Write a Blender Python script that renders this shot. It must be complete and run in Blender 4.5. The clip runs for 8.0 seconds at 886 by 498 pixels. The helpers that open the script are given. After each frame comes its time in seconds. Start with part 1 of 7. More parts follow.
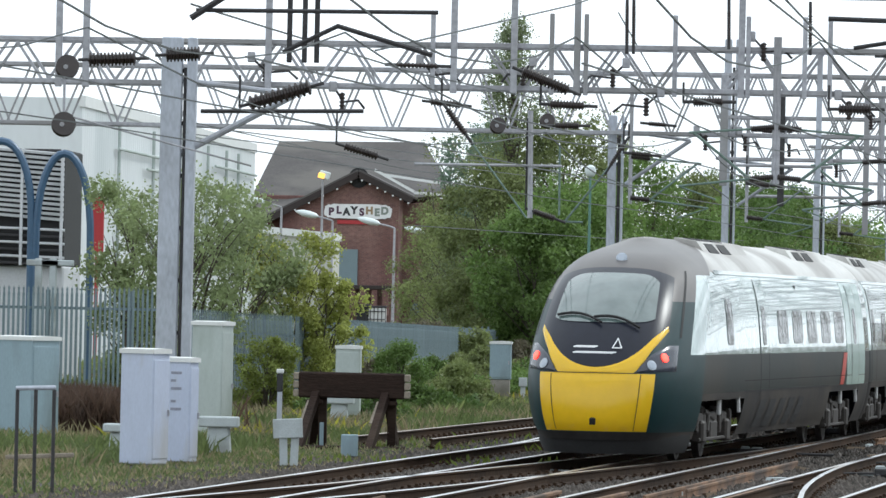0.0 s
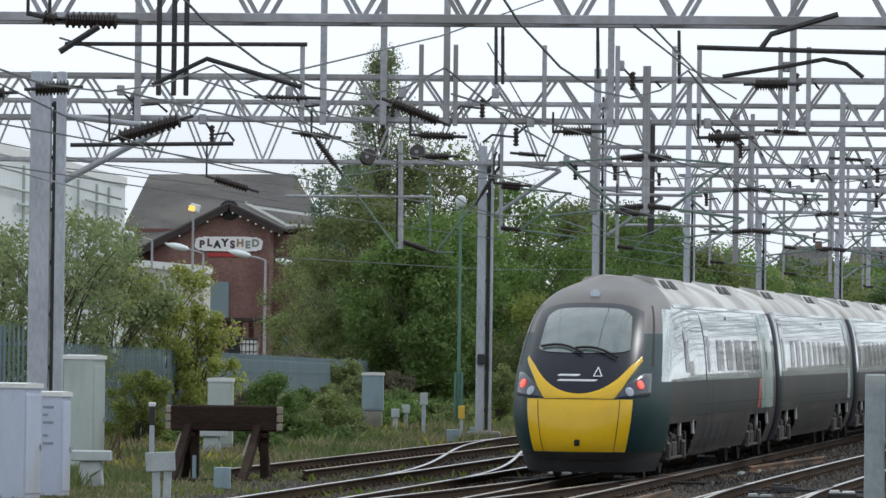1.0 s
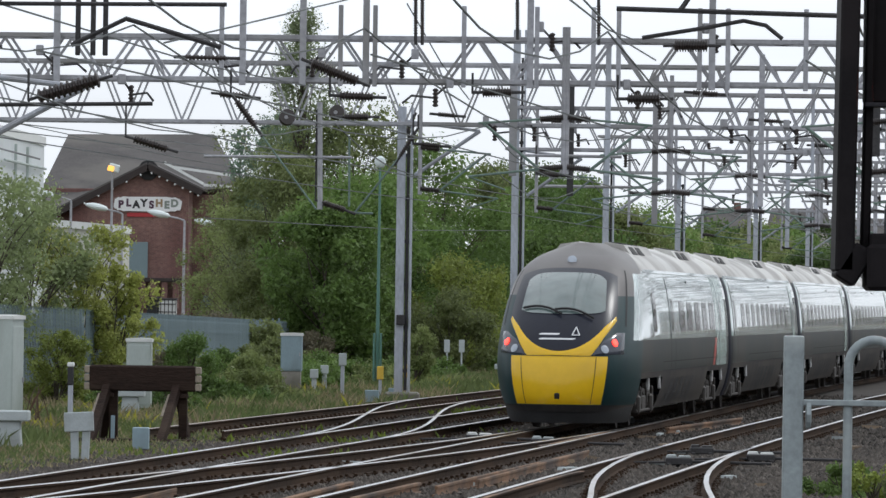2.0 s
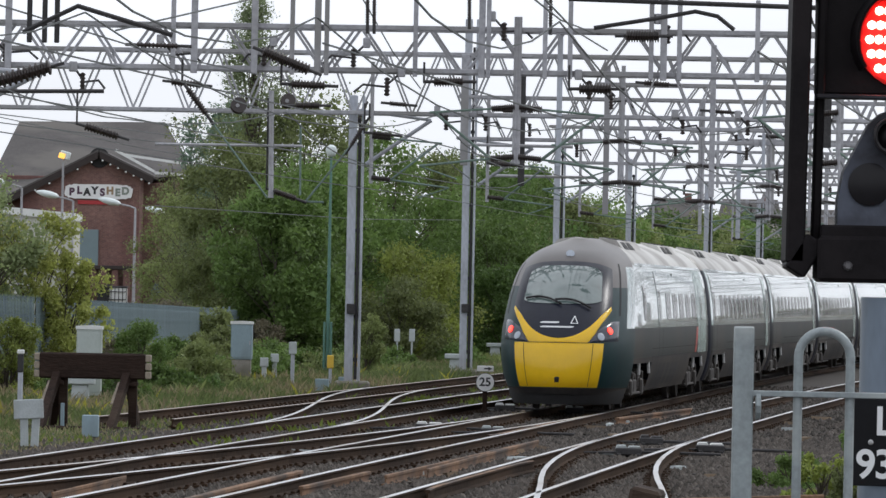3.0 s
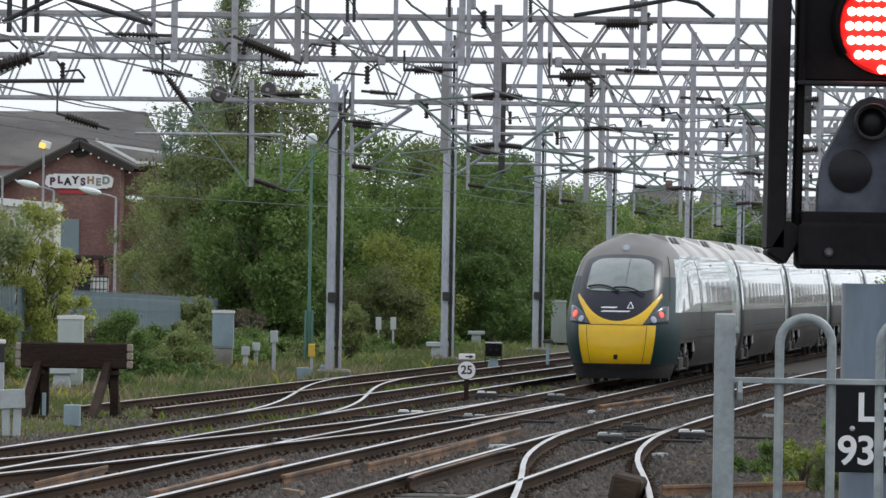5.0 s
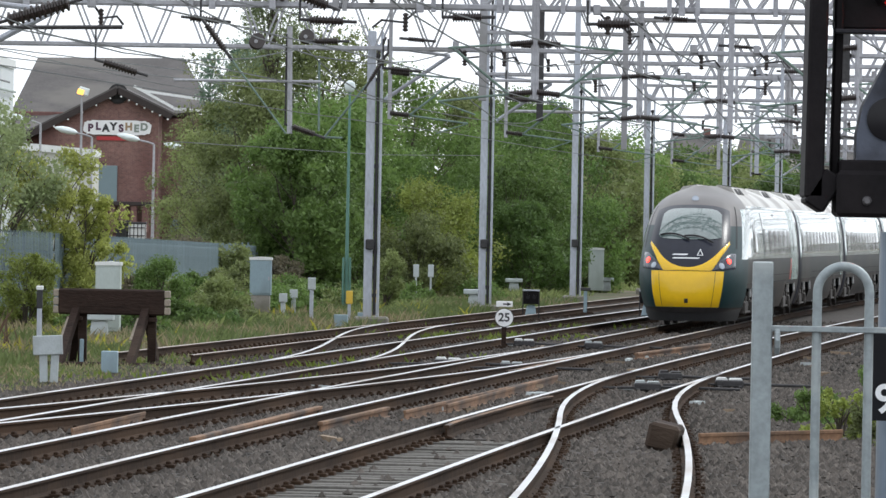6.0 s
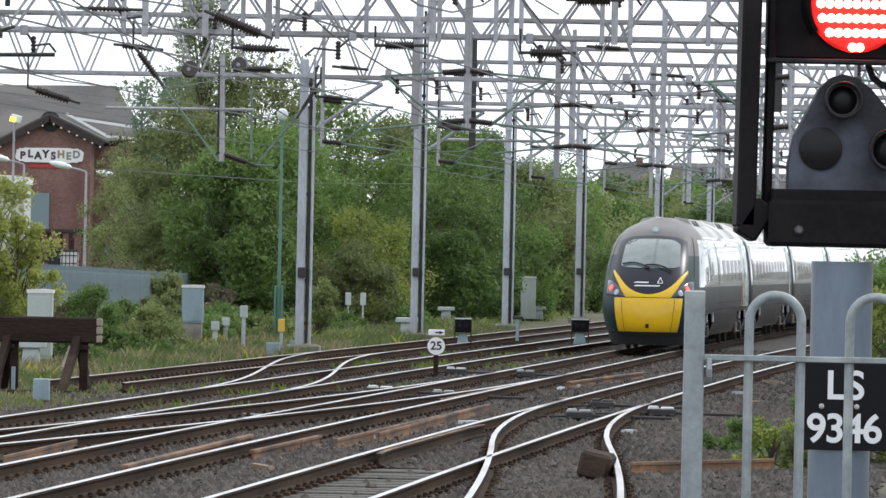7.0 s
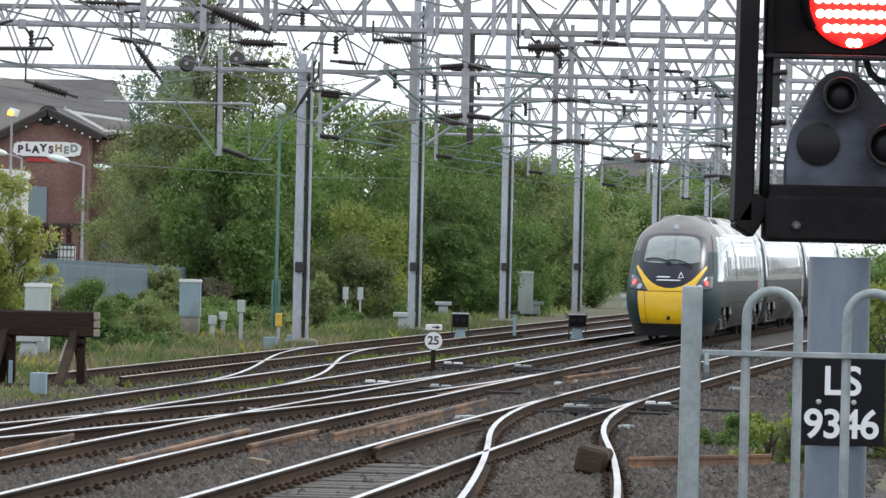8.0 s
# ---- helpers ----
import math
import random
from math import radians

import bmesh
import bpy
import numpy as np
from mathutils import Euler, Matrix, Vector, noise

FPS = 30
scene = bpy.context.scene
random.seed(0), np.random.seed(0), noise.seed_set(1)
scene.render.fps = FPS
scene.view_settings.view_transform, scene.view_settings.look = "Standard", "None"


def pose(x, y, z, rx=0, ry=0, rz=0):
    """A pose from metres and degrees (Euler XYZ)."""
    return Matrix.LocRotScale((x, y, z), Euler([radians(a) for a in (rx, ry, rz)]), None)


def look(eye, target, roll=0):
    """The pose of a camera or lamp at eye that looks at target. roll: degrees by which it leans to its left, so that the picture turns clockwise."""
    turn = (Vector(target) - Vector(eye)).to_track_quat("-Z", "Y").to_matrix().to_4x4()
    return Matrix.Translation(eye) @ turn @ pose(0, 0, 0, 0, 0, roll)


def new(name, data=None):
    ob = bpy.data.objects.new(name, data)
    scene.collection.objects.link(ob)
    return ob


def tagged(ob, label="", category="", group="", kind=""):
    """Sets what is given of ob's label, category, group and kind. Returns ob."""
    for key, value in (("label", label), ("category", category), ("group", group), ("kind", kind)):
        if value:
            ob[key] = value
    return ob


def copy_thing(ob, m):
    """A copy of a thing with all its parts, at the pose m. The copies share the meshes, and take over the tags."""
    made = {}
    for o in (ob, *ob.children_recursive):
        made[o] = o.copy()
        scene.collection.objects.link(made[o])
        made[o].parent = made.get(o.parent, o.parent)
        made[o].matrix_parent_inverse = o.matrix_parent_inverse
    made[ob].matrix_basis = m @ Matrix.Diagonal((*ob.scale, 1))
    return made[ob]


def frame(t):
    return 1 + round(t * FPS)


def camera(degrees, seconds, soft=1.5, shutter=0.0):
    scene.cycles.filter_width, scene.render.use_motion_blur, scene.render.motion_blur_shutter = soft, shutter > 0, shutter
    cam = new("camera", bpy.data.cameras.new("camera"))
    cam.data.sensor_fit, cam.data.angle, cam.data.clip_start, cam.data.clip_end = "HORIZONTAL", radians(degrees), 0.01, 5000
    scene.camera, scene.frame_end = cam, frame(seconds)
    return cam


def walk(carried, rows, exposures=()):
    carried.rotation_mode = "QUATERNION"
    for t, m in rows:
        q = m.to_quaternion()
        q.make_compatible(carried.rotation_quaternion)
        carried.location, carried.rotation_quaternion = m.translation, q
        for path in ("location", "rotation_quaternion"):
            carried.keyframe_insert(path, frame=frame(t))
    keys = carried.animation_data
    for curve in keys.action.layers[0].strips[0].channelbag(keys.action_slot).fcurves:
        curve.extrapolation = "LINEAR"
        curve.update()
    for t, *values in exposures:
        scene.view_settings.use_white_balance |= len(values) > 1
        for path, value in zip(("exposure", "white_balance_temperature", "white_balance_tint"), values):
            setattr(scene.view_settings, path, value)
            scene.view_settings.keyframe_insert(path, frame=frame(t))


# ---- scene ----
EYE = 2.37  # above the rail heads, standing on the platform end
cam = camera(8.154, 8.0, soft=1.5)
walk(cam, [
    (0, pose(0, 0, EYE, 90.5326, -1.262, 2.8617)),
    (0.2, pose(0, 0, EYE, 90.5127, -1.204, 2.5836)),
    (0.3, pose(0, 0, EYE, 90.5094, -1.176, 2.4691)),
    (0.5, pose(0, 0, EYE, 90.5827, -1.118, 2.2560)),
    (0.7, pose(0, 0, EYE, 90.7689, -0.967, 2.0268)),
    (0.8, pose(0, 0, EYE, 90.8366, -0.891, 1.9082)),
    (1, pose(0, 0, EYE, 90.8407, -0.739, 1.6785)),
    (1.2, pose(0, 0, EYE, 90.7801, -0.735, 1.5377)),
    (1.3, pose(0, 0, EYE, 90.7494, -0.732, 1.4853)),
    (1.5, pose(0, 0, EYE, 90.7107, -0.728, 1.3268)),
    (1.7, pose(0, 0, EYE, 90.6088, -0.750, 1.1496)),
    (2.8, pose(0, 0, EYE, 90.4064, -1.147, 0.5427)),
    (3, pose(0, 0, EYE, 90.3973, -1.147, 0.4748)),
    (3.5, pose(0, 0, EYE, 90.3965, -1.109, 0.3406)),
    (4, pose(0, 0, EYE, 90.3907, -0.991, 0.3248)),
    (4.2, pose(0, 0, EYE, 90.3338, -0.883, 0.3070)),
    (5.3, pose(0, 0, EYE, 90.2548, -0.943, 0.2900)),
    (5.5, pose(0, 0, EYE, 90.0742, -1.101, 0.3663)),
    (5.6, pose(0, 0, EYE, 89.9624, -1.093, 0.4899)),
    (5.7, pose(0, 0, EYE, 89.9909, -1.085, 0.6156)),
    (5.8, pose(0, 0, EYE, 89.8640, -1.077, 0.6915)),
    (5.9, pose(0, 0, EYE, 89.8217, -1.069, 0.7065)),
    (6, pose(0, 0, EYE, 89.7996, -1.061, 0.6487)),
    (6.1, pose(0, 0, EYE, 89.8018, -1.037, 0.5713)),
    (6.2, pose(0, 0, EYE, 89.9070, -1.014, 0.4538)),
    (6.3, pose(0, 0, EYE, 89.9490, -0.990, 0.3612)),
    (6.4, pose(0, 0, EYE, 90.0335, -0.966, 0.2223)),
    (6.5, pose(0, 0, EYE, 90.0557, -0.942, 0.1356)),
    (7, pose(0, 0, EYE, 90.0727, -1.176, 0.0237)),
    (7.5, pose(0, 0, EYE, 90.0700, -1.173, -0.0253)),
    (8, pose(0, 0, EYE, 90.0250, -1.300, 0.0000)),
], exposures=((0.0, 0.02, 6050, 4), (0.5, -0.07, 6050, 4), (1.0, -0.41, 6080, 6), (1.5, -0.40, 6120, 7), (3.0, -0.39, 6230, 10), (4.0, -0.39, 6230, 10), (5.5, -0.13, 6200, 8), (6.2, 0.14, 6200, 8), (6.6, 0.08, 6200, 8), (8.0, 0.12, 6150, 8)))

# ---- light: bright thin cloud, soft sun high on the far right ----
SUN_TURN, SUN_RISE = 52.0, 44.0
world = bpy.data.worlds.new("sky")
scene.world = world
world.use_nodes = True
wn, wl = world.node_tree.nodes, world.node_tree.links
sky = wn.new("ShaderNodeTexSky")
sky.sky_type, sky.sun_disc = "NISHITA", False
sky.sun_elevation, sky.sun_rotation = radians(SUN_RISE), radians(SUN_TURN)
sky.air_density, sky.dust_density, sky.ozone_density = 1.0, 3.0, 1.0
cloud_at = wn.new("ShaderNodeTexCoord")
cloud_map = wn.new("ShaderNodeMapping")
cloud_map.inputs["Scale"].default_value = (1.6, 1.6, 9.0)
cloud = wn.new("ShaderNodeTexNoise")
cloud.inputs["Scale"].default_value, cloud.inputs["Detail"].default_value = 2.2, 8.0
cloud_ramp = wn.new("ShaderNodeValToRGB")
cloud_ramp.color_ramp.elements[0].position, cloud_ramp.color_ramp.elements[1].position = 0.30, 0.56
cloud_ramp.color_ramp.elements[0].color = (0.72, 0.72, 0.72, 1)
cloud_mix = wn.new("ShaderNodeMixRGB")
cloud_mix.inputs["Color2"].default_value = (15.2, 15.4, 15.9, 1)
background = wn["Background"]
background.inputs["Strength"].default_value = 0.09
wl.new(cloud_at.outputs["Generated"], cloud_map.inputs["Vector"])
wl.new(cloud_map.outputs["Vector"], cloud.inputs["Vector"])
wl.new(cloud.outputs["Fac"], cloud_ramp.inputs["Fac"])
wl.new(cloud_ramp.outputs["Color"], cloud_mix.inputs["Fac"])
wl.new(sky.outputs["Color"], cloud_mix.inputs["Color1"])
wl.new(cloud_mix.outputs["Color"], background.inputs["Color"])

sun_data = bpy.data.lights.new("sun", "SUN")
sun_data.energy, sun_data.angle, sun_data.color = 1.3, radians(10.0), (1.0, 0.96, 0.90)
sun = new("sun", sun_data)
sun_from = Vector((math.sin(radians(SUN_TURN)) * math.cos(radians(SUN_RISE)), math.cos(radians(SUN_TURN)) * math.cos(radians(SUN_RISE)), math.sin(radians(SUN_RISE))))
sun.matrix_basis = look(sun_from * 100, (0, 0, 0))
scene.view_settings.exposure = 0.0

# ---- materials ----
def material(name, base, rough=0.6, metal=0.0, spread=0.25, scale=8.0, fine=60.0, bump=0.15, dirt=None, dirt_amount=0.4, stretch=(1, 1, 1), piece=0.0, coat=0.0, spec=0.5, relief=0.02):
    """A surface with broad stains, fine grain and relief; piece: how far single pieces differ."""
    m = bpy.data.materials.new(name)
    m.use_nodes = True
    n, l = m.node_tree.nodes, m.node_tree.links
    bsdf = n["Principled BSDF"]
    bsdf.inputs["Roughness"].default_value, bsdf.inputs["Metallic"].default_value = rough, metal
    bsdf.inputs["Coat Weight"].default_value = coat
    bsdf.inputs["Specular IOR Level"].default_value = spec
    at = n.new("ShaderNodeTexCoord")
    mp = n.new("ShaderNodeMapping")
    mp.inputs["Scale"].default_value = stretch
    l.new(at.outputs["Object"], mp.inputs["Vector"])
    big, small = n.new("ShaderNodeTexNoise"), n.new("ShaderNodeTexNoise")
    big.inputs["Scale"].default_value, big.inputs["Detail"].default_value = scale, 5.0
    small.inputs["Scale"].default_value, small.inputs["Detail"].default_value = fine, 4.0
    l.new(mp.outputs["Vector"], big.inputs["Vector"])
    l.new(mp.outputs["Vector"], small.inputs["Vector"])
    ramp = n.new("ShaderNodeValToRGB")
    e = ramp.color_ramp.elements
    e[0].position, e[1].position = 0.32, 0.68
    e[0].color = (*[max(0.0, c * (1 - spread)) for c in base], 1)
    e[1].color = (*[min(1.0, c * (1 + spread)) for c in base], 1)
    add = n.new("ShaderNodeMath")
    add.operation = "MULTIPLY_ADD"
    add.inputs[1].default_value, add.inputs[2].default_value = 0.5, 0.0
    mix = n.new("ShaderNodeMath")
    mix.operation = "MULTIPLY_ADD"
    mix.inputs[1].default_value = 0.5
    l.new(small.outputs["Fac"], add.inputs[0])
    l.new(big.outputs["Fac"], mix.inputs[0])
    l.new(add.outputs[0], mix.inputs[2])
    l.new(mix.outputs[0], ramp.inputs["Fac"])
    colour = ramp.outputs["Color"]
    if dirt:
        mask = n.new("ShaderNodeTexNoise")
        mask.inputs["Scale"].default_value, mask.inputs["Detail"].default_value = scale * 0.37, 7.0
        l.new(mp.outputs["Vector"], mask.inputs["Vector"])
        step = n.new("ShaderNodeValToRGB")
        step.color_ramp.elements[0].position, step.color_ramp.elements[1].position = 0.62 - dirt_amount * 0.4, 0.74 - dirt_amount * 0.3
        l.new(mask.outputs["Fac"], step.inputs["Fac"])
        over = n.new("ShaderNodeMixRGB")
        over.inputs["Color2"].default_value = (*dirt, 1)
        l.new(step.outputs["Color"], over.inputs["Fac"])
        l.new(colour, over.inputs["Color1"])
        colour = over.outputs["Color"]
    if piece:
        info = n.new("ShaderNodeObjectInfo")
        isle = n.new("ShaderNodeNewGeometry")
        both = n.new("ShaderNodeMath")
        both.operation = "ADD"
        l.new(info.outputs["Random"], both.inputs[0])
        l.new(isle.outputs["Random Per Island"], both.inputs[1])
        rng = n.new("ShaderNodeMapRange")
        rng.inputs["From Max"].default_value = 2.0
        rng.inputs["To Min"].default_value, rng.inputs["To Max"].default_value = 1 - piece, 1 + piece
        l.new(both.outputs[0], rng.inputs["Value"])
        hsv = n.new("ShaderNodeHueSaturation")
        l.new(rng.outputs["Result"], hsv.inputs["Value"])
        l.new(colour, hsv.inputs["Color"])
        colour = hsv.outputs["Color"]
    l.new(colour, bsdf.inputs["Base Color"])
    if bump:
        b = n.new("ShaderNodeBump")
        b.inputs["Strength"].default_value, b.inputs["Distance"].default_value = bump, relief
        l.new(small.outputs["Fac"], b.inputs["Height"])
        l.new(b.outputs["Normal"], bsdf.inputs["Normal"])
    return m


def glow(name, colour, strength):
    m = bpy.data.materials.new(name)
    m.use_nodes = True
    b = m.node_tree.nodes["Principled BSDF"]
    b.inputs["Base Color"].default_value = (*colour, 1)
    b.inputs["Emission Color"].default_value, b.inputs["Emission Strength"].default_value = (*colour, 1), strength
    return m


BALLAST = material("ballast", (0.048, 0.041, 0.036), 0.95, spread=0.5, scale=0.8, fine=14, bump=0.9, dirt=(0.05, 0.04, 0.035), dirt_amount=0.45)
STONE = material("ballast_stone", (0.076, 0.065, 0.056), 0.9, spread=0.3, scale=3, fine=30, bump=0.5, piece=0.95)
GRASS_GROUND = material("rough_ground", (0.062, 0.075, 0.028), 0.95, spread=0.45, scale=0.35, fine=5, bump=0.8, dirt=(0.11, 0.085, 0.055), dirt_amount=0.55)
RAIL_TOP = material("polished_rail", (0.66, 0.66, 0.67), 0.28, 1.0, spread=0.1, scale=0.6, fine=12, bump=0.0, dirt=(0.45, 0.40, 0.36), dirt_amount=0.3)
RAIL_SIDE = material("rusty_rail", (0.038, 0.024, 0.016), 0.9, 0.0, spread=0.5, scale=0.5, fine=9, bump=0.3, dirt=(0.060, 0.036, 0.022), dirt_amount=0.4, spec=0.15)
RUST = material("orange_rust", (0.20, 0.115, 0.066), 0.85, 0.0, spread=0.5, scale=1.2, fine=14, bump=0.3, dirt=(0.07, 0.05, 0.04), dirt_amount=0.45)
SLEEPER = material("sleeper", (0.042, 0.036, 0.032), 0.9, spread=0.4, scale=2, fine=20, bump=0.6, piece=0.3)
GALV = material("weathered_galvanised_steel", (0.44, 0.465, 0.525), 0.6, 0.1, spread=0.22, scale=1.4, fine=16, bump=0.1, dirt=(0.28, 0.275, 0.285), dirt_amount=0.35, stretch=(1, 1, 0.35))
GALV_DARK = material("dull_lattice_steel", (0.38, 0.38, 0.41), 0.6, 0.1, spread=0.3, scale=0.8, fine=9, bump=0.1, dirt=(0.26, 0.255, 0.255), dirt_amount=0.4)
DARK_STEEL = material("dark_steel", (0.045, 0.043, 0.045), 0.6, 0.3, spread=0.4, scale=3, fine=25, bump=0.1)
INSULATOR = material("brown_porcelain", (0.030, 0.021, 0.019), 0.35, spread=0.3, scale=6, fine=30, bump=0.0)
COPPER = material("green_copper", (0.15, 0.21, 0.18), 0.7, 0.1, spread=0.3, scale=1, fine=12, bump=0.1)
WIRE = material("contact_wire", (0.10, 0.11, 0.11), 0.6, 0.4, spread=0.2, scale=1, fine=10, bump=0.0)


# ---- shaping ----
def thing(name, m, label, category, group="", kind=""):
    ob = new(name)
    ob.matrix_basis = m if isinstance(m, Matrix) else Matrix.Translation(m)
    return tagged(ob, label, category, group, kind)


def mesh_of(name, bm, mat, smooth=False):
    me = bpy.data.meshes.new(name)
    bmesh.ops.recalc_face_normals(bm, faces=bm.faces[:])
    bm.to_mesh(me)
    bm.free()
    for x in mat if isinstance(mat, (list, tuple)) else (mat,):
        me.materials.append(x)
    if smooth:
        me.shade_smooth()
        me.set_sharp_from_angle(angle=radians(38))
    return me


def part(name, bm, mat, parent, label="", m=None, smooth=False):
    ob = new(name, mesh_of(name, bm, mat, smooth))
    ob.parent = parent
    if m is not None:
        ob.matrix_basis = m
    return tagged(ob, label)


def solo(name, bm, mat, label, category, m=None, group="", kind="", smooth=False):
    ob = new(name, mesh_of(name, bm, mat, smooth))
    if m is not None:
        ob.matrix_basis = m
    return tagged(ob, label, category, group, kind)


def box(bm, size, at=(0, 0, 0), turn=(0, 0, 0), bevel=0.0, mi=0, taper=1.0):
    r = bmesh.ops.create_cube(bm, size=1.0)
    vs = r["verts"]
    for v in vs:
        k = taper if v.co.z > 0 else 1.0
        v.co = Vector((v.co.x * size[0] * k, v.co.y * size[1] * k, v.co.z * size[2]))
    faces = list({f for v in vs for f in v.link_faces})
    if bevel:
        es = list({e for f in faces for e in f.edges})
        out = bmesh.ops.bevel(bm, geom=es, offset=bevel, segments=1, affect="EDGES")
        vs = list({v for f in out["faces"] for v in f.verts} | {v for v in vs if v.is_valid})
        faces = list({f for v in vs for f in v.link_faces})
    for f in faces:
        f.material_index = mi
    bmesh.ops.transform(bm, matrix=pose(*at, *turn), verts=vs)
    return vs


def rod(bm, p, q, r, n=6, r2=None, mi=0):
    p, q = Vector(p), Vector(q)
    d = q - p
    out = bmesh.ops.create_cone(bm, cap_ends=True, segments=n, radius1=r, radius2=r if r2 is None else r2, depth=d.length)
    m = Matrix.Translation((p + q) / 2) @ d.to_track_quat("Z", "Y").to_matrix().to_4x4()
    bmesh.ops.transform(bm, matrix=m, verts=out["verts"])
    for f in {f for v in out["verts"] for f in v.link_faces}:
        f.material_index = mi
    return out["verts"]


def pipe(bm, pts, r, n=6):
    """A bent tube through the points."""
    pts = [Vector(p) for p in pts]
    rings = []
    side = None
    for i, p in enumerate(pts):
        d = (pts[min(i + 1, len(pts) - 1)] - pts[max(i - 1, 0)]).normalized()
        if side is None:
            side = d.orthogonal().normalized()
        side = (side - d * side.dot(d)).normalized()
        up = d.cross(side)
        rings.append([bm.verts.new(p + side * (r * math.cos(a)) + up * (r * math.sin(a))) for a in (2 * math.pi * k / n for k in range(n))])
    for a, b in zip(rings, rings[1:]):
        for k in range(n):
            bm.faces.new((a[k], a[(k + 1) % n], b[(k + 1) % n], b[k]))
    bm.faces.new(rings[0][::-1])
    bm.faces.new(rings[-1])


def bar(bm, p, q, w, h, mi=0):
    """A rectangular bar from p to q, w across and h high."""
    p, q = Vector(p), Vector(q)
    d = q - p
    vs = box(bm, (w, h, d.length), mi=mi)
    bmesh.ops.transform(bm, matrix=Matrix.Translation((p + q) / 2) @ d.to_track_quat("Z", "Y").to_matrix().to_4x4(), verts=vs)


def lathe(bm, profile, n=12, m=None, mi=0):
    """profile: (radius, height) pairs turned round z."""
    rings = [[bm.verts.new((r * math.cos(2 * math.pi * k / n), r * math.sin(2 * math.pi * k / n), z)) for k in range(n)] for r, z in profile]
    made = []
    for a, b in zip(rings, rings[1:]):
        for k in range(n):
            made.append(bm.faces.new((a[k], a[(k + 1) % n], b[(k + 1) % n], b[k])))
    made += [bm.faces.new(rings[0][::-1]), bm.faces.new(rings[-1])]
    for f in made:
        f.material_index = mi
    if m is not None:
        bmesh.ops.transform(bm, matrix=m, verts=[v for r in rings for v in r])


def axis_pose(p, q):
    """z from p towards q, origin at p."""
    p, q = Vector(p), Vector(q)
    return Matrix.Translation(p) @ (q - p).to_track_quat("Z", "Y").to_matrix().to_4x4()


def outline(bm, pts, depth, m=None, mi=0):
    """A plate: the outline (x, z) pushed out by depth along y."""
    a = [bm.verts.new((x, 0, z)) for x, z in pts]
    b = [bm.verts.new((x, depth, z)) for x, z in pts]
    fs = [bm.faces.new(a), bm.faces.new(b[::-1])]
    for i in range(len(pts)):
        j = (i + 1) % len(pts)
        fs.append(bm.faces.new((a[i], b[i], b[j], a[j])))
    for f in fs:
        f.material_index = mi
    if m is not None:
        bmesh.ops.transform(bm, matrix=m, verts=a + b)


def lettering(text, size, mat, m, name, parent, spacing=1.0, depth=0.002, align="CENTER", bold=0.0):
    cu = bpy.data.curves.new(name, "FONT")
    cu.body, cu.size, cu.extrude, cu.align_x, cu.align_y = text, size, depth, align, "CENTER"
    cu.space_character, cu.offset = spacing, bold
    tmp = bpy.data.objects.new(name, cu)
    scene.collection.objects.link(tmp)
    dg = bpy.context.evaluated_depsgraph_get()
    me = bpy.data.meshes.new_from_object(tmp.evaluated_get(dg))
    bpy.data.objects.remove(tmp)
    me.materials.clear()
    me.materials.append(mat)
    ob = new(name, me)
    ob.parent = parent
    ob.matrix_basis = m
    return ob

# ---- ground and tracks: y runs away from the platform, rail heads at z = 0 ----
def track_main(y):
    d = y - 100
    return -1.027 + (0.1019 * d + 0.000213 * d * d if d < 0 else 0.0985 * d + 0.00011 * min(max(d - 55, 0), 75) ** 2 + 0.0165 * max(d - 130, 0))


def track_join(y):
    """The crossover by which the train comes onto the main track."""
    return track_main(y) - (0.00094 * (129 - y) ** 2 if y < 129 else 0.0)


def track_near(y):
    d = y - 100
    return 2.29 + 0.1004 * d + 0.000138 * d * d


def track_loop(y):
    d = y - 100
    return -4.263 + 0.0953 * d + 0.000068 * d * d


def track_siding(y):
    return -7.67 + 0.1033 * (y - 100)


def track_cross(y):
    d = min(max((y - 106) / 48, 0), 1)
    s = d * d * (3 - 2 * d)
    return track_loop(y) * (1 - s) + track_siding(y) * s


def track_turnout(y):
    if y >= 105:
        return track_near(y)
    if y >= 80:
        return track_near(y) + 0.0017 * (105 - y) ** 2
    return track_near(y) + 1.0625 + 0.085 * (80 - y) - 0.0007 * (80 - y) ** 2


def ground_z(x, y):
    """Level by the tracks, a low bank beyond the cess."""
    away = track_siding(y) - 4.5 - x
    k = min(max(away / 14, 0), 1)
    rise = min(max((y - 430) / 500, 0), 1)
    return -0.20 + 9.5 * rise * rise * (3 - 2 * rise) + 0.55 * k * k * (3 - 2 * k) * min(max((y - 60) / 60, 0), 1)


RAIL_PROFILE = ((-0.07, -0.159), (0.07, -0.159), (0.07, -0.147), (0.012, -0.125), (0.012, -0.045), (0.036, -0.032), (0.036, -0.006), (0.028, 0), (-0.028, 0), (-0.036, -0.006), (-0.036, -0.032), (-0.012, -0.045), (-0.012, -0.125), (-0.07, -0.147))


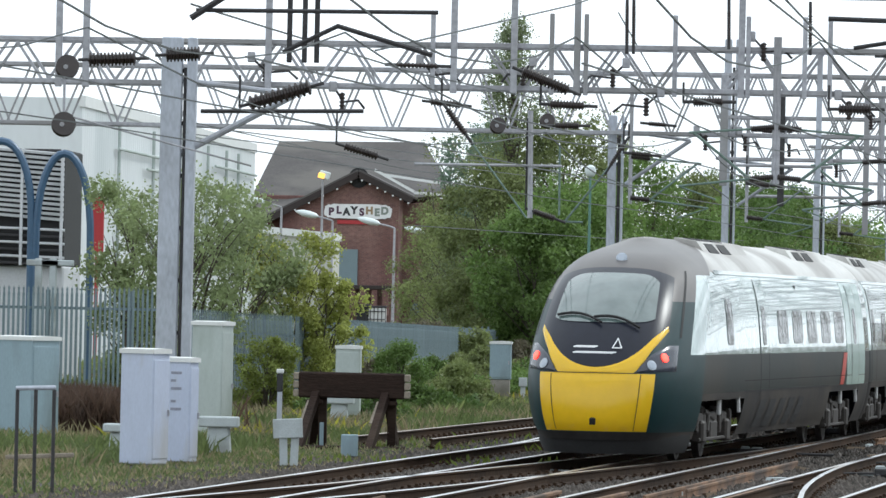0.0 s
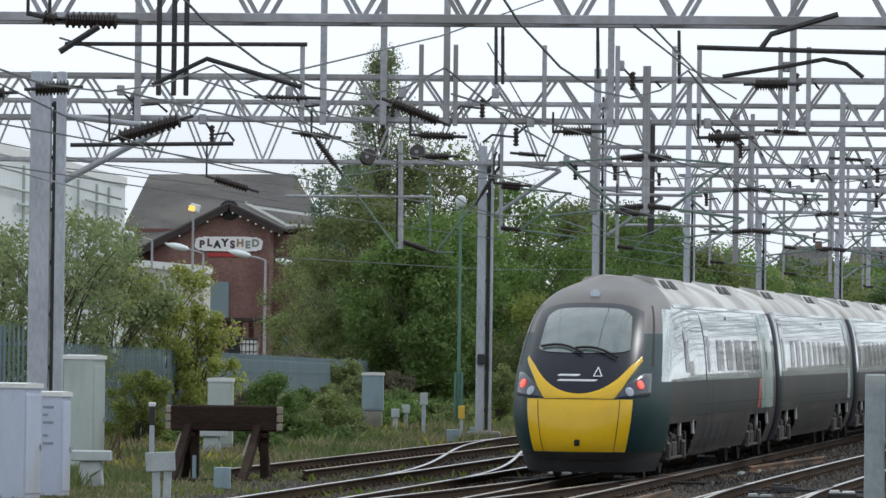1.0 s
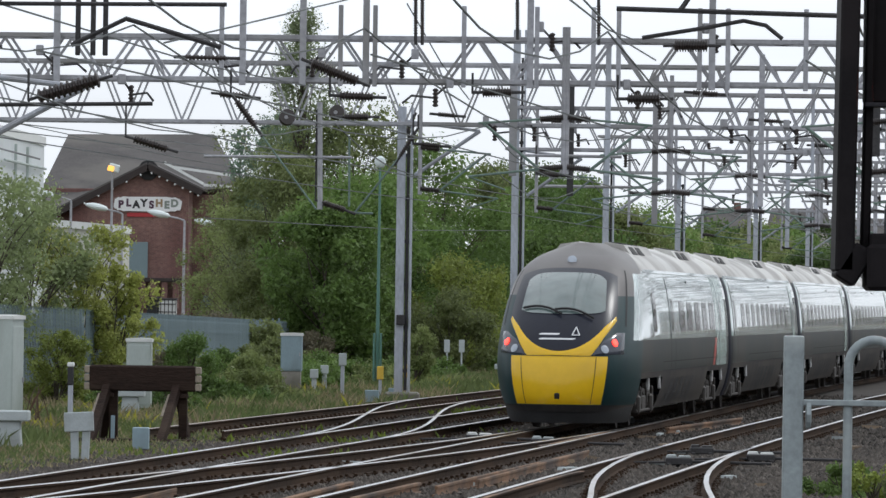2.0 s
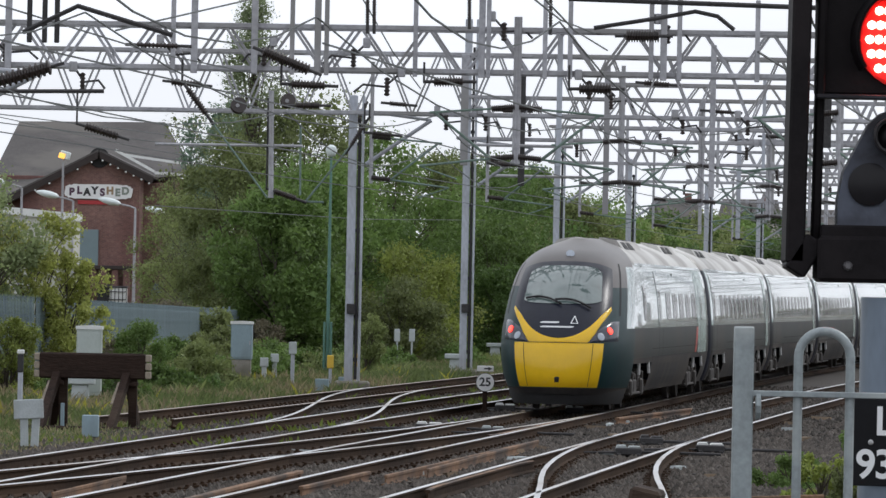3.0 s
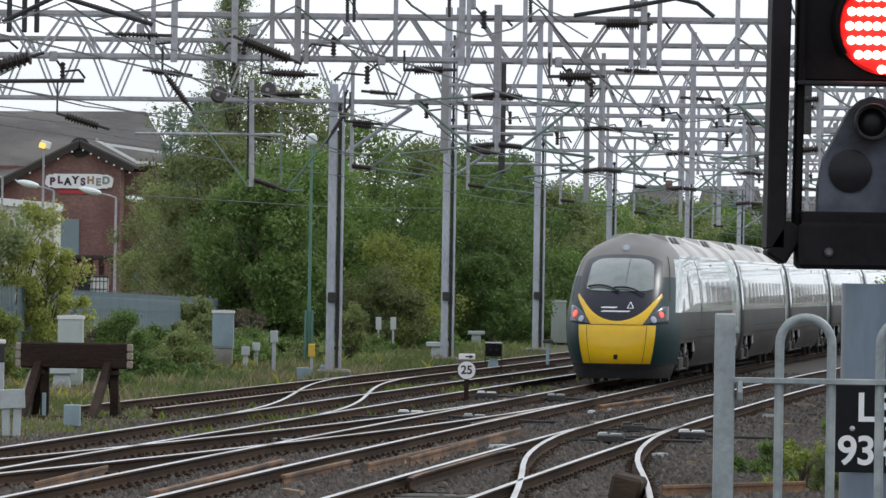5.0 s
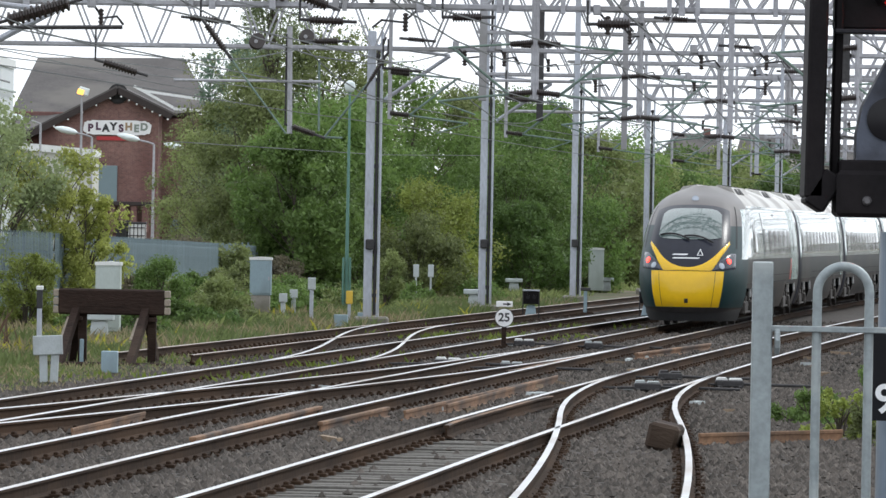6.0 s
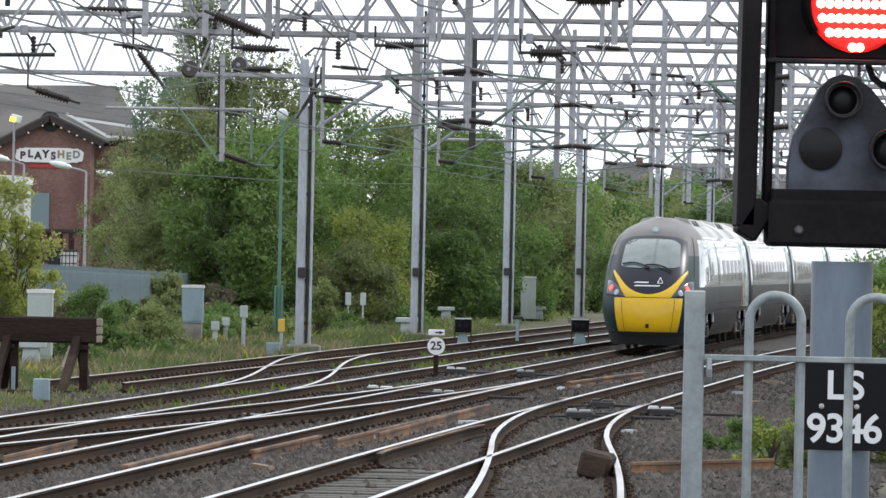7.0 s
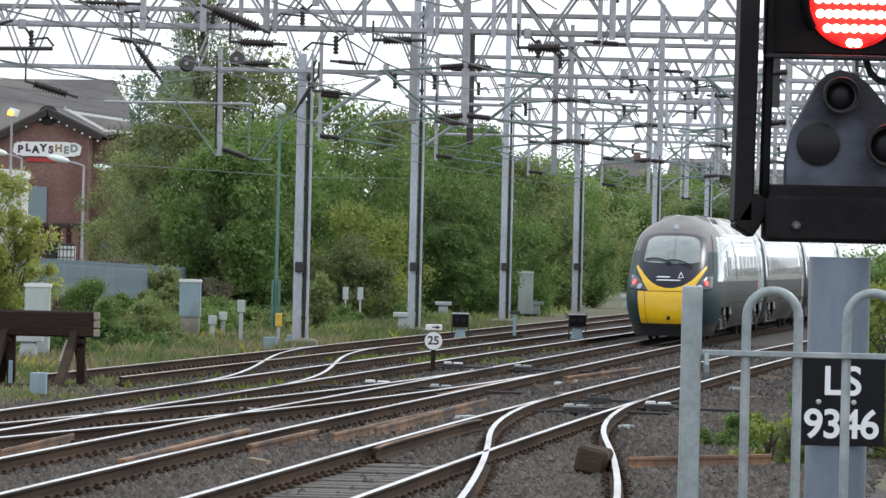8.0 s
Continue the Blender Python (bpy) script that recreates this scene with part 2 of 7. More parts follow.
def rail_mesh(bm, line, side, y0, y1, step, lift=0.0):
    rings = []
    count = max(2, int((y1 - y0) / step))
    for i in range(count + 1):
        y = y0 + (y1 - y0) * i / count
        slope = (line(y + 0.5) - line(y - 0.5))
        k = math.sqrt(1 + slope * slope)
        nx, ny = 1 / k, -slope / k
        cx, cy = line(y) + nx * side * 0.7535, y + ny * side * 0.7535
        rings.append([bm.verts.new((cx + nx * u, cy + ny * u, v + lift)) for u, v in RAIL_PROFILE])
    for a, b in zip(rings, rings[1:]):
        for k in range(len(RAIL_PROFILE)):
            j = (k + 1) % len(RAIL_PROFILE)
            f = bm.faces.new((a[k], a[j], b[j], b[k]))
            f.material_index = 0 if k in (6, 7, 8) else 1
    for f in (bm.faces.new(rings[0][::-1]), bm.faces.new(rings[-1])):
        f.material_index = 1


def make_track(name, line, y0, y1, label, step=3.0, shiny=True):
    t = thing(name, (0, 0, 0), label, "railway track", kind="structure")
    for side in (-1, 1):
        bm = bmesh.new()
        rail_mesh(bm, line, side, y0, y1, step)
        part("rail", bm, (RAIL_TOP if shiny else RAIL_DULL, RAIL_SIDE), t)
    return t


RAIL_DULL = material("dull_rail", (0.36, 0.31, 0.28), 0.5, 0.8, spread=0.25, scale=0.6, fine=12, bump=0.0)
TRACKS = (
    ("main_track", track_main, 40, 620, True),
    ("joining_track", track_join, 55, 129, True),
    ("near_track", track_near, 40, 620, True),
    ("turnout_track", track_turnout, 35, 105, True),
    ("loop_track", track_loop, 45, 500, True),
    ("siding_track", track_siding, 111.5, 500, False),
    ("crossover_track", track_cross, 106, 154, True),
)
for n, line, y0, y1, shiny in TRACKS:
    make_track(n, line, y0, y1, "worn steel rails on dark ballast", shiny=shiny)


def make_ground():
    bm = bmesh.new()
    ys = [-60, 0, 20, 35] + [40 + 4 * i for i in range(65)] + [310, 330, 360, 400, 460, 540, 700, 1000, 1600, 3000, 4800]
    us = [-3000, -600, -200, -90, -60, -40, -32, -26, -22, -18, -15, -13, -11, -9, -7, -5, -3, -1, 1, 3, 5, 7, 9, 11, 14, 18, 25, 40, 80, 200, 600, 3000]
    rows = []
    for y in ys:
        row = []
        for u in us:
            x = u + 0.1 * max(0, min(y, 500) - 100)
            z = ground_z(x, y) + 0.05 * noise.noise((x * 0.6, y * 0.25, 0)) if y < 400 else ground_z(x, y)
            row.append(bm.verts.new((x, y, z)))
        rows.append(row)
    for a, b in zip(rows, rows[1:]):
        for i in range(len(us) - 1):
            f = bm.faces.new((a[i], a[i + 1], b[i + 1], b[i]))
            mid = f.calc_center_median()
            f.material_index = 0 if track_siding(mid.y) - 2.2 < mid.x < track_near(mid.y) + 6 else 1
    solo("ground", bm, (BALLAST, GRASS_GROUND), "dark ballast bed with rough grass verges", "ground", kind="structure", smooth=True)


make_ground()

# ---- the train: nine coaches, the last one with its cab towards us ----
TRAIN_WHITE = material("silver_white_coach_paint", (0.49, 0.62, 0.60), 0.12, spread=0.05, scale=0.7, fine=1.1, bump=1.0, relief=0.035, dirt=(0.39, 0.49, 0.48), dirt_amount=0.45, coat=0.8)
TRAIN_GREEN = material("dark_green_coach_paint", (0.008, 0.032, 0.036), 0.42, spread=0.15, scale=0.8, fine=5, bump=0.02, spec=0.25)
TRAIN_GREY = material("warm_grey_coach_paint", (0.082, 0.071, 0.067), 0.34, spread=0.10, scale=1.0, fine=6, bump=0.02, dirt=(0.12, 0.105, 0.095), dirt_amount=0.35)
TRAIN_NAVY = material("dark_grey_cab_paint", (0.013, 0.015, 0.026), 0.3, spread=0.15, scale=2.0, fine=12, bump=0.02, spec=0.3)
TRAIN_YELLOW = material("warning_yellow_paint", (0.78, 0.48, 0.010), 0.22, spread=0.05, scale=1.5, fine=9, bump=0.02, dirt=(0.66, 0.40, 0.02), dirt_amount=0.25)
TRAIN_SKIRT = material("grimy_dark_grey_skirt", (0.022, 0.020, 0.020), 0.65, spread=0.3, scale=1.2, fine=9, bump=0.05, dirt=(0.055, 0.047, 0.04), dirt_amount=0.5, spec=0.25)
TRAIN_ROOF = material("dusty_pale_roof", (0.58, 0.57, 0.545), 0.38, spread=0.15, scale=0.9, fine=8, bump=0.05, dirt=(0.27, 0.25, 0.23), dirt_amount=0.45)
TRAIN_PALE = material("pale_green_door_paint", (0.42, 0.56, 0.52), 0.22, spread=0.05, scale=1.2, fine=9, bump=0.02, coat=0.4)
TRAIN_RED = material("red_stripe_paint", (0.50, 0.05, 0.035), 0.3, spread=0.08, scale=2, fine=9, bump=0.0)
TRAIN_WRITING = material("white_lettering", (0.85, 0.86, 0.88), 0.4, spread=0.03, scale=4, fine=20, bump=0.0)
BLACK = material("matt_black", (0.012, 0.012, 0.013), 0.7, spread=0.4, scale=4, fine=30, bump=0.05)
BOGIE = material("oily_bogie_steel", (0.040, 0.034, 0.030), 0.6, 0.2, spread=0.4, scale=3, fine=20, bump=0.1)
PALE_STEEL = material("bright_steel_part", (0.50, 0.50, 0.50), 0.4, 0.4, spread=0.2, scale=4, fine=25, bump=0.0)
SCREEN = material("cab_windscreen_glass", (0.10, 0.135, 0.13), 0.06, spread=0.2, scale=1.0, fine=4, bump=0.0, coat=1.0, spec=0.9)
COACH_GLASS = material("coach_window_glass", (0.016, 0.020, 0.022), 0.05, spread=0.5, scale=1.5, fine=2.4, bump=1.0, spec=0.6, coat=0.4, relief=0.16)
TRAIN_BAND = material("dark_grey_green_lower_side", (0.018, 0.023, 0.023), 0.4, spread=0.2, scale=0.9, fine=3, bump=0.10, dirt=(0.034, 0.032, 0.028), dirt_amount=0.4, spec=0.16)
LAMP_CASE = material("dark_lamp_glass", (0.040, 0.046, 0.066), 0.2, spread=0.25, scale=8, fine=30, bump=0.0, coat=0.2)
LAMP_WHITE = material("clear_lamp", (0.34, 0.38, 0.44), 0.15, 0.3, spread=0.1, scale=10, fine=30, bump=0.0, coat=1.0)
TAIL_RED = glow("red_tail_lamp", (1.0, 0.045, 0.03), 5.0)

SILL, WAIST = 1.08, 1.70  # foot of the dark lower side, foot of the white
BODY = ((0.36, 1.16), (0.55, 1.25), (0.80, 1.315), (1.05, 1.355), (1.25, 1.365), (1.46, 1.365), (1.75, 1.355), (2.05, 1.33), (2.35, 1.30), (2.62, 1.255), (2.85, 1.20), (3.02, 1.125), (3.17, 1.015), (3.31, 0.86), (3.43, 0.65), (3.52, 0.41), (3.56, 0.16))
RAKE = ((0.36, 0.20), (0.55, 0.05), (0.85, 0.0), (1.25, 0.05), (1.55, 0.17), (1.80, 0.36), (2.10, 0.66), (2.40, 1.02), (2.70, 1.45), (2.95, 1.92), (3.15, 2.42), (3.30, 2.95), (3.41, 3.55), (3.47, 4.15), (3.495, 4.7))


def between(table, z):
    for (a, va), (b, vb) in zip(table, table[1:]):
        if z <= b:
            k = min(max((z - a) / (b - a), 0), 1)
            return va + (vb - va) * k
    return table[-1][1]


def smooth_table(table, z, r=0.07):
    return sum(between(table, z + d * r) for d in (-2, -1, 0, 1, 2)) / 5


def nose_point(u, z):
    """The cab's surface: u from -1 to 1 across, z up; y is how far back it lies."""
    hw = smooth_table(BODY, z, 0.04)
    a = abs(u)
    if a < 0.6:
        wide, back = 0.61 * a / 0.6, 0.27 * (a / 0.6) ** 2.3
    else:
        k = min((a - 0.6) / 0.4, 1.02)
        wide, back = 0.61 + 0.39 * (1 - (1 - min(k, 1.0)) ** 1.55), 0.27 + 0.68 * k + 1.5 * k ** 2.2
    wide *= 1 - 0.11 * min(max((1.35 - z) / 0.85, 0), 1) * (1 - a)
    return Vector((math.copysign(wide * hw, u) if u else 0.0, smooth_table(RAKE, z) + back, z))


def nose_normal(u, z):
    du = nose_point(u + 0.01, z) - nose_point(u - 0.01, z)
    dz = nose_point(u, z + 0.01) - nose_point(u, z - 0.01)
    return du.cross(dz).normalized()


def nose_patch(bm, u0, u1, low, high, off, nu=28, nz=14, mi=0, rim=0.2):
    """A skin that lies off metres proud of the cab between two curves z = low(u), high(u)."""
    grid = []
    for i in range(nu + 1):
        u = u0 + (u1 - u0) * i / nu
        a, b = low(u), high(u)
        col = []
        for j in range(nz + 1):
            z = a + (b - a) * j / nz
            edge = 0.0 if i in (0, nu) or j in (0, nz) else 1.0
            col.append(bm.verts.new(nose_point(u, z) + nose_normal(u, z) * (off * (rim + (1 - rim) * edge))))
        grid.append(col)
    for a, b in zip(grid, grid[1:]):
        for j in range(nz):
            f = bm.faces.new((a[j], b[j], b[j + 1], a[j + 1]))
            f.material_index = mi


def body_rows():
    zs = []
    for (a, _), (b, _) in zip(BODY, BODY[1:]):
        n = 3 if b - a > 0.13 else 2
        zs += [a + (b - a) * i / n for i in range(n)]
    return sorted(set(zs + [SILL, WAIST, BODY[-1][0]]))


def coach_shell(length, cab):
    bm = bmesh.new()
    rows = []
    zs = body_rows()
    for z in zs:
        hw = smooth_table(BODY, z, 0.04)
        row = []
        if cab:
            cuts = [max(7.4, nose_point(1, z).y + 0.2), 12.0, length - 5.9, length - 1.5, length]
            row += [(-hw, y, z) for y in cuts[::-1]]
            row += [tuple(nose_point(-1 + 2 * i / 48, z)) for i in range(49)]
            row += [(hw, y, z) for y in cuts]
        else:
            cuts = [0.35, 1.2, 5.6, length / 2, length - 5.9, length - 1.5, length]
            row = [(-hw, y, z) for y in cuts[::-1]] + [(-hw * 0.9, 0.05, z), (hw * 0.9, 0.05, z)] + [(hw, y, z) for y in cuts]
        rows.append([bm.verts.new(p) for p in row])
    for (za, a), (zb, b) in zip(zip(zs, rows), zip(zs[1:], rows[1:])):
        for i in range(len(a) - 1):
            mid_y = (a[i].co.y + a[i + 1].co.y) / 2
            over_bogie = length - 5.95 < mid_y < length - 1.45 or ((3.05 < mid_y < 7.5) if cab else (1.15 < mid_y < 5.65))
            if zb < 0.97 and over_bogie and abs(a[i].co.x) > 1.0:
                continue
            f = bm.faces.new((a[i], a[i + 1], b[i + 1], b[i]))
            f.smooth = True
            c = f.calc_center_median()
            if cab and 5 <= i <= 52:
                edge = i <= 7 or i >= 50
                f.material_index = 4 if c.z < 0.5 else 1 if c.z < WAIST or (c.z < 2.5 and not edge) else 0 if edge and c.z < 2.95 else 2
            else:
                f.material_index = 3 if not cab and c.y < 0.3 and c.z < 3.03 else 4 if c.z < SILL else (6 if c.z < WAIST else (0 if c.z < 3.03 else 5))
    top = rows[-1]
    half = len(top) // 2
    for i in range(half):
        j = len(top) - 1 - i
        if j - 1 > i + 1 or (j - 1 == i + 1):
            try:
                f = bm.faces.new((top[i], top[i + 1], top[j - 1], top[j]) if j - 1 != i + 1 else (top[i], top[i + 1], top[j]))
                f.material_index = 2 if cab and f.calc_center_median().y < 5 else 5
            except ValueError:
                pass
    vs = [bm.verts.new((x, y, 0.96)) for x, y in ((-1.2, length), (-1.2, 2.6 if cab else 0.4), (1.2, 2.6 if cab else 0.4), (1.2, length))]
    f = bm.faces.new(vs)
    f.material_index = 4
    f = bm.faces.new([r[0] for r in rows] + [r[-1] for r in rows[::-1]])
    f.material_index = 3
    return bm


def side_plate(bm, y0, y1, z0, z1, off, side=1, nz=5, lean=0.0, mi=0, corner=0.0):
    """A skin on the coach side, off metres proud; lean: how far its top stands back."""
    cols = [y0, y0 + corner, y1 - corner, y1] if corner else [y0, y1]
    grid = []
    for i, y in enumerate(cols):
        cut = corner * 0.8 if corner and i in (0, len(cols) - 1) else 0.0
        col = []
        for j in range(nz + 1):
            z = z0 + cut + (z1 - z0 - 2 * cut) * j / nz
            col.append(bm.verts.new((side * (smooth_table(BODY, z, 0.04) + off), y + lean * j / nz, z)))
        grid.append(col)
    for a, b in zip(grid, grid[1:]):
        for j in range(nz):
            f = bm.faces.new((a[j], b[j], b[j + 1], a[j + 1]))
            f.material_index = mi


def add_bogie(coach, y):
    bm = bmesh.new()
    for s in (-1, 1):
        box(bm, (0.14, 3.3, 0.20), (s * 1.10, y, 0.66), bevel=0.03)
        box(bm, (0.16, 0.8, 0.30), (s * 1.12, y, 0.48), bevel=0.03)
        for d in (-1.35, 1.35):
            box(bm, (0.22, 0.40, 0.36), (s * 1.14, y + d, 0.46), bevel=0.04)
            rod(bm, (s * 1.08, y + d * 0.72, 0.42), (s * 1.08, y + d * 0.72, 0.85), 0.10, 8)
        rod(bm, (s * 1.16, y - 1.0, 0.80), (s * 1.16, y + 0.1, 0.66), 0.05, 6)
    for s in (-1, 1):
        for d in (-1.85, -0.62, 0.62, 1.85):
            box(bm, (0.10, 0.16, 0.34), (s * 1.16, y + d, 0.62), turn=(12 * (1 if d > 0 else -1), 0, 0), bevel=0.02)
        rod(bm, (s * 1.19, y - 1.7, 0.34), (s * 1.19, y + 1.7, 0.34), 0.03, 6)
    box(bm, (2.0, 0.5, 0.25), (0, y, 0.60))
    frame_ob = part("bogie", bm, BOGIE, coach, "oily dark bogie frame")
    for d in (-1.35, 1.35):
        for s in (-1, 1):
            bm = bmesh.new()
            lathe(bm, ((0.10, -0.07), (0.40, -0.07), (0.44, -0.06), (0.43, -0.03), (0.42, 0.05), (0.36, 0.06), (0.33, 0.02), (0.16, 0.02), (0.14, 0.07)), 24, pose(s * 0.745, y + d, 0.425, 0, 90 * s, 0))
            part("wheel", bm, BOGIE, frame_ob)
    for s in (-1, 1):
        bm = bmesh.new()
        box(bm, (0.06, 0.46, 0.07), (s * 1.30, y, 1.00), bevel=0.015)
        box(bm, (0.06, 0.16, 0.26), (s * 1.27, y, 0.85), bevel=0.015)
        part("spring_hanger", bm, PALE_STEEL, frame_ob)
        bm = bmesh.new()
        rod(bm, (s * 1.33, y + 1.9, 0.74), (s * 1.30, y + 1.9, 1.22), 0.035, 6)
        part("damper", bm, PALE_STEEL, frame_ob, "bright steel damper")


def add_coach_windows(coach, ys, w, z0=1.86, z1=2.44):
    for side in (-1, 1):
        for y in ys:
            bm = bmesh.new()
            side_plate(bm, y - w / 2, y + w / 2, z0, z1, 0.006, side, corner=0.1)
            part("window", bm, COACH_GLASS, coach, "flush tinted coach window")


def add_door(coach, y, w, mat):
    for side in (-1, 1):
        bm = bmesh.new()
        side_plate(bm, y - w / 2, y + w / 2, WAIST + 0.01 if mat is TRAIN_WHITE else SILL, 2.92, 0.010, side, nz=12)
        door = part("door", bm, mat, coach, "sliding plug door with a narrow window")
        bm = bmesh.new()
        side_plate(bm, y - 0.22, y + 0.22, 1.84, 2.50, 0.016, side, corner=0.08)
        part("window", bm, COACH_GLASS, door)
        bm = bmesh.new()
        for d in (-w / 2 - 0.02, w / 2 + 0.02):
            side_plate(bm, y + d - 0.025, y + d + 0.025, 0.97, 2.95, 0.008, side, nz=12)
        part("door_seal", bm, BLACK, door)


def add_roof_gear(coach, y, long, grille=True):
    bm = bmesh.new()
    for s in (-1, 1):
        outline(bm, [(s * 0.25, 3.45), (s * 0.25, 3.60), (s * 0.62, 3.545), (s * 0.80, 3.30)], long, Matrix.Translation((0, y, 0)))
    case = part("roof_fairing", bm, TRAIN_ROOF, coach, "dusty roof fairing")
    if grille:
        for s in (-1, 1):
            for k in range(2):
                bm = bmesh.new()
                outline(bm, [(s * 0.30, 3.597), (s * 0.30, 3.607), (s * 0.60, 3.562), (s * 0.78, 3.36), (s * 0.77, 3.35), (s * 0.60, 3.54)], long * 0.2, Matrix.Translation((0, y + long * (0.12 + 0.27 * k), 0)))
                part("grille", bm, BLACK, case, "black roof vent")


def make_coach(cab):
    length = 24.6 if cab else 23.7
    coach = thing("cab_coach" if cab else "coach", (0, 0, 0), "green and silver-white high-speed cab coach with yellow nose" if cab else "silver-white and dark green passenger coach with grey skirt", "train coach", "coaches of the train")
    bm = coach_shell(length, cab)
    part("body", bm, (TRAIN_WHITE, TRAIN_GREEN, TRAIN_GREY, TRAIN_NAVY, TRAIN_SKIRT, TRAIN_ROOF, TRAIN_BAND), coach, "gloss painted coach body")
    first = 4.9 if cab else 3.4
    for y in (first, length - 3.7):
        add_bogie(coach, y)
    for s in (-1, 1):
        for k in range(5):
            bm = bmesh.new()
            side_plate(bm, 9.0 + k * 1.25, 9.75 + k * 1.25, 0.46, 0.92, 0.012, s, nz=3, lean=0.4)
            part("skirt_vent", bm, BLACK, coach, "dark slanting louvre in the skirt")
    bm = bmesh.new()
    for s in (-1, 1):
        side_plate(bm, 5.0 if cab else 0.4, length - 0.3, 3.00, 3.06, 0.012, s, nz=1)
    part("gutter", bm, TRAIN_WHITE, coach, "bright gutter strip")
    bm = bmesh.new()
    for s in (-1, 1):
        for y0 in (first + 2.3,):
            side_plate(bm, y0, length - 6.2, SILL - 0.012, SILL + 0.012, 0.010, s, nz=1)
            side_plate(bm, y0, length - 0.6, SILL + 0.17, SILL + 0.182, 0.008, s, nz=1)
    part("sill_line", bm, BLACK, coach)
    if cab:
        add_coach_windows(coach, [12.2 + 1.98 * i for i in range(5)], 1.30)
        add_door(coach, 9.7, 1.0, TRAIN_WHITE)
        add_door(coach, length - 2.2, 1.0, TRAIN_PALE)
        for s in (-1, 1):
            bm = bmesh.new()
            side_plate(bm, length - 3.5, length - 0.7, SILL, 2.98, 0.006, s, nz=10)
            part("end_panel", bm, TRAIN_PALE, coach, "pale green end panel")
        for s in (-1, 1):
            bm = bmesh.new()
            side_plate(bm, length - 4.5, length - 3.95, SILL + 0.01, WAIST - 0.02, 0.008, s, nz=6, lean=0.5)
            part("red_flash", bm, TRAIN_RED, coach, "slanting red stripe")
        dress_cab(coach)
        bm = bmesh.new()
        loops = []
        for z, k in ((0.52, 0.985), (0.30, 0.96), (0.15, 0.90)):
            loops.append([bm.verts.new((p.x * k, p.y + 0.05 + (0.52 - z) * 0.35, z)) for p in (nose_point(-0.97 + 1.94 * i / 30, 0.52) for i in range(31))])
        for a, b in zip(loops, loops[1:]):
            for i in range(30):
                bm.faces.new((a[i], a[i + 1], b[i + 1], b[i]))
        part("valance", bm, BLACK, coach, "black valance under the nose", smooth=True)
        add_roof_gear(coach, 6.4, 5.2)
        add_roof_gear(coach, 17.5, 5.0)
    else:
        add_coach_windows(coach, [4.3 + 1.68 * i for i in range(10)], 0.95)
        add_door(coach, 1.7, 1.0, TRAIN_WHITE)
        add_door(coach, length - 1.7, 1.0, TRAIN_PALE)
        add_roof_gear(coach, 3.0, 5.0)
        add_roof_gear(coach, 15.5, 5.0)
        bm = bmesh.new()
        outline(bm, [(-1.1, 0.6), (-1.2, 1.3), (-1.12, 2.3), (-0.85, 3.05), (-0.3, 3.35), (0.3, 3.35), (0.85, 3.05), (1.12, 2.3), (1.2, 1.3), (1.1, 0.6)], 0.75, Matrix.Translation((0, -0.72, 0)))
        part("gangway", bm, BLACK, coach, "black folded gangway bellows")
    for s in (-1, 1):
        bm = bmesh.new()
        box(bm, (0.03, 0.16, 0.16), (s * 1.19, 14.5, 2.80))
        part("side_lamp", bm, BLACK, coach, "small dark door lamp")
    return coach


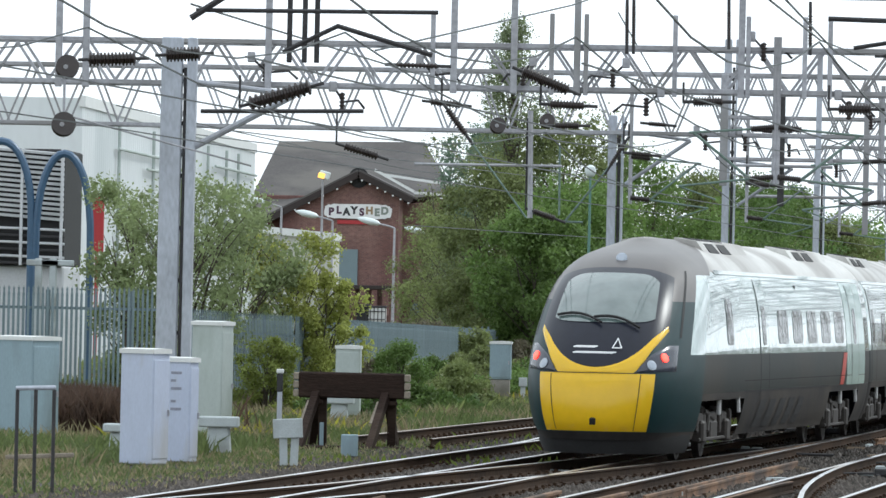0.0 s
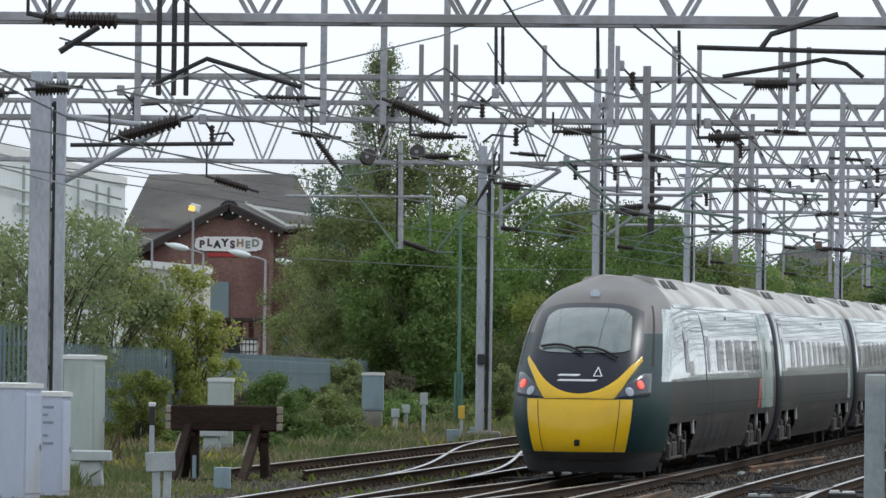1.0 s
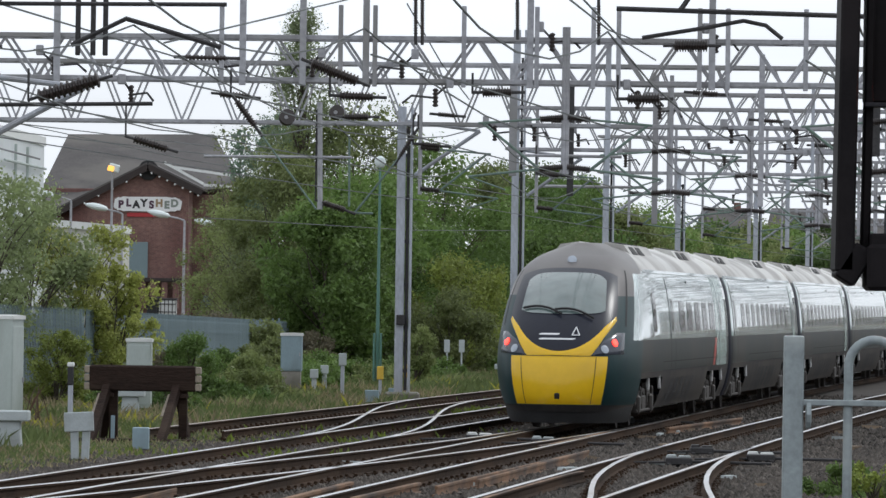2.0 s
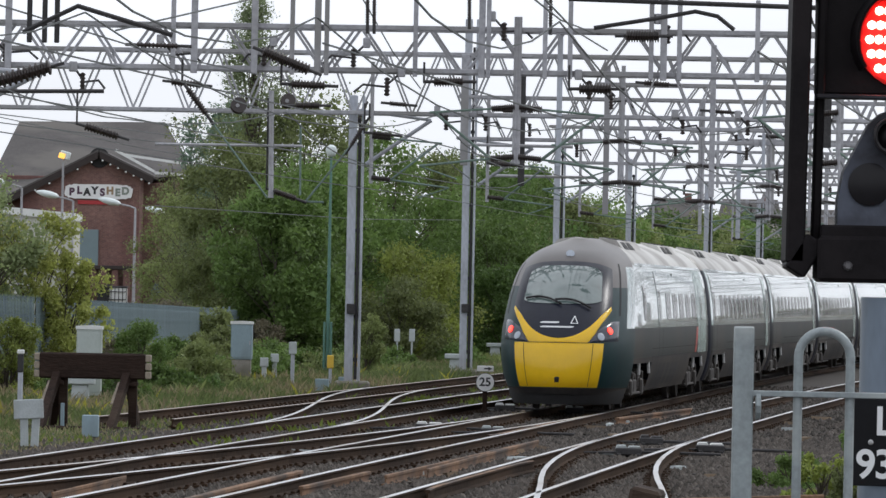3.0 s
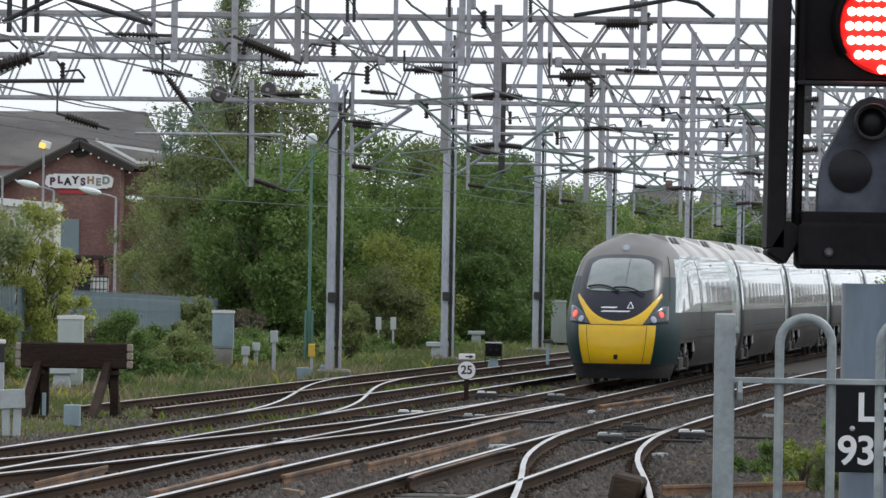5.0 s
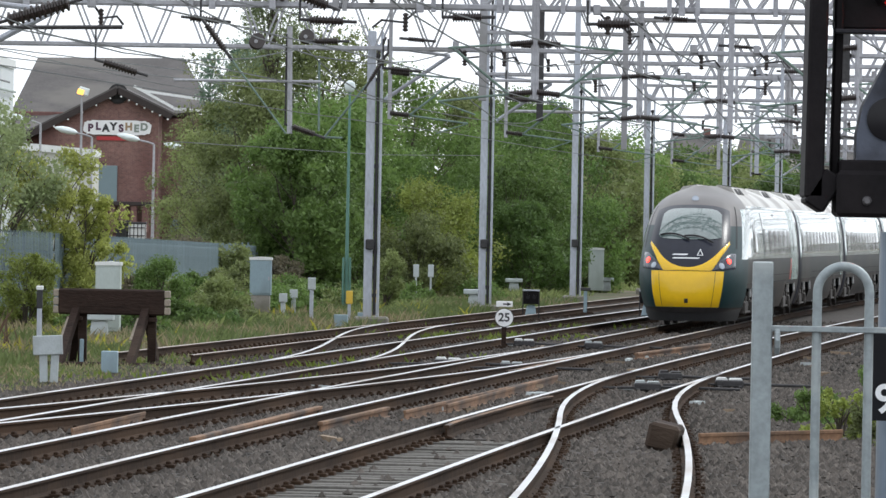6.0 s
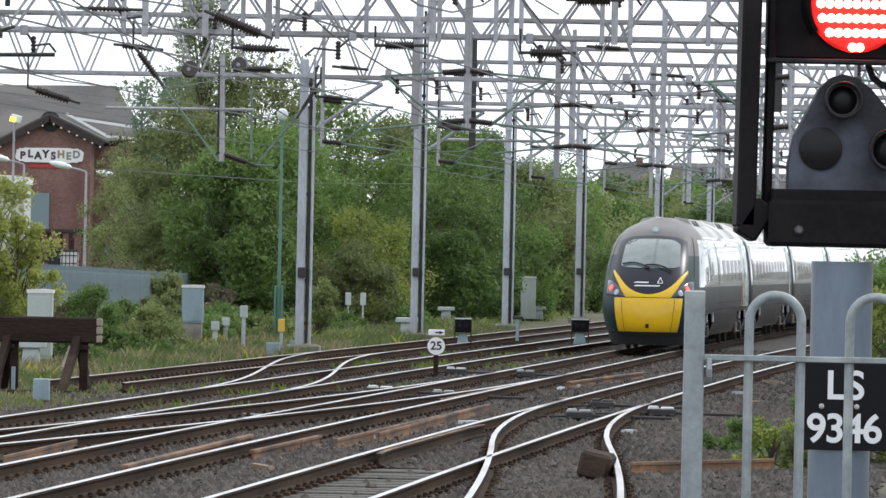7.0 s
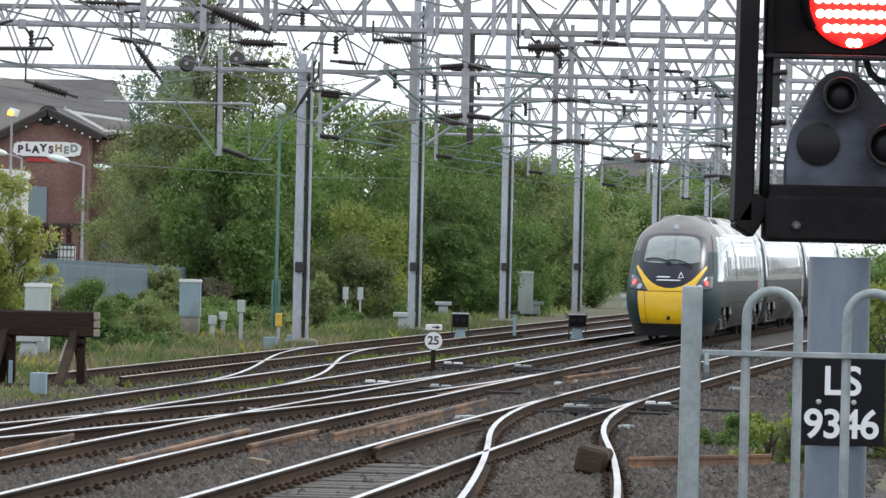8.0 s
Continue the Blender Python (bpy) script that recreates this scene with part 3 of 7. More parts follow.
def dress_cab(coach):
    bm = bmesh.new()
    nose_patch(bm, -0.585, 0.585, lambda u: 2.17 + 0.05 * u * u + 6.0 * abs(u) ** 9, lambda u: 2.95 - 0.08 * u * u - 9.0 * abs(u) ** 8, 0.022, nu=34, rim=1.0)
    part("windscreen", bm, SCREEN, coach, "wide raked windscreen reflecting the sky", smooth=True)
    bm = bmesh.new()
    nose_patch(bm, -0.70, 0.70, lambda u: 1.50 + 1.35 * abs(u) ** 2.3, lambda u: 3.05 - 0.10 * u * u - 1.2 * abs(u) ** 7, 0.010, nu=40, rim=0.7)
    part("cab_mask", bm, TRAIN_NAVY, coach, "dark grey windscreen surround", smooth=True)
    arc = lambda u: 1.46 + 1.45 * abs(u) ** 2.2
    bm = bmesh.new()
    nose_patch(bm, -0.70, 0.70, lambda u: 1.402 + 0.66 * (max(0.0, abs(u) - 0.42) / 0.28) ** 1.3, lambda u: arc(u) + 0.03 + 0.02 * abs(u), 0.016, nu=52, nz=6)
    part("yellow_arc", bm, TRAIN_YELLOW, coach, "curved yellow band", smooth=True)
    bm = bmesh.new()
    nose_patch(bm, -0.635, 0.635, lambda u: 0.50, lambda u: 1.396, 0.016, nu=40, nz=12)
    panel = part("nose_panel", bm, TRAIN_YELLOW, coach, "yellow nose hatch", smooth=True)
    bm = bmesh.new()
    for u in (-0.50, 0.50):
        nose_patch(bm, u - 0.004, u + 0.004, lambda v: 0.52, lambda v: 1.38, 0.021, nu=1, nz=12, rim=1.0)
    nose_patch(bm, -0.46, 0.46, lambda u: 1.392, lambda u: 1.401, 0.021, nu=24, nz=1, rim=1.0)
    part("hatch_gap", bm, BLACK, panel)
    bm = bmesh.new()
    nose_patch(bm, -0.05, 0.05, lambda u: 0.57, lambda u: 0.75 - 8 * u * u, 0.024, nu=6, nz=3)
    part("coupler_hole", bm, BLACK, panel)
    for s in (-1, 1):
        case = bmesh.new()
        lo, hi = (0.46, 0.78)
        u0, u1 = (lo, hi) if s > 0 else (-hi, -lo)
        tip = lambda u: max(0.0, (abs(u) - lo) / (hi - lo))
        nose_patch(case, u0, u1, lambda u: 1.412 + 0.03 * tip(u), lambda u: 1.45 + 0.39 * min(1, tip(u) * 1.3) ** 0.8, 0.026, nu=14, nz=8)
        lamp = part("headlamp", case, LAMP_CASE, coach, "smoked headlamp glass", smooth=True)
        p, nrm = nose_point(s * 0.68, 1.64), nose_normal(s * 0.68, 1.64)
        bm = bmesh.new()
        lathe(bm, ((0.072, 0.03), (0.072, 0.045), (0.05, 0.058)), 14, axis_pose(p, p + nrm))
        part("tail_lamp", bm, TAIL_RED, lamp, "lit red tail lamp")
        p, nrm = nose_point(s * 0.60, 1.52), nose_normal(s * 0.60, 1.52)
        bm = bmesh.new()
        lathe(bm, ((0.085, 0.028), (0.085, 0.036), (0.05, 0.046)), 14, axis_pose(p, p + nrm))
        part("lamp_bowl", bm, LAMP_WHITE, lamp, "unlit clear headlamp")
    bm = bmesh.new()
    p, nrm = nose_point(0, 3.19), Vector((0, -0.9, 0.44))
    lathe(bm, ((0.09, -0.15), (0.09, 0.05), (0.06, 0.065)), 14, axis_pose(p, p + nrm))
    part("top_lamp", bm, LAMP_WHITE, coach, "round lamp above the windscreen")
    for u0, z0, u1, z1 in ((-0.56, 2.26, 0.0, 2.16), (-0.10, 2.24, 0.45, 2.08)):
        bm = bmesh.new()
        pipe(bm, [nose_point(u0 + (u1 - u0) * k / 6, z0 + (z1 - z0) * k / 6 + 0.08 * math.sin(k / 6 * math.pi)) + Vector((0, -0.06, 0.03)) for k in range(7)], 0.022)
        part("wiper", bm, BLACK, coach, "black windscreen wiper")
    for s in (-1, 1):
        bm = bmesh.new()
        nose_patch(bm, s * 0.79 - 0.008, s * 0.79 + 0.008, lambda u: 1.96, lambda u: 3.02, 0.012, nu=1, nz=14)
        part("cab_seam", bm, BLACK, coach, "black seam behind the cab")
    # operator's mark: two plain white bars and a triangle
    bm = bmesh.new()
    nose_patch(bm, -0.30, 0.02, lambda u: 1.775, lambda u: 1.825, 0.020, nu=6, nz=2)
    nose_patch(bm, -0.30, 0.24, lambda u: 1.690, lambda u: 1.735, 0.020, nu=8, nz=2)
    part("mark_bar", bm, TRAIN_WRITING, coach, "two plain white bars")
    bm = bmesh.new()
    a, b, c = (0.22, 1.92), (0.17, 1.77), (0.27, 1.77)
    pts = [nose_point(*q) + nose_normal(*q) * 0.03 for q in (a, b, c, a)]
    for p, q in zip(pts, pts[1:]):
        rod(bm, p, q, 0.010, 5)
    part("mark_triangle", bm, TRAIN_WRITING, coach, "white outlined triangle")
    # cab side window and door line
    for s in (-1, 1):
        bm = bmesh.new()
        side_plate(bm, 5.3, 6.0, 1.85, 2.60, 0.010, s, corner=0.1)
        part("cab_side_window", bm, COACH_GLASS, coach, "small cab side window")


TRAIN_LINE = ((80, -2.7), (94, -1.32), (99.5, -0.85), (104.4, -0.44), (109.3, -0.23), (118, -0.18), (131, -0.10), (150, -0.02), (165, 0.10), (900, 0.10))


def train_line(y):
    """The line that the coaches follow off the crossover."""
    return track_main(y) + smooth_table(TRAIN_LINE, y, 1.6)


def coach_place(nose_y, length):
    """The pose of a coach whose tail end lies nose_y metres out along its track."""
    y1 = nose_y
    a = Vector((train_line(y1 + 3.5), y1 + 3.5, 0))
    b = Vector((train_line(y1 + length - 4), y1 + length - 4, 0))
    turn = -math.degrees(math.atan2(b.x - a.x, b.y - a.y))
    fwd = (b - a).normalized()
    at = a - fwd * 3.5
    return pose(at.x - 0.05, at.y, 0.0, 0, 0, turn)


CAB_COACH = make_coach(True)
COACHES = [make_coach(False)]
for _ in range(7):
    COACHES.append(copy_thing(COACHES[0], Matrix.Identity(4)))


def train_at(t):
    return 96.0 + 9.75 * t


def walk_train():
    times = [0.5 * i for i in range(17)]
    walk(CAB_COACH, [(t, coach_place(train_at(t), 24.6)) for t in times])
    for i, c in enumerate(COACHES):
        walk(c, [(t, coach_place(train_at(t) + 25.3 + 24.4 * i, 23.7)) for t in times])

# ---- overhead line: masts, lattice booms, drop arms and wires ----
def lattice_boom(y, x0, x1, z0, z1, label, depth=0.9, pitch=1.45, chord=0.085, brace=0.046):
    t = thing("gantry_boom", pose(0, y, 0, 0, 0, -5.6), label, "gantry boom", "lattice booms across the tracks")
    y = 0.0
    for dy in (0, depth):
        for z, nm in ((z0, "lower_chord"), (z1, "upper_chord")):
            bm = bmesh.new()
            box(bm, (x1 - x0, chord, chord * 1.15), ((x0 + x1) / 2, y + dy, z), bevel=0.01)
            part(nm, bm, GALV_DARK, t)
        bm = bmesh.new()
        n = max(2, round((x1 - x0) / pitch))
        for i in range(n):
            a, m, b = (x0 + (x1 - x0) * k / n for k in (i, i + 0.5, i + 1))
            bar(bm, (a + 0.05, y + dy, z0), (m - 0.05, y + dy, z1), brace, brace)
            bar(bm, (m + 0.05, y + dy, z1), (b - 0.05, y + dy, z0), brace, brace)
        part("side_lattice", bm, GALV_DARK, t)
    n = max(2, round((x1 - x0) / pitch))
    for z in (z0, z1):
        bm = bmesh.new()
        for i in range(n + 1):
            x = x0 + (x1 - x0) * i / n
            bar(bm, (x, y, z), (x, y + depth, z), brace, brace)
            if i < n:
                xb = x0 + (x1 - x0) * (i + 1) / n
                bar(bm, (x, y, z), (xb, y + depth, z), brace * 0.8, brace * 0.8)
        part("cross_lattice", bm, GALV_DARK, t)
    return t


def mast(x, y, z1, w=0.42, label="tall grey steel mast by the track", box_at=1.9, split=False):
    """A pair of channels with a gap between, on a concrete foot."""
    t = thing("overhead_mast", (x, y, 0), label, "mast", "overhead line masts")
    for dx, ww in ((-w * 0.22, w * 0.62), (w * 0.38, w * 0.28)) if split else ((-w * 0.22, w * 0.52), (w * 0.40, w * 0.16)):
        bm = bmesh.new()
        box(bm, (ww, 0.34, z1 + 0.2), (dx, 0, z1 / 2 - 0.1), bevel=0.02)
        part("column", bm, GALV, t)
    bm = bmesh.new()
    for k in range(int(z1 / 1.1)):
        box(bm, (w * 0.28, 0.05, 0.09), (w * 0.18, 0.0, 0.6 + k * 1.1))
    part("batten", bm, DARK_STEEL, t)
    bm = bmesh.new()
    rod(bm, (w * 0.20, -0.10, 0.1), (w * 0.20, -0.10, z1 * 0.92), 0.045, 6)
    part("cable_duct", bm, DARK_STEEL, t, "dark cable duct")
    bm = bmesh.new()
    box(bm, (0.9, 0.9, 0.35), (0, 0, -0.12), bevel=0.05)
    part("foot", bm, CONCRETE, t)
    if box_at:
        bm = bmesh.new()
        box(bm, (0.22, 0.12, 0.26), (-0.05, -0.24, box_at), bevel=0.02)
        part("fixing_box", bm, DARK_STEEL, t, "small dark plate")
    return t


def strut_arm(t, p, q, r=0.05):
    bm = bmesh.new()
    rod(bm, p, q, r, 8)
    part("stay", bm, GALV, t)


CONCRETE = material("weathered_concrete", (0.33, 0.31, 0.28), 0.9, spread=0.25, scale=2, fine=24, bump=0.4, dirt=(0.17, 0.16, 0.13), dirt_amount=0.4)


def insulator(bm, p, q, r=0.09, ribs=9):
    d = (Vector(q) - Vector(p)).length
    prof = [(r * 0.35, 0)]
    ribs = int(ribs * 1.3)
    for i in range(ribs):
        z = d * (i + 0.2) / ribs
        prof += [(r * 0.66, z), (r, z + d * 0.2 / ribs), (r * 0.97, z + d * 0.5 / ribs), (r * 0.66, z + d * 0.65 / ribs)]
    prof.append((r * 0.35, d))
    lathe(bm, prof, 10, axis_pose(p, q))


def drop_arm(x, y, ztop, side, label="drop tube with insulated registration arm"):
    """A tube hung from the boom with a raking insulated arm to the contact wire."""
    t = thing("drop_arm", (x + side * 1.6, y, 0), label, "overhead arm", "drop arms under the booms")
    s = -side
    bm = bmesh.new()
    rod(bm, (0, 0, ztop), (0, 0, 5.1), 0.05, 8)
    part("drop_tube", bm, GALV_DARK, t)
    for z in (6.3, 5.25):
        bm = bmesh.new()
        insulator(bm, (0, 0, z), (s * 0.50, 0, z - 0.05), 0.08)
        part("insulator", bm, INSULATOR, t, "ribbed brown insulator")
    bm = bmesh.new()
    rod(bm, (s * 0.5, 0, 5.2), (s * 1.7, 0, 6.15), 0.03, 6)
    rod(bm, (s * 0.5, 0, 6.25), (s * 1.8, 0, 6.15), 0.025, 6)
    rod(bm, (s * 0.5, 0, 5.2), (s * 2.0, 0, 5.02), 0.025, 6)
    rod(bm, (s * 2.0, 0, 5.02), (s * 1.2, 0, 4.75), 0.018, 5)
    part("bracket", bm, COPPER, t, "green-weathered bracket tubes")
    return t


def wire(name, pts, r, label, mat=None):
    bm = bmesh.new()
    pipe(bm, pts, r, 4)
    return solo(name, bm, mat or WIRE, label, "overhead wire", group="overhead wires")


MAST_LINE = lambda y: -3.6 + 0.098 * (y - 158.7)
BOOM_Y = (158.7, 187.0, 218.0, 251.0, 300.0, 345.0)
SQUARE = math.tan(radians(5.6))


def boom_at(y, x):
    """How far out a boom that starts square at (0, y) lies at x."""
    return y - x * SQUARE


for y in BOOM_Y:
    x = MAST_LINE(y)
    m = mast(x, y, {187.0: 10.6, 218.0: 8.2, 158.7: 7.35}.get(y, 7.9))
    strut_arm(m, (0.25, 0, 5.6), (1.9, 0, 6.75))
    strut_arm(m, (-0.2, 0, 7.0), (1.9, 0, 6.75), 0.04)
    lattice_boom(y - 0.45 + x * SQUARE, x - (26 if y < 160 else 0.4), x + 46, 6.9 if y < 160 else 7.0, 8.42 if y < 160 else 8.25, "grey lattice steel boom spanning the tracks")
for y, z0, z1 in ((172.0, 7.0, 8.2), (234.0, 7.1, 8.3)):
    # booms carried by posts on the far side of the yard
    x = MAST_LINE(y) + 5.0
    lattice_boom(y - 0.45 + x * SQUARE, x, x + 40, z0, z1, "grey lattice steel boom spanning the tracks", pitch=1.9)
    for dx in (0.3, 39.5):
        bm = bmesh.new()
        foot = ground_z(x + dx, y) - 0.1 if dx > 1 else 4.6
        box(bm, (0.16, 0.16, z1 + 0.5 - foot), (x + dx, y - 0.6 - dx * SQUARE, (z1 + 0.5 + foot) / 2), bevel=0.01)
        solo("boom_post", bm, GALV, "grey steel post under a lattice boom", "boom post", group="posts on the booms")
for x, y, z in ((26.0, 128.4, 7.4), (18.0, 83.2, 7.4), (-19.0, 86.9, 7.4), (38.0, 150.0, 7.2)):
    m = mast(x, y, z, 0.52)
mast(-12.14, 130.0, 7.9, 0.70, box_at=0, split=True)
strut = thing("mast_bracket", (-12.3, 130, 0), "raking steel bracket on a mast", "mast bracket")
strut_arm(strut, (0.2, 0, 5.45), (2.6, 0, 6.75), 0.07)
strut_arm(strut, (0.2, 0, 7.0), (2.6, 0, 6.75), 0.06)
lattice_boom(131, -40, 34, 7.03, 7.93, "grey lattice steel boom spanning the tracks", chord=0.09, brace=0.055)
low = 6.78
lattice_boom(85, -30, 24, low, low + 1.1, "grey lattice steel boom spanning the tracks", chord=0.11, brace=0.06)

# posts that stand up from the nearest booms
for tall, z1, places in ((True, 10.9, ((-10.43, 130.50, 7.80), (-6.46, 130.50, 7.85), (-5.18, 130.50, 7.86), (-3.84, 130.50, 7.88), (-0.37, 130.50, 7.93), (3.45, 130.50, 7.98), (-14.96, 131.00, 7.76), (-14.37, 131.00, 7.78))),
                         (False, 8.62, ((-6.91, 130.50, 7.84), (-4.38, 130.50, 7.87), (-3.65, 130.50, 7.88), (-1.77, 130.50, 7.91), (-0.23, 130.50, 7.93), (0.96, 130.50, 7.94), (1.49, 130.50, 7.95), (3.19, 130.50, 7.97), (3.78, 130.50, 7.98), (5.41, 130.50, 8.00)))):
    for p in places:
        bm = bmesh.new()
        y = boom_at(131, p[0])
        box(bm, (0.14 if tall else 0.10, 0.12, z1 - 6.9), (p[0], y - 0.13, (z1 + 6.9) / 2), bevel=0.01)
        solo("boom_post", bm, GALV_DARK, "steel post bolted to a lattice boom", "boom post", group="posts on the booms")

# heavier posts clamped to the farther booms
for y in (158.7, 187.0, 218.0, 251.0):
    for k in range(8):
        x = MAST_LINE(y) + 2.2 + k * 3.1 + random.uniform(-0.8, 0.8)
        z0, z1 = random.choice((4.9, 5.6, 6.2)), random.uniform(8.4, 9.1)
        bm = bmesh.new()
        w = random.choice((0.10, 0.14, 0.20))
        box(bm, (w, w, z1 - z0), (x, y - 0.62 - (x - MAST_LINE(y)) * SQUARE, (z0 + z1) / 2), bevel=0.01)
        solo("boom_post", bm, random.choice((GALV_DARK, GALV_DARK, GALV, GALV_DARK, GALV, DARK_STEEL)), "steel post clamped to a lattice boom", "boom post", group="posts on the booms")

# drop arms over each track
for i, y in enumerate((131,) + BOOM_Y):
    for line, side in ((track_siding, -1), (track_loop, 1), (track_main, -1), (track_near, 1), (lambda v: track_near(v) + 4.2, -1), (lambda v: track_near(v) + 8.0, 1), (lambda v: track_near(v) + 12, -1)):
        x = line(y)
        if (i == 0 and x > -2.5) or (i and x > MAST_LINE(y) + 0.5):
            x0 = 0 if i == 0 else MAST_LINE(y)
            drop_arm(x, boom_at(y if i == 0 else y - 0.45 + x0 * SQUARE, x + side * 1.6) - 0.05, 8.2, side)


def boom_fitting(x, y, z, turn, long):
    """A clamp on the steelwork with a bent arm and a small insulator."""
    t = thing("boom_fitting", pose(x, y, z, 0, 0, turn), "small clamp with bent arm and brown insulator", "line fitting", "fittings on the booms")
    bm = bmesh.new()
    box(bm, (0.16, 0.14, 0.22), (0, 0, 0), bevel=0.02)
    part("clamp", bm, GALV_DARK, t)
    bm = bmesh.new()
    pipe(bm, [(0.05, 0, -0.05), (long * 0.35, 0, -0.32), (long * 0.8, 0, -0.28), (long, 0, -0.45)], 0.028, 5)
    part("arm", bm, DARK_STEEL, t)
    bm = bmesh.new()
    insulator(bm, (long * 0.30, 0, -0.12), (long * 0.30, 0, -0.52), 0.065, 4)
    part("insulator", bm, INSULATOR, t)


for y in (131.0,) + BOOM_Y[:5]:
    for k in range(13 if y > 140 else 9):
        x = (MAST_LINE(y) + 0.8 if y > 140 else -11.0) + (k + random.uniform(0.1, 0.9)) * (2.0 if y > 140 else 1.7)
        x0 = MAST_LINE(y) if y > 140 else 0.0
        boom_fitting(x, y - (0.52 if y > 140 else 0.08) - (x - x0) * SQUARE, random.choice((7.0, 7.0, 8.2, 7.6)), random.choice((0, 180, 20, 165)), random.uniform(0.5, 1.1))


def insulator_string(p, q, r, ribs=10, hang=None):
    """A ribbed insulator between two end fittings, hung from the steelwork."""
    t = thing("insulator_string", (0, 0, 0), "dark ribbed insulator with steel end fittings", "insulator", "insulators on the overhead line")
    bm = bmesh.new()
    insulator(bm, p, q, r, ribs)
    part("ribbed_body", bm, INSULATOR, t)
    p, q = Vector(p), Vector(q)
    d = (q - p).normalized()
    for a, b in ((p - d * 0.22, p + d * 0.02), (q - d * 0.02, q + d * 0.28)):
        bm = bmesh.new()
        rod(bm, a, b, 0.035, 6)
        part("end_fitting", bm, DARK_STEEL, t)
    if hang:
        bm = bmesh.new()
        rod(bm, p - d * 0.2, (p.x - d.x * 0.2, p.y, hang), 0.025, 5)
        part("hanger", bm, DARK_STEEL, t)


for p, q, r, ribs in (
    ((-10.59, 129.00, 6.50), (-9.30, 129.00, 6.89), 0.17, 9), ((-8.28, 157.00, 7.55), (-7.51, 157.00, 7.48), 0.10, 8), ((-10.11, 152.00, 6.26), (-9.28, 152.00, 6.02), 0.11, 9),
    ((-4.87, 128.00, 7.26), (-3.91, 128.00, 6.89), 0.13, 11), ((-4.28, 128.00, 6.59), (-3.58, 128.00, 6.57), 0.10, 9), ((-6.40, 128.00, 6.45), (-6.02, 128.00, 5.95), 0.08, 9),
    ((-5.03, 154.00, 6.92), (-4.42, 154.00, 6.93), 0.10, 9), ((-5.51, 154.00, 4.79), (-4.97, 154.00, 4.61), 0.09, 8), ((-3.35, 157.00, 6.59), (-3.69, 157.00, 6.04), 0.06, 8),
    ((-3.17, 157.00, 6.35), (-2.69, 157.00, 6.31), 0.08, 8), ((-1.34, 128.00, 6.70), (-0.73, 128.00, 6.71), 0.11, 9), ((1.65, 128.00, 6.61), (2.32, 128.00, 6.62), 0.12, 9),
    ((2.59, 128.00, 7.72), (3.29, 128.00, 7.73), 0.14, 10), ((-2.77, 130.00, 7.96), (-2.78, 130.00, 8.75), 0.05, 12), ((-2.63, 130.00, 7.96), (-2.64, 130.00, 8.75), 0.05, 12),
    ((-0.64, 130.00, 8.10), (-0.65, 130.00, 8.66), 0.05, 9), ((1.06, 130.00, 8.01), (1.05, 130.00, 8.63), 0.05, 9), ((-7.49, 128.00, 7.34), (-6.62, 128.00, 7.33), 0.06, 9),
    ((-0.10, 186.00, 6.24), (0.40, 186.00, 6.21), 0.09, 8), ((0.11, 158.00, 7.02), (0.61, 158.00, 7.01), 0.08, 8), ((3.69, 158.00, 7.79), (4.34, 158.00, 7.75), 0.08, 8),
    ((-13.96, 129.00, 7.36), (-12.97, 129.00, 7.40), 0.15, 10), ((-12.25, 128.00, 7.45), (-11.53, 128.00, 7.49), 0.16, 8), ((-4.35, 186.00, 7.13), (-4.03, 186.00, 7.78), 0.06, 7),
    ((-7.67, 84.20, 6.66), (-6.94, 84.20, 6.65), 0.12, 7), ((-7.97, 84.20, 6.70), (-7.77, 84.20, 6.66), 0.10, 3), ((5.35, 158.00, 7.11), (5.93, 158.00, 7.08), 0.06, 8), ((8.00, 186.00, 7.22), (8.59, 186.00, 7.21), 0.08, 8), ((-2.75, 157.00, 7.11), (-2.32, 157.00, 7.08), 0.07, 8),
):
    insulator_string(p, q, r, ribs, hang=7.1 if p[2] < 6.9 else None)


def tension_wheel(p, r):
    t = thing("tension_wheel", p, "dark grooved wheel that tensions the wires", "tension wheel", "tension wheels")
    bm = bmesh.new()
    lathe(bm, ((0.04, -0.09), (r, -0.09), (r * 0.86, -0.03), (r * 0.86, 0.03), (r, 0.09), (0.04, 0.09)), 20, pose(0, 0, 0, 78, 0, 12))
    part("wheel", bm, INSULATOR, t)
    bm = bmesh.new()
    rod(bm, (0, 0, 0), (0, 0, 7.05 - p[2]), 0.03, 6)
    rod(bm, (-0.02, -0.14, 0), (-0.02, 0.14, 0), 0.05, 8)
    part("hanger", bm, GALV_DARK, t)


for p, r in (((-6.52, 156.00, 6.95), 0.20), ((-5.28, 156.00, 7.09), 0.18), ((-14.29, 128.00, 7.16), 0.24), ((-14.34, 128.00, 5.97), 0.25)):
    tension_wheel(p, r)

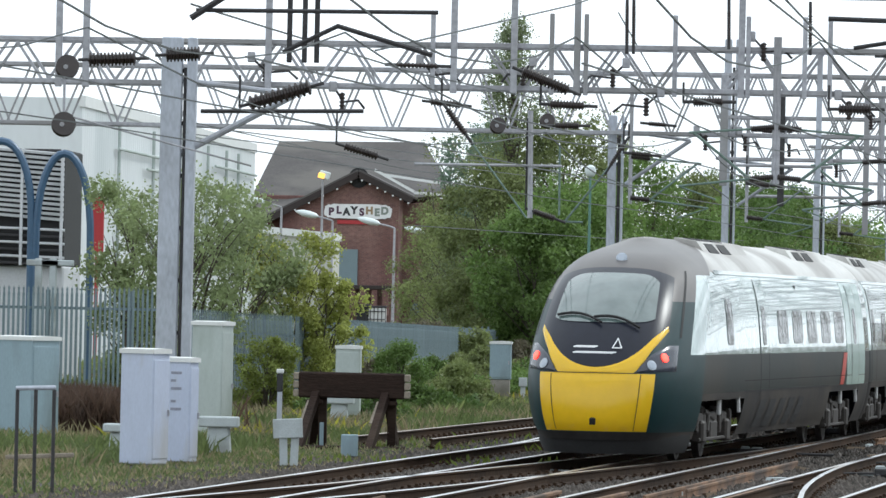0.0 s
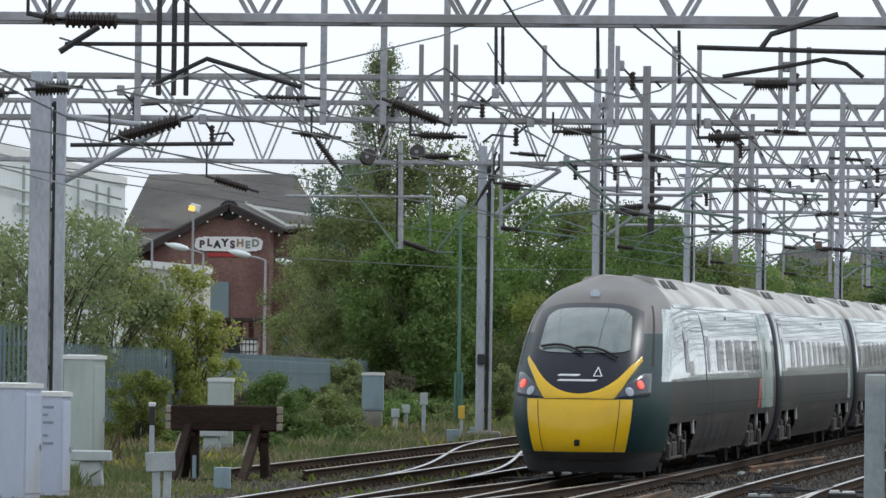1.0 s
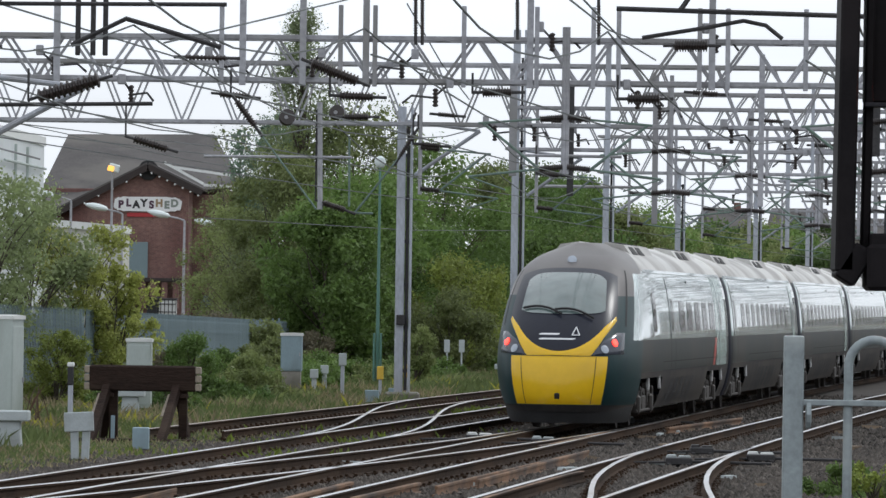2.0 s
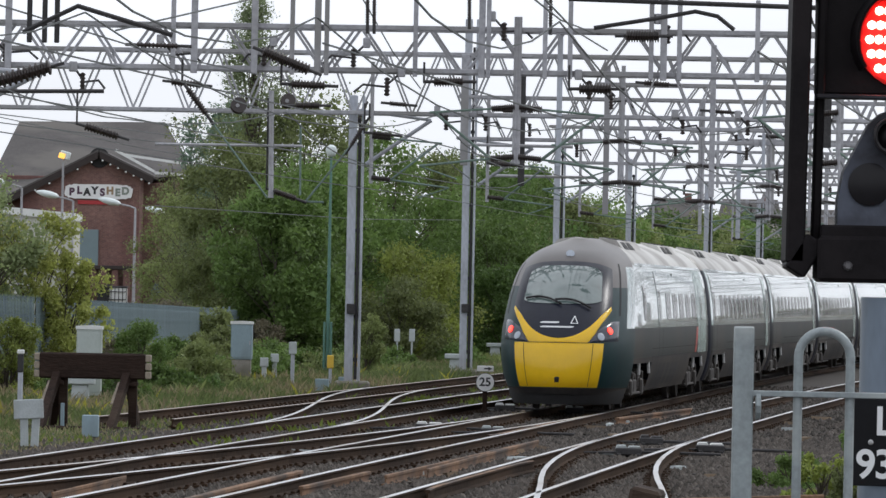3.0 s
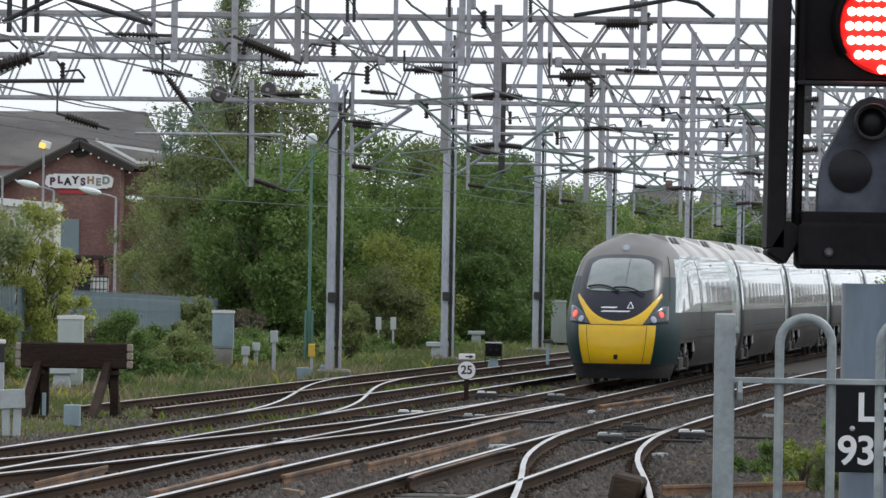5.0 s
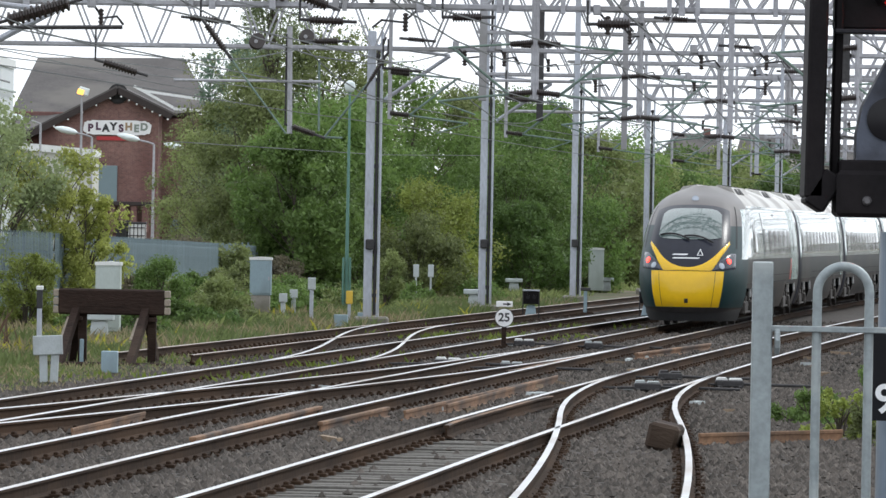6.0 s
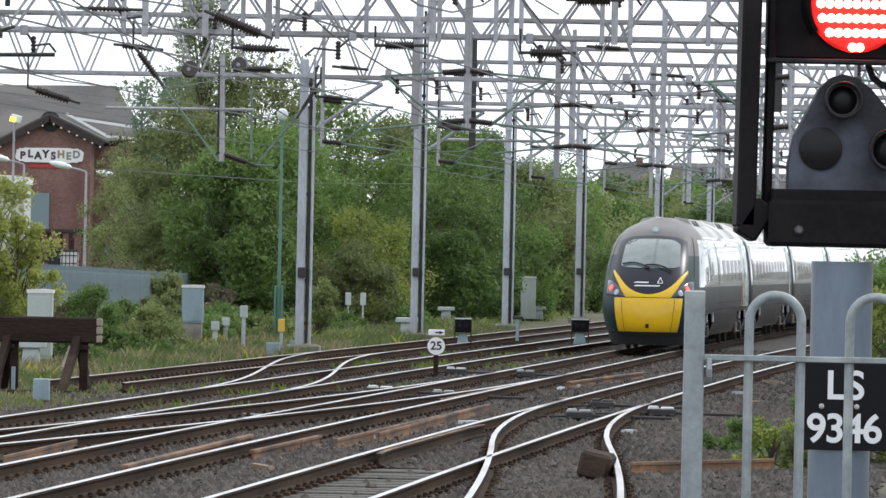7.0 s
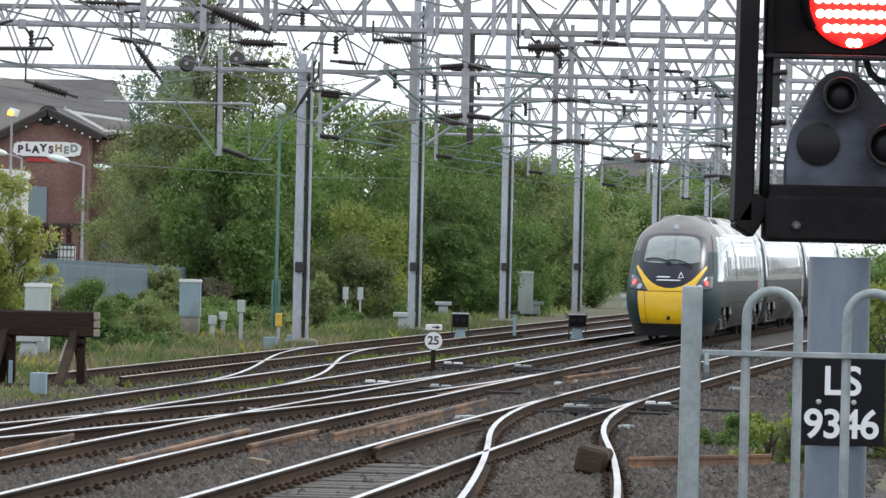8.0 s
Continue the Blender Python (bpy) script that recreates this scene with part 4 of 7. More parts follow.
# long struts and bars of the nearest gantry, over the platform end
for pts, r in (
    (((0.92, 84.00, 6.37), (4.28, 84.00, 6.31)), 0.035), (((1.27, 84.00, 5.98), (2.14, 84.00, 6.13), (2.64, 84.00, 6.23), (2.94, 84.00, 6.17), (3.17, 84.00, 5.99)), 0.030),
    (((1.79, 84.00, 6.37), (1.92, 84.00, 6.56), (2.82, 84.00, 6.84)), 0.04), (((-7.64, 84.00, 6.32), (-4.35, 84.00, 6.35)), 0.03), (((-6.45, 84.00, 5.77), (-5.71, 84.00, 6.14), (-4.42, 84.00, 5.77)), 0.035),
    (((-10.43, 128.00, 5.19), (-14.41, 128.00, 6.19)), 0.02), (((-11.50, 128.00, 6.30), (-8.13, 128.00, 6.37)), 0.045), (((-8.49, 154.00, 5.90), (-4.82, 154.00, 5.92)), 0.035),
    (((-6.02, 128.00, 5.95), (-4.72, 128.00, 4.24)), 0.022), (((-3.69, 157.00, 6.04), (-4.81, 157.00, 4.60)), 0.03), (((-4.93, 157.00, 4.59), (-4.36, 157.00, 4.58)), 0.03),
    (((-5.63, 154.00, 7.28), (-5.59, 154.00, 4.62)), 0.07), (((-4.95, 156.00, 6.50), (-4.93, 156.00, 4.73)), 0.03), (((-7.71, 84.00, 6.21), (-7.18, 84.00, 6.56)), 0.045),
    (((-0.11, 200.00, 6.15), (3.17, 200.00, 6.15)), 0.05), (((-0.99, 186.00, 6.80), (2.26, 186.00, 6.79)), 0.05),
):
    bm = bmesh.new()
    pipe(bm, pts, r, 6)
    solo("overhead_strut", bm, COPPER if r in (0.022, 0.03) and pts[0][1] > 120 else DARK_STEEL if pts[0][1] < 100 or r == 0.045 else GALV_DARK, "weathered steel tube of the overhead line", "overhead strut", group="struts of the overhead line")
for x in (-6.45, -6.24, -6.07):
    bm = bmesh.new()
    box(bm, (0.07, 0.07, 2.1), (x, 84.55 - x * SQUARE, low - 0.05), bevel=0.01)
    solo("overhead_strut", bm, DARK_STEEL, "dark steel hanger under a lattice boom", "overhead strut", group="struts of the overhead line")

# wires along the tracks, with droppers
for line in (track_siding, track_loop, track_main, track_near, lambda v: track_near(v) + 4.2, lambda v: track_near(v) + 8.0):
    posts = [60, 85, 131, 158.7, 187, 218, 251, 300, 345, 420]
    wire("contact_wire", [(line(y) + (0.2 if i % 2 else -0.2), y, 4.75) for i, y in enumerate(posts)], 0.012, "thin contact wire over the track")
    top = []
    for a, b in zip(posts, posts[1:]):
        for k in range(6):
            top.append((line(a + (b - a) * k / 6), a + (b - a) * k / 6, 6.1 - 3.2 * (k / 6) * (1 - k / 6)))
    wire("catenary_wire", top, 0.014, "sagging carrier wire above the contact wire")
for a, b in (((-12.00, 131.00, 6.09), (-3.19, 330.00, 9.25)), ((-11.99, 131.00, 5.91), (-3.18, 330.00, 8.80)), ((-13.56, 131.00, 6.48), (-13.08, 330.00, 8.84)), ((-8.64, 157.00, 4.41), (-0.11, 250.00, 5.30)), ((-7.71, 84.00, 6.40), (-4.26, 131.00, 6.73)), ((-5.19, 84.00, 5.82), (-1.33, 131.00, 9.75)), ((0.30, 84.00, 6.66), (2.28, 131.00, 7.53)), ((0.07, 84.00, 6.65), (2.03, 131.00, 7.88)), ((-2.98, 131.00, 8.65), (-1.98, 158.00, 7.53))):
    wire("feeder_wire", [a, tuple((p + q) / 2 - (0.15 if k == 2 else 0) for k, (p, q) in enumerate(zip(a, b))), b], 0.016, "thin dark feeder wire above the tracks")

# ---- platform end: signal on its post, hooped railing ----
ALUMINIUM = material("brushed_grey_post", (0.175, 0.215, 0.27), 0.30, 0.45, spread=0.12, scale=5, fine=40, bump=0.05, dirt=(0.33, 0.37, 0.42), dirt_amount=0.3, stretch=(1, 1, 0.3))
RAILING = material("galvanised_railing", (0.27, 0.305, 0.315), 0.5, 0.3, spread=0.22, scale=14, fine=60, bump=0.05, dirt=(0.40, 0.43, 0.43), dirt_amount=0.25)
SIGNAL_BLACK = material("faded_black_signal_paint", (0.011, 0.0095, 0.0105), 0.6, spread=0.35, scale=7, fine=50, bump=0.08, dirt=(0.018, 0.015, 0.016), dirt_amount=0.35, spec=0.10)
SIGNAL_GREY = material("sun_bleached_signal_case", (0.022, 0.021, 0.026), 0.65, spread=0.4, scale=9, fine=60, bump=0.1, dirt=(0.085, 0.095, 0.125), dirt_amount=0.40, spec=0.3)
SIGNAL_RIM = material("worn_lamp_tube", (0.035, 0.032, 0.034), 0.4, 0.3, spread=0.3, scale=12, fine=60, bump=0.05, dirt=(0.12, 0.115, 0.12), dirt_amount=0.35)
LENS_DARK = material("dark_unlit_lens", (0.010, 0.009, 0.011), 0.35, spread=0.2, scale=10, fine=60, bump=0.0, spec=0.25)
PLATE_BLACK = material("black_sign_plate", (0.006, 0.006, 0.008), 0.5, spread=0.2, scale=9, fine=40, bump=0.0, spec=0.2)
PLATE_WHITE = material("white_sign_lettering", (0.80, 0.81, 0.82), 0.5, spread=0.03, scale=9, fine=40, bump=0.0)
# emission on the lamp glass stands in for the red bloom round the LEDs
LED_BLOOM = glow("red_led_bloom", (0.55, 0.008, 0.006), 0.25)
LED_RED = glow("red_signal_led", (1.0, 0.24, 0.17), 22.0)
PAVING = material("platform_asphalt", (0.09, 0.088, 0.085), 0.9, spread=0.25, scale=2, fine=40, bump=0.4)

bm = bmesh.new()
box(bm, (7.0, 44, 1.1), (2.2, -4.2, 0.36), bevel=0.03)
solo("platform", bm, PAVING, "grey asphalt platform end", "platform", kind="structure")

SY = 18.0
SC = (1.15, 18.00, 2.40)
signal = thing("signal_post", (SC[0], SY, 0.9), "colour light signal showing red on a grey tubular post", "railway signal")


def sx(px):
    """Metres across from the post's axis."""
    return px * SY / 11000


bm = bmesh.new()
lathe(bm, ((0.17, 0.0), (0.17, 0.03), (0.0895, 0.031), (0.0895, 1.48)), 28, Matrix.Identity(4))
part("post", bm, ALUMINIUM, signal, "grey tubular post", smooth=True)


def zz(y):
    """Height over the post's foot for a level read at the head."""
    return 1.47 + (462 - y) * SY / 11000


bm = bmesh.new()
box(bm, (sx(350), 0.30, sx(82)), (sx(38), 0.0, zz(390)), bevel=0.012)
box(bm, (sx(340), 0.26, sx(30)), (sx(38), 0.02, zz(345)), bevel=0.006)
base = part("base_bracket", bm, SIGNAL_BLACK, signal, "black bracket with bolts")
for px, py, r in ((-84, 402, 0.014), (150, 404, 0.014)):
    bm = bmesh.new()
    lathe(bm, ((r, 0), (r, 0.01), (r * 0.6, 0.018)), 8, pose(sx(px), -0.15, zz(py), 90, 0, 0))
    part("bolt", bm, SIGNAL_RIM, base)
for px, wpx in ((-172, 34), (-133, 16), (268, 34)):
    bm = bmesh.new()
    box(bm, (sx(wpx), 0.30 if wpx > 20 else 0.10, sx(740)), (sx(px), 0.03, zz(28)), turn=(0, 0.6, 0), bevel=0.006)
    part("side_plate", bm, SIGNAL_BLACK, signal, "tall black side plate")
bm = bmesh.new()
box(bm, (sx(40), 0.28, sx(70)), (sx(-158), 0.02, zz(385)), turn=(0, 32, 0), bevel=0.006)
part("corner_bracket", bm, SIGNAL_BLACK, signal)
# main head with the lit red aspect
bm = bmesh.new()
box(bm, (sx(400), 0.16, sx(460)), (sx(60), 0.10, zz(-130)), bevel=0.01)
main_head = part("signal_head", bm, SIGNAL_BLACK, signal, "black signal head")
bm = bmesh.new()
box(bm, (sx(405), 0.10, sx(8)), (sx(60), -0.02, zz(103)), bevel=0.003)
part("ledge", bm, SIGNAL_GREY, main_head)
bm = bmesh.new()
n, rings = 24, []
for y, r in ((0.02, sx(98)), (-0.26, sx(92)), (-0.26, sx(87)), (0.02, sx(93))):
    rings.append([bm.verts.new((sx(16) + r * math.sin(a), y - (0.10 * math.cos(a) - 0.10 if y < 0 else 0), zz(0) + r * math.cos(a))) for a in (math.radians(-125 + 250 * i / n) for i in range(n + 1))])
for a, b in zip(rings, rings[1:]):
    for i in range(n):
        bm.faces.new((a[i], a[i + 1], b[i + 1], b[i]))
part("hood", bm, SIGNAL_BLACK, main_head, "black lamp hood", smooth=True)
lens = part("lamp_backing", (lambda b: (lathe(b, ((sx(86), 0), (sx(86), 0.01), (sx(80), 0.012)), 28, pose(sx(16), 0.015, zz(0), 90, 0, 0)), b)[1])(bmesh.new()), LED_BLOOM, main_head, "lamp glass with the red bloom of the LEDs as glow")
for row in range(-3, 4):
    half = math.sqrt(max(0.0, 80.0 ** 2 - (row * 25.5) ** 2)) * (0.55 if row == 3 else 0.9)
    count = max(2, int(2 * half / 15))
    for k in range(count):
        bm = bmesh.new()
        px = 16 - half + (k + 0.5) * 2 * half / count
        lathe(bm, ((sx(8.0), 0), (sx(8.0), 0.006), (sx(3.5), 0.011)), 8, pose(sx(px), -0.001, zz(0) - sx(row * 25.5), 90, 0, 0))
        part("led", bm, LED_RED, lens, "lit red lamp point")
# position-light unit below, unlit
bm = bmesh.new()
tri = [(-102, 330), (-102, 285), (-92, 235), (-50, 152), (-30, 132), (-10, 126), (14, 132), (40, 150), (112, 235), (124, 285), (124, 330)]
outline(bm, [(sx(x), zz(y)) for x, y in tri], 0.15, Matrix.Translation((0, -0.10, 0)))
unit = part("position_light", bm, SIGNAL_GREY, signal, "weathered triangular three-lamp unit")
for px, py, r in ((-10, 172, 33), (-47, 258, 38), (75, 258, 38)):
    bm = bmesh.new()
    if px == -47:
        lathe(bm, ((sx(r), 0.0), (sx(r), 0.008), (sx(r - 2), 0.010)), 28, pose(sx(px), -0.10, zz(py), 90, 0, 0))
        part("blanking_disc", bm, LENS_DARK, unit, "flat dark blanking disc", smooth=True)
        continue
    lathe(bm, ((sx(r), 0.0), (sx(r), 0.07), (sx(r - 2), 0.074), (sx(r - 4), 0.07), (sx(r - 4), 0.012)), 28, pose(sx(px), -0.10, zz(py), 90, 0, 0))
    part("lamp_rim", bm, SIGNAL_RIM, unit, "worn grey lamp tube", smooth=True)
    bm = bmesh.new()
    lathe(bm, ((sx(r - 3), 0.0), (sx(r - 8), 0.012), (sx(r * 0.4), 0.02)), 28, pose(sx(px), -0.10, zz(py), 90, 0, 0))
    part("lens", bm, LENS_DARK, unit, "dark unlit lens", smooth=True)
bm = bmesh.new()
pipe(bm, [(sx(x), 0.05, zz(y)) for x, y in ((40, 105), (48, 128), (66, 142), (95, 148), (120, 150))], 0.010)
part("cable", bm, BLACK, signal, "black cable")
# identification plate
bm = bmesh.new()
box(bm, (sx(150), 0.006, sx(154)), (sx(6), -0.0975, zz(711)), bevel=0.002)
plate = part("name_plate", bm, PLATE_BLACK, signal, "black plate with white letters and digits")
lettering("LS", 0.116, PLATE_WHITE, pose(sx(5), -0.1015, zz(676), 90, 0, 0), "lettering", plate, 1.05, 0.0008, bold=0.0022)
lettering("9346", 0.116, PLATE_WHITE, pose(sx(5), -0.1015, zz(752), 90, 0, 0), "number", plate, 0.93, 0.0008, bold=0.0022)
for px in (-36, 26):
    bm = bmesh.new()
    lathe(bm, ((0.008, 0), (0.008, 0.004), (0.004, 0.007)), 8, pose(sx(px), -0.1005, zz(711), 90, 0, 0))
    part("rivet", bm, PALE_STEEL, plate)


# hooped railing
def make_railing():
    y = 17.0
    k = y / 11000
    t = thing("platform_railing", (0, y, 0.91), "galvanised hooped steel railing at the platform end", "railing")
    z = lambda v: 1.46 + (459 - v) * k
    X = lambda px: (px - 780) * k
    bm = bmesh.new()
    box(bm, (0.055, 0.055, z(509)), (X(1223), 0, z(509) / 2), bevel=0.004)
    post = part("post", bm, RAILING, t, "square galvanised post")
    bm = bmesh.new()
    lathe(bm, ((0.040, 0), (0.040, 0.012), (0.028, 0.014)), 12, pose(X(1246), 0.0, z(648), 0, 90, 0))
    part("flange", bm, RAILING, post)
    bm = bmesh.new()
    box(bm, (1.1, 0.045, 0.016), (X(1223) + 0.56, 0, z(627)), bevel=0.002)
    part("top_rail", bm, RAILING, t)
    bm = bmesh.new()
    box(bm, (1.1, 0.045, 0.016), (X(1223) + 0.56, 0, 0.12), bevel=0.002)
    part("bottom_rail", bm, RAILING, t)
    for c in (1366, 1544, 1722):
        r = 46 * k
        bm = bmesh.new()
        pts = [(X(c) - r, 0, 0.0), (X(c) - r, 0, z(561) * 0.6), (X(c) - r, 0, z(561))]
        pts += [(X(c) - r * math.cos(a), 0, z(561) + r * math.sin(a)) for a in (math.pi * i / 14 for i in range(1, 14))]
        pts += [(X(c) + r, 0, z(561)), (X(c) + r, 0, z(561) * 0.6), (X(c) + r, 0, 0.0)]
        pipe(bm, pts, 0.0130, 12)
        part("hoop", bm, RAILING, t, smooth=True)
    bm = bmesh.new()
    box(bm, (0.055, 0.055, z(509)), (X(1223) + 1.13, 0, z(509) / 2), bevel=0.004)
    part("post", bm, RAILING, t)


make_railing()

# ---- lineside things ----
CAB_WHITE = material("chalky_white_cabinet", (0.52, 0.57, 0.70), 0.6, spread=0.07, scale=3, fine=30, bump=0.05, dirt=(0.46, 0.47, 0.50), dirt_amount=0.3, stretch=(1, 1, 0.4))
CAB_BLUE = material("blue_grey_cabinet", (0.27, 0.36, 0.41), 0.55, spread=0.10, scale=3, fine=30, bump=0.05, dirt=(0.20, 0.26, 0.28), dirt_amount=0.3, stretch=(1, 1, 0.4))
CAB_PALE = material("pale_green_grey_cabinet", (0.44, 0.49, 0.47), 0.6, spread=0.08, scale=3, fine=30, bump=0.05, dirt=(0.33, 0.37, 0.34), dirt_amount=0.35, stretch=(1, 1, 0.4))
CAB_TOP = material("bleached_cabinet_lid", (0.72, 0.73, 0.72), 0.6, spread=0.06, scale=3, fine=30, bump=0.05)
WORN_INK = material("worn_grey_lettering", (0.27, 0.28, 0.34), 0.7, spread=0.2, scale=20, fine=80, bump=0.0)
TARRED = material("tarred_timber", (0.027, 0.016, 0.012), 0.8, spread=0.5, scale=3, fine=30, bump=0.8, stretch=(0.3, 1, 1), dirt=(0.060, 0.042, 0.030), dirt_amount=0.35, spec=0.2)
END_GRAIN = material("weathered_timber", (0.28, 0.24, 0.19), 0.85, spread=0.3, scale=6, fine=40, bump=0.3)
PALE_CONCRETE = material("pale_concrete", (0.45, 0.49, 0.50), 0.85, spread=0.12, scale=4, fine=40, bump=0.3, dirt=(0.30, 0.32, 0.31), dirt_amount=0.35)
SIGN_WHITE = material("white_sign_face", (0.78, 0.78, 0.78), 0.5, spread=0.04, scale=6, fine=40, bump=0.0)
SIGN_INK = material("black_sign_ink", (0.02, 0.02, 0.022), 0.5, spread=0.1, scale=6, fine=40, bump=0.0)
YELLOW_PLASTIC = material("yellow_marker_plastic", (0.72, 0.48, 0.06), 0.5, spread=0.1, scale=6, fine=40, bump=0.0)
GREEN_PAINT = material("sea_green_paint", (0.10, 0.21, 0.17), 0.5, spread=0.15, scale=3, fine=30, bump=0.05)


def cabinet(base, w, d, h, mat, label, turn=0, lid=CAB_TOP, feet=0.0, bars=0, group="lineside cabinets", bar_side=False):
    t = thing("lineside_cabinet", pose(base[0], base[1], base[2], 0, 0, turn), label, "cabinet", group)
    bm = bmesh.new()
    box(bm, (w, d, h - feet), (0, 0, feet + (h - feet) / 2), bevel=0.015)
    part("body", bm, mat, t)
    bm = bmesh.new()
    outline(bm, [(-w / 2 - 0.02, h - 0.06), (-w / 2 - 0.02, h + 0.01), (0, h + 0.025), (w / 2 + 0.02, h + 0.01), (w / 2 + 0.02, h - 0.06)], d + 0.05, Matrix.Translation((0, -d / 2 - 0.025, 0)))
    part("lid", bm, lid, t, "bleached overhanging lid")
    door = None
    bm = bmesh.new()
    box(bm, (w * 0.92, 0.012, (h - feet) * 0.86), (0, -d / 2 - 0.006, feet + (h - feet) * 0.48), bevel=0.004)
    door = part("door", bm, mat, t)
    bm = bmesh.new()
    box(bm, (0.03, 0.03, 0.10), (w * 0.40, -d / 2 - 0.024, feet + (h - feet) * 0.45), bevel=0.006)
    part("handle", bm, GALV_DARK, door)
    if feet:
        bm = bmesh.new()
        box(bm, (w * 0.9, d * 0.9, feet + 0.2), (0, 0, feet / 2 - 0.1), bevel=0.01)
        part("plinth", bm, CONCRETE, t)
    for k in range(bars):
        bm = bmesh.new()
        z = h * (0.86 - 0.075 * k - (0.05 if k > 2 else 0))
        if bar_side:
            box(bm, (0.004, d * (0.42 - 0.22 * (k % 2)), 0.04), (-w / 2 - 0.004, 0.02 + 0.05 * (k % 2), z))
        else:
            box(bm, (w * (0.34 - 0.07 * (k % 2)), 0.004, 0.045), (0.0, -d / 2 - 0.0145, z))
        part("worn_bar", bm, WORN_INK, t, "worn illegible lettering as bars")
    return t


cabinet((-13.10, 111.87, -0.20), 0.80, 0.88, 1.86, CAB_BLUE, "blue-grey steel cabinet with a bleached lid", 58)
cabinet((-9.34, 95.43, -0.15), 0.46, 0.60, 1.76, CAB_WHITE, "tall chalky white lineside cabinet", 62)
cabinet((-8.94, 97.26, -0.15), 0.26, 0.46, 1.62, CAB_WHITE, "tall white cabinet with worn lettering", 64, bars=5, bar_side=True)
cabinet((-10.02, 115.10, -0.15), 0.40, 0.66, 2.14, CAB_PALE, "pale grey-green cabinet beside the mast", 62)
cabinet((-8.67, 133.37, 0.00), 0.53, 0.5, 1.48, CAB_PALE, "small pale cabinet behind the buffer stop", 0)
cabinet((-6.77, 167.19, 0.10), 0.57, 0.5, 1.36, CAB_BLUE, "blue-grey cabinet on the grass bank", 0, feet=0.35)
cabinet((3.41, 254.21, -0.10), 0.62, 0.6, 1.73, CAB_PALE, "weathered blue-grey cabinet beside a mast", 0)


def concrete_base(base, w, h):
    t = thing("concrete_trestle", base, "pale concrete T-shaped cable trestle in the grass", "concrete trestle", "concrete trestles")
    bm = bmesh.new()
    box(bm, (w, 0.5, h * 0.30), (0, 0, h * 0.85), bevel=0.02)
    part("slab", bm, PALE_CONCRETE, t)
    bm = bmesh.new()
    box(bm, (w * 0.62, 0.4, h * 0.75), (0, 0, h * 0.33), bevel=0.02, taper=0.85)
    part("pedestal", bm, PALE_CONCRETE, t)


for base, w, h in (((-10.48, 102.89, -0.15), 0.51, 0.46), ((-8.95, 104.40, -0.15), 0.66, 0.59), ((-8.76, 132.02, -0.10), 0.62, 0.51),
                   ((-1.18, 197.27, -0.10), 0.72, 0.52), ((0.06, 236.63, 0.00), 0.65, 0.47), ((3.86, 255.24, -0.10), 0.62, 0.53), ((8.83, 296.04, -0.10), 0.62, 0.62)):
    concrete_base(base, w, h)


def buffer_stop(base, turn):
    t = thing("buffer_stop", pose(*base, 0, 0, turn), "old tarred timber buffer stop on raking struts", "buffer stop")
    bm = bmesh.new()
    box(bm, (1.90, 0.32, 0.46), (0, 0, 1.08), bevel=0.03)
    beam = part("beam", bm, TARRED, t, "heavy dark timber beam")
    for s in (-1, 1):
        for k in range(3):
            bm = bmesh.new()
            box(bm, (0.10, 0.30, 0.13), (s * 0.99, 0, 0.93 + 0.15 * k), bevel=0.015)
            part("beam_end", bm, END_GRAIN, beam, "pale splintered beam end")
    for s in (-1, 1):
        bm = bmesh.new()
        bar(bm, (s * 0.62, -0.05, 0.95), (s * 0.62 - 0.22, -1.5, -0.1), 0.13, 0.17)
        part("front_strut", bm, TARRED, t)
        bm = bmesh.new()
        bar(bm, (s * 0.62 + 0.10, 0.05, 0.95), (s * 0.62 + 0.10, 0.15, -0.2), 0.15, 0.2)
        part("upright", bm, TARRED, t)
        # paler strip on the upper face of the front strut
        bm = bmesh.new()
        bar(bm, (s * 0.62 - 0.10, -0.25, 0.80), (s * 0.62 - 0.20, -0.75, 0.42), 0.11, 0.02)
        part("bare_patch", bm, END_GRAIN, t, "pale strip on the front strut")
        bm = bmesh.new()
        box(bm, (0.30, 0.36, 0.09), (s * 0.66, 0, 0.77), bevel=0.02)
        part("corbel", bm, TARRED, t)
        bm = bmesh.new()
        bar(bm, (s * 0.62 + 0.03, 0.0, 0.86), (s * 0.62 + s * 0.16, 0.75, -0.2), 0.13, 0.16)
        part("rear_strut", bm, TARRED, t)

    bm = bmesh.new()
    box(bm, (2.2, 0.28, 0.22), (0, -1.3, -0.08), bevel=0.03)
    part("ground_timber", bm, TARRED, t)


buffer_stop((-7.13, 110.73, -0.15), 0)


def marker_post(base, h, w, mat, label, cap=None, cap_h=0.0, cap_w=None, name="marker_post"):
    t = thing(name, base, label, "marker post", "small posts by the track")
    bm = bmesh.new()
    box(bm, (w, w, h), (0, 0, h / 2), bevel=0.01)
    part("post", bm, mat, t)
    if cap:
        cw = cap_w or w * 1.7
        bm = bmesh.new()
        box(bm, (cw, w * 1.2, cap_h), (0, -w * 0.2, h - cap_h / 2), bevel=0.015)
        part("head", bm, cap, t)


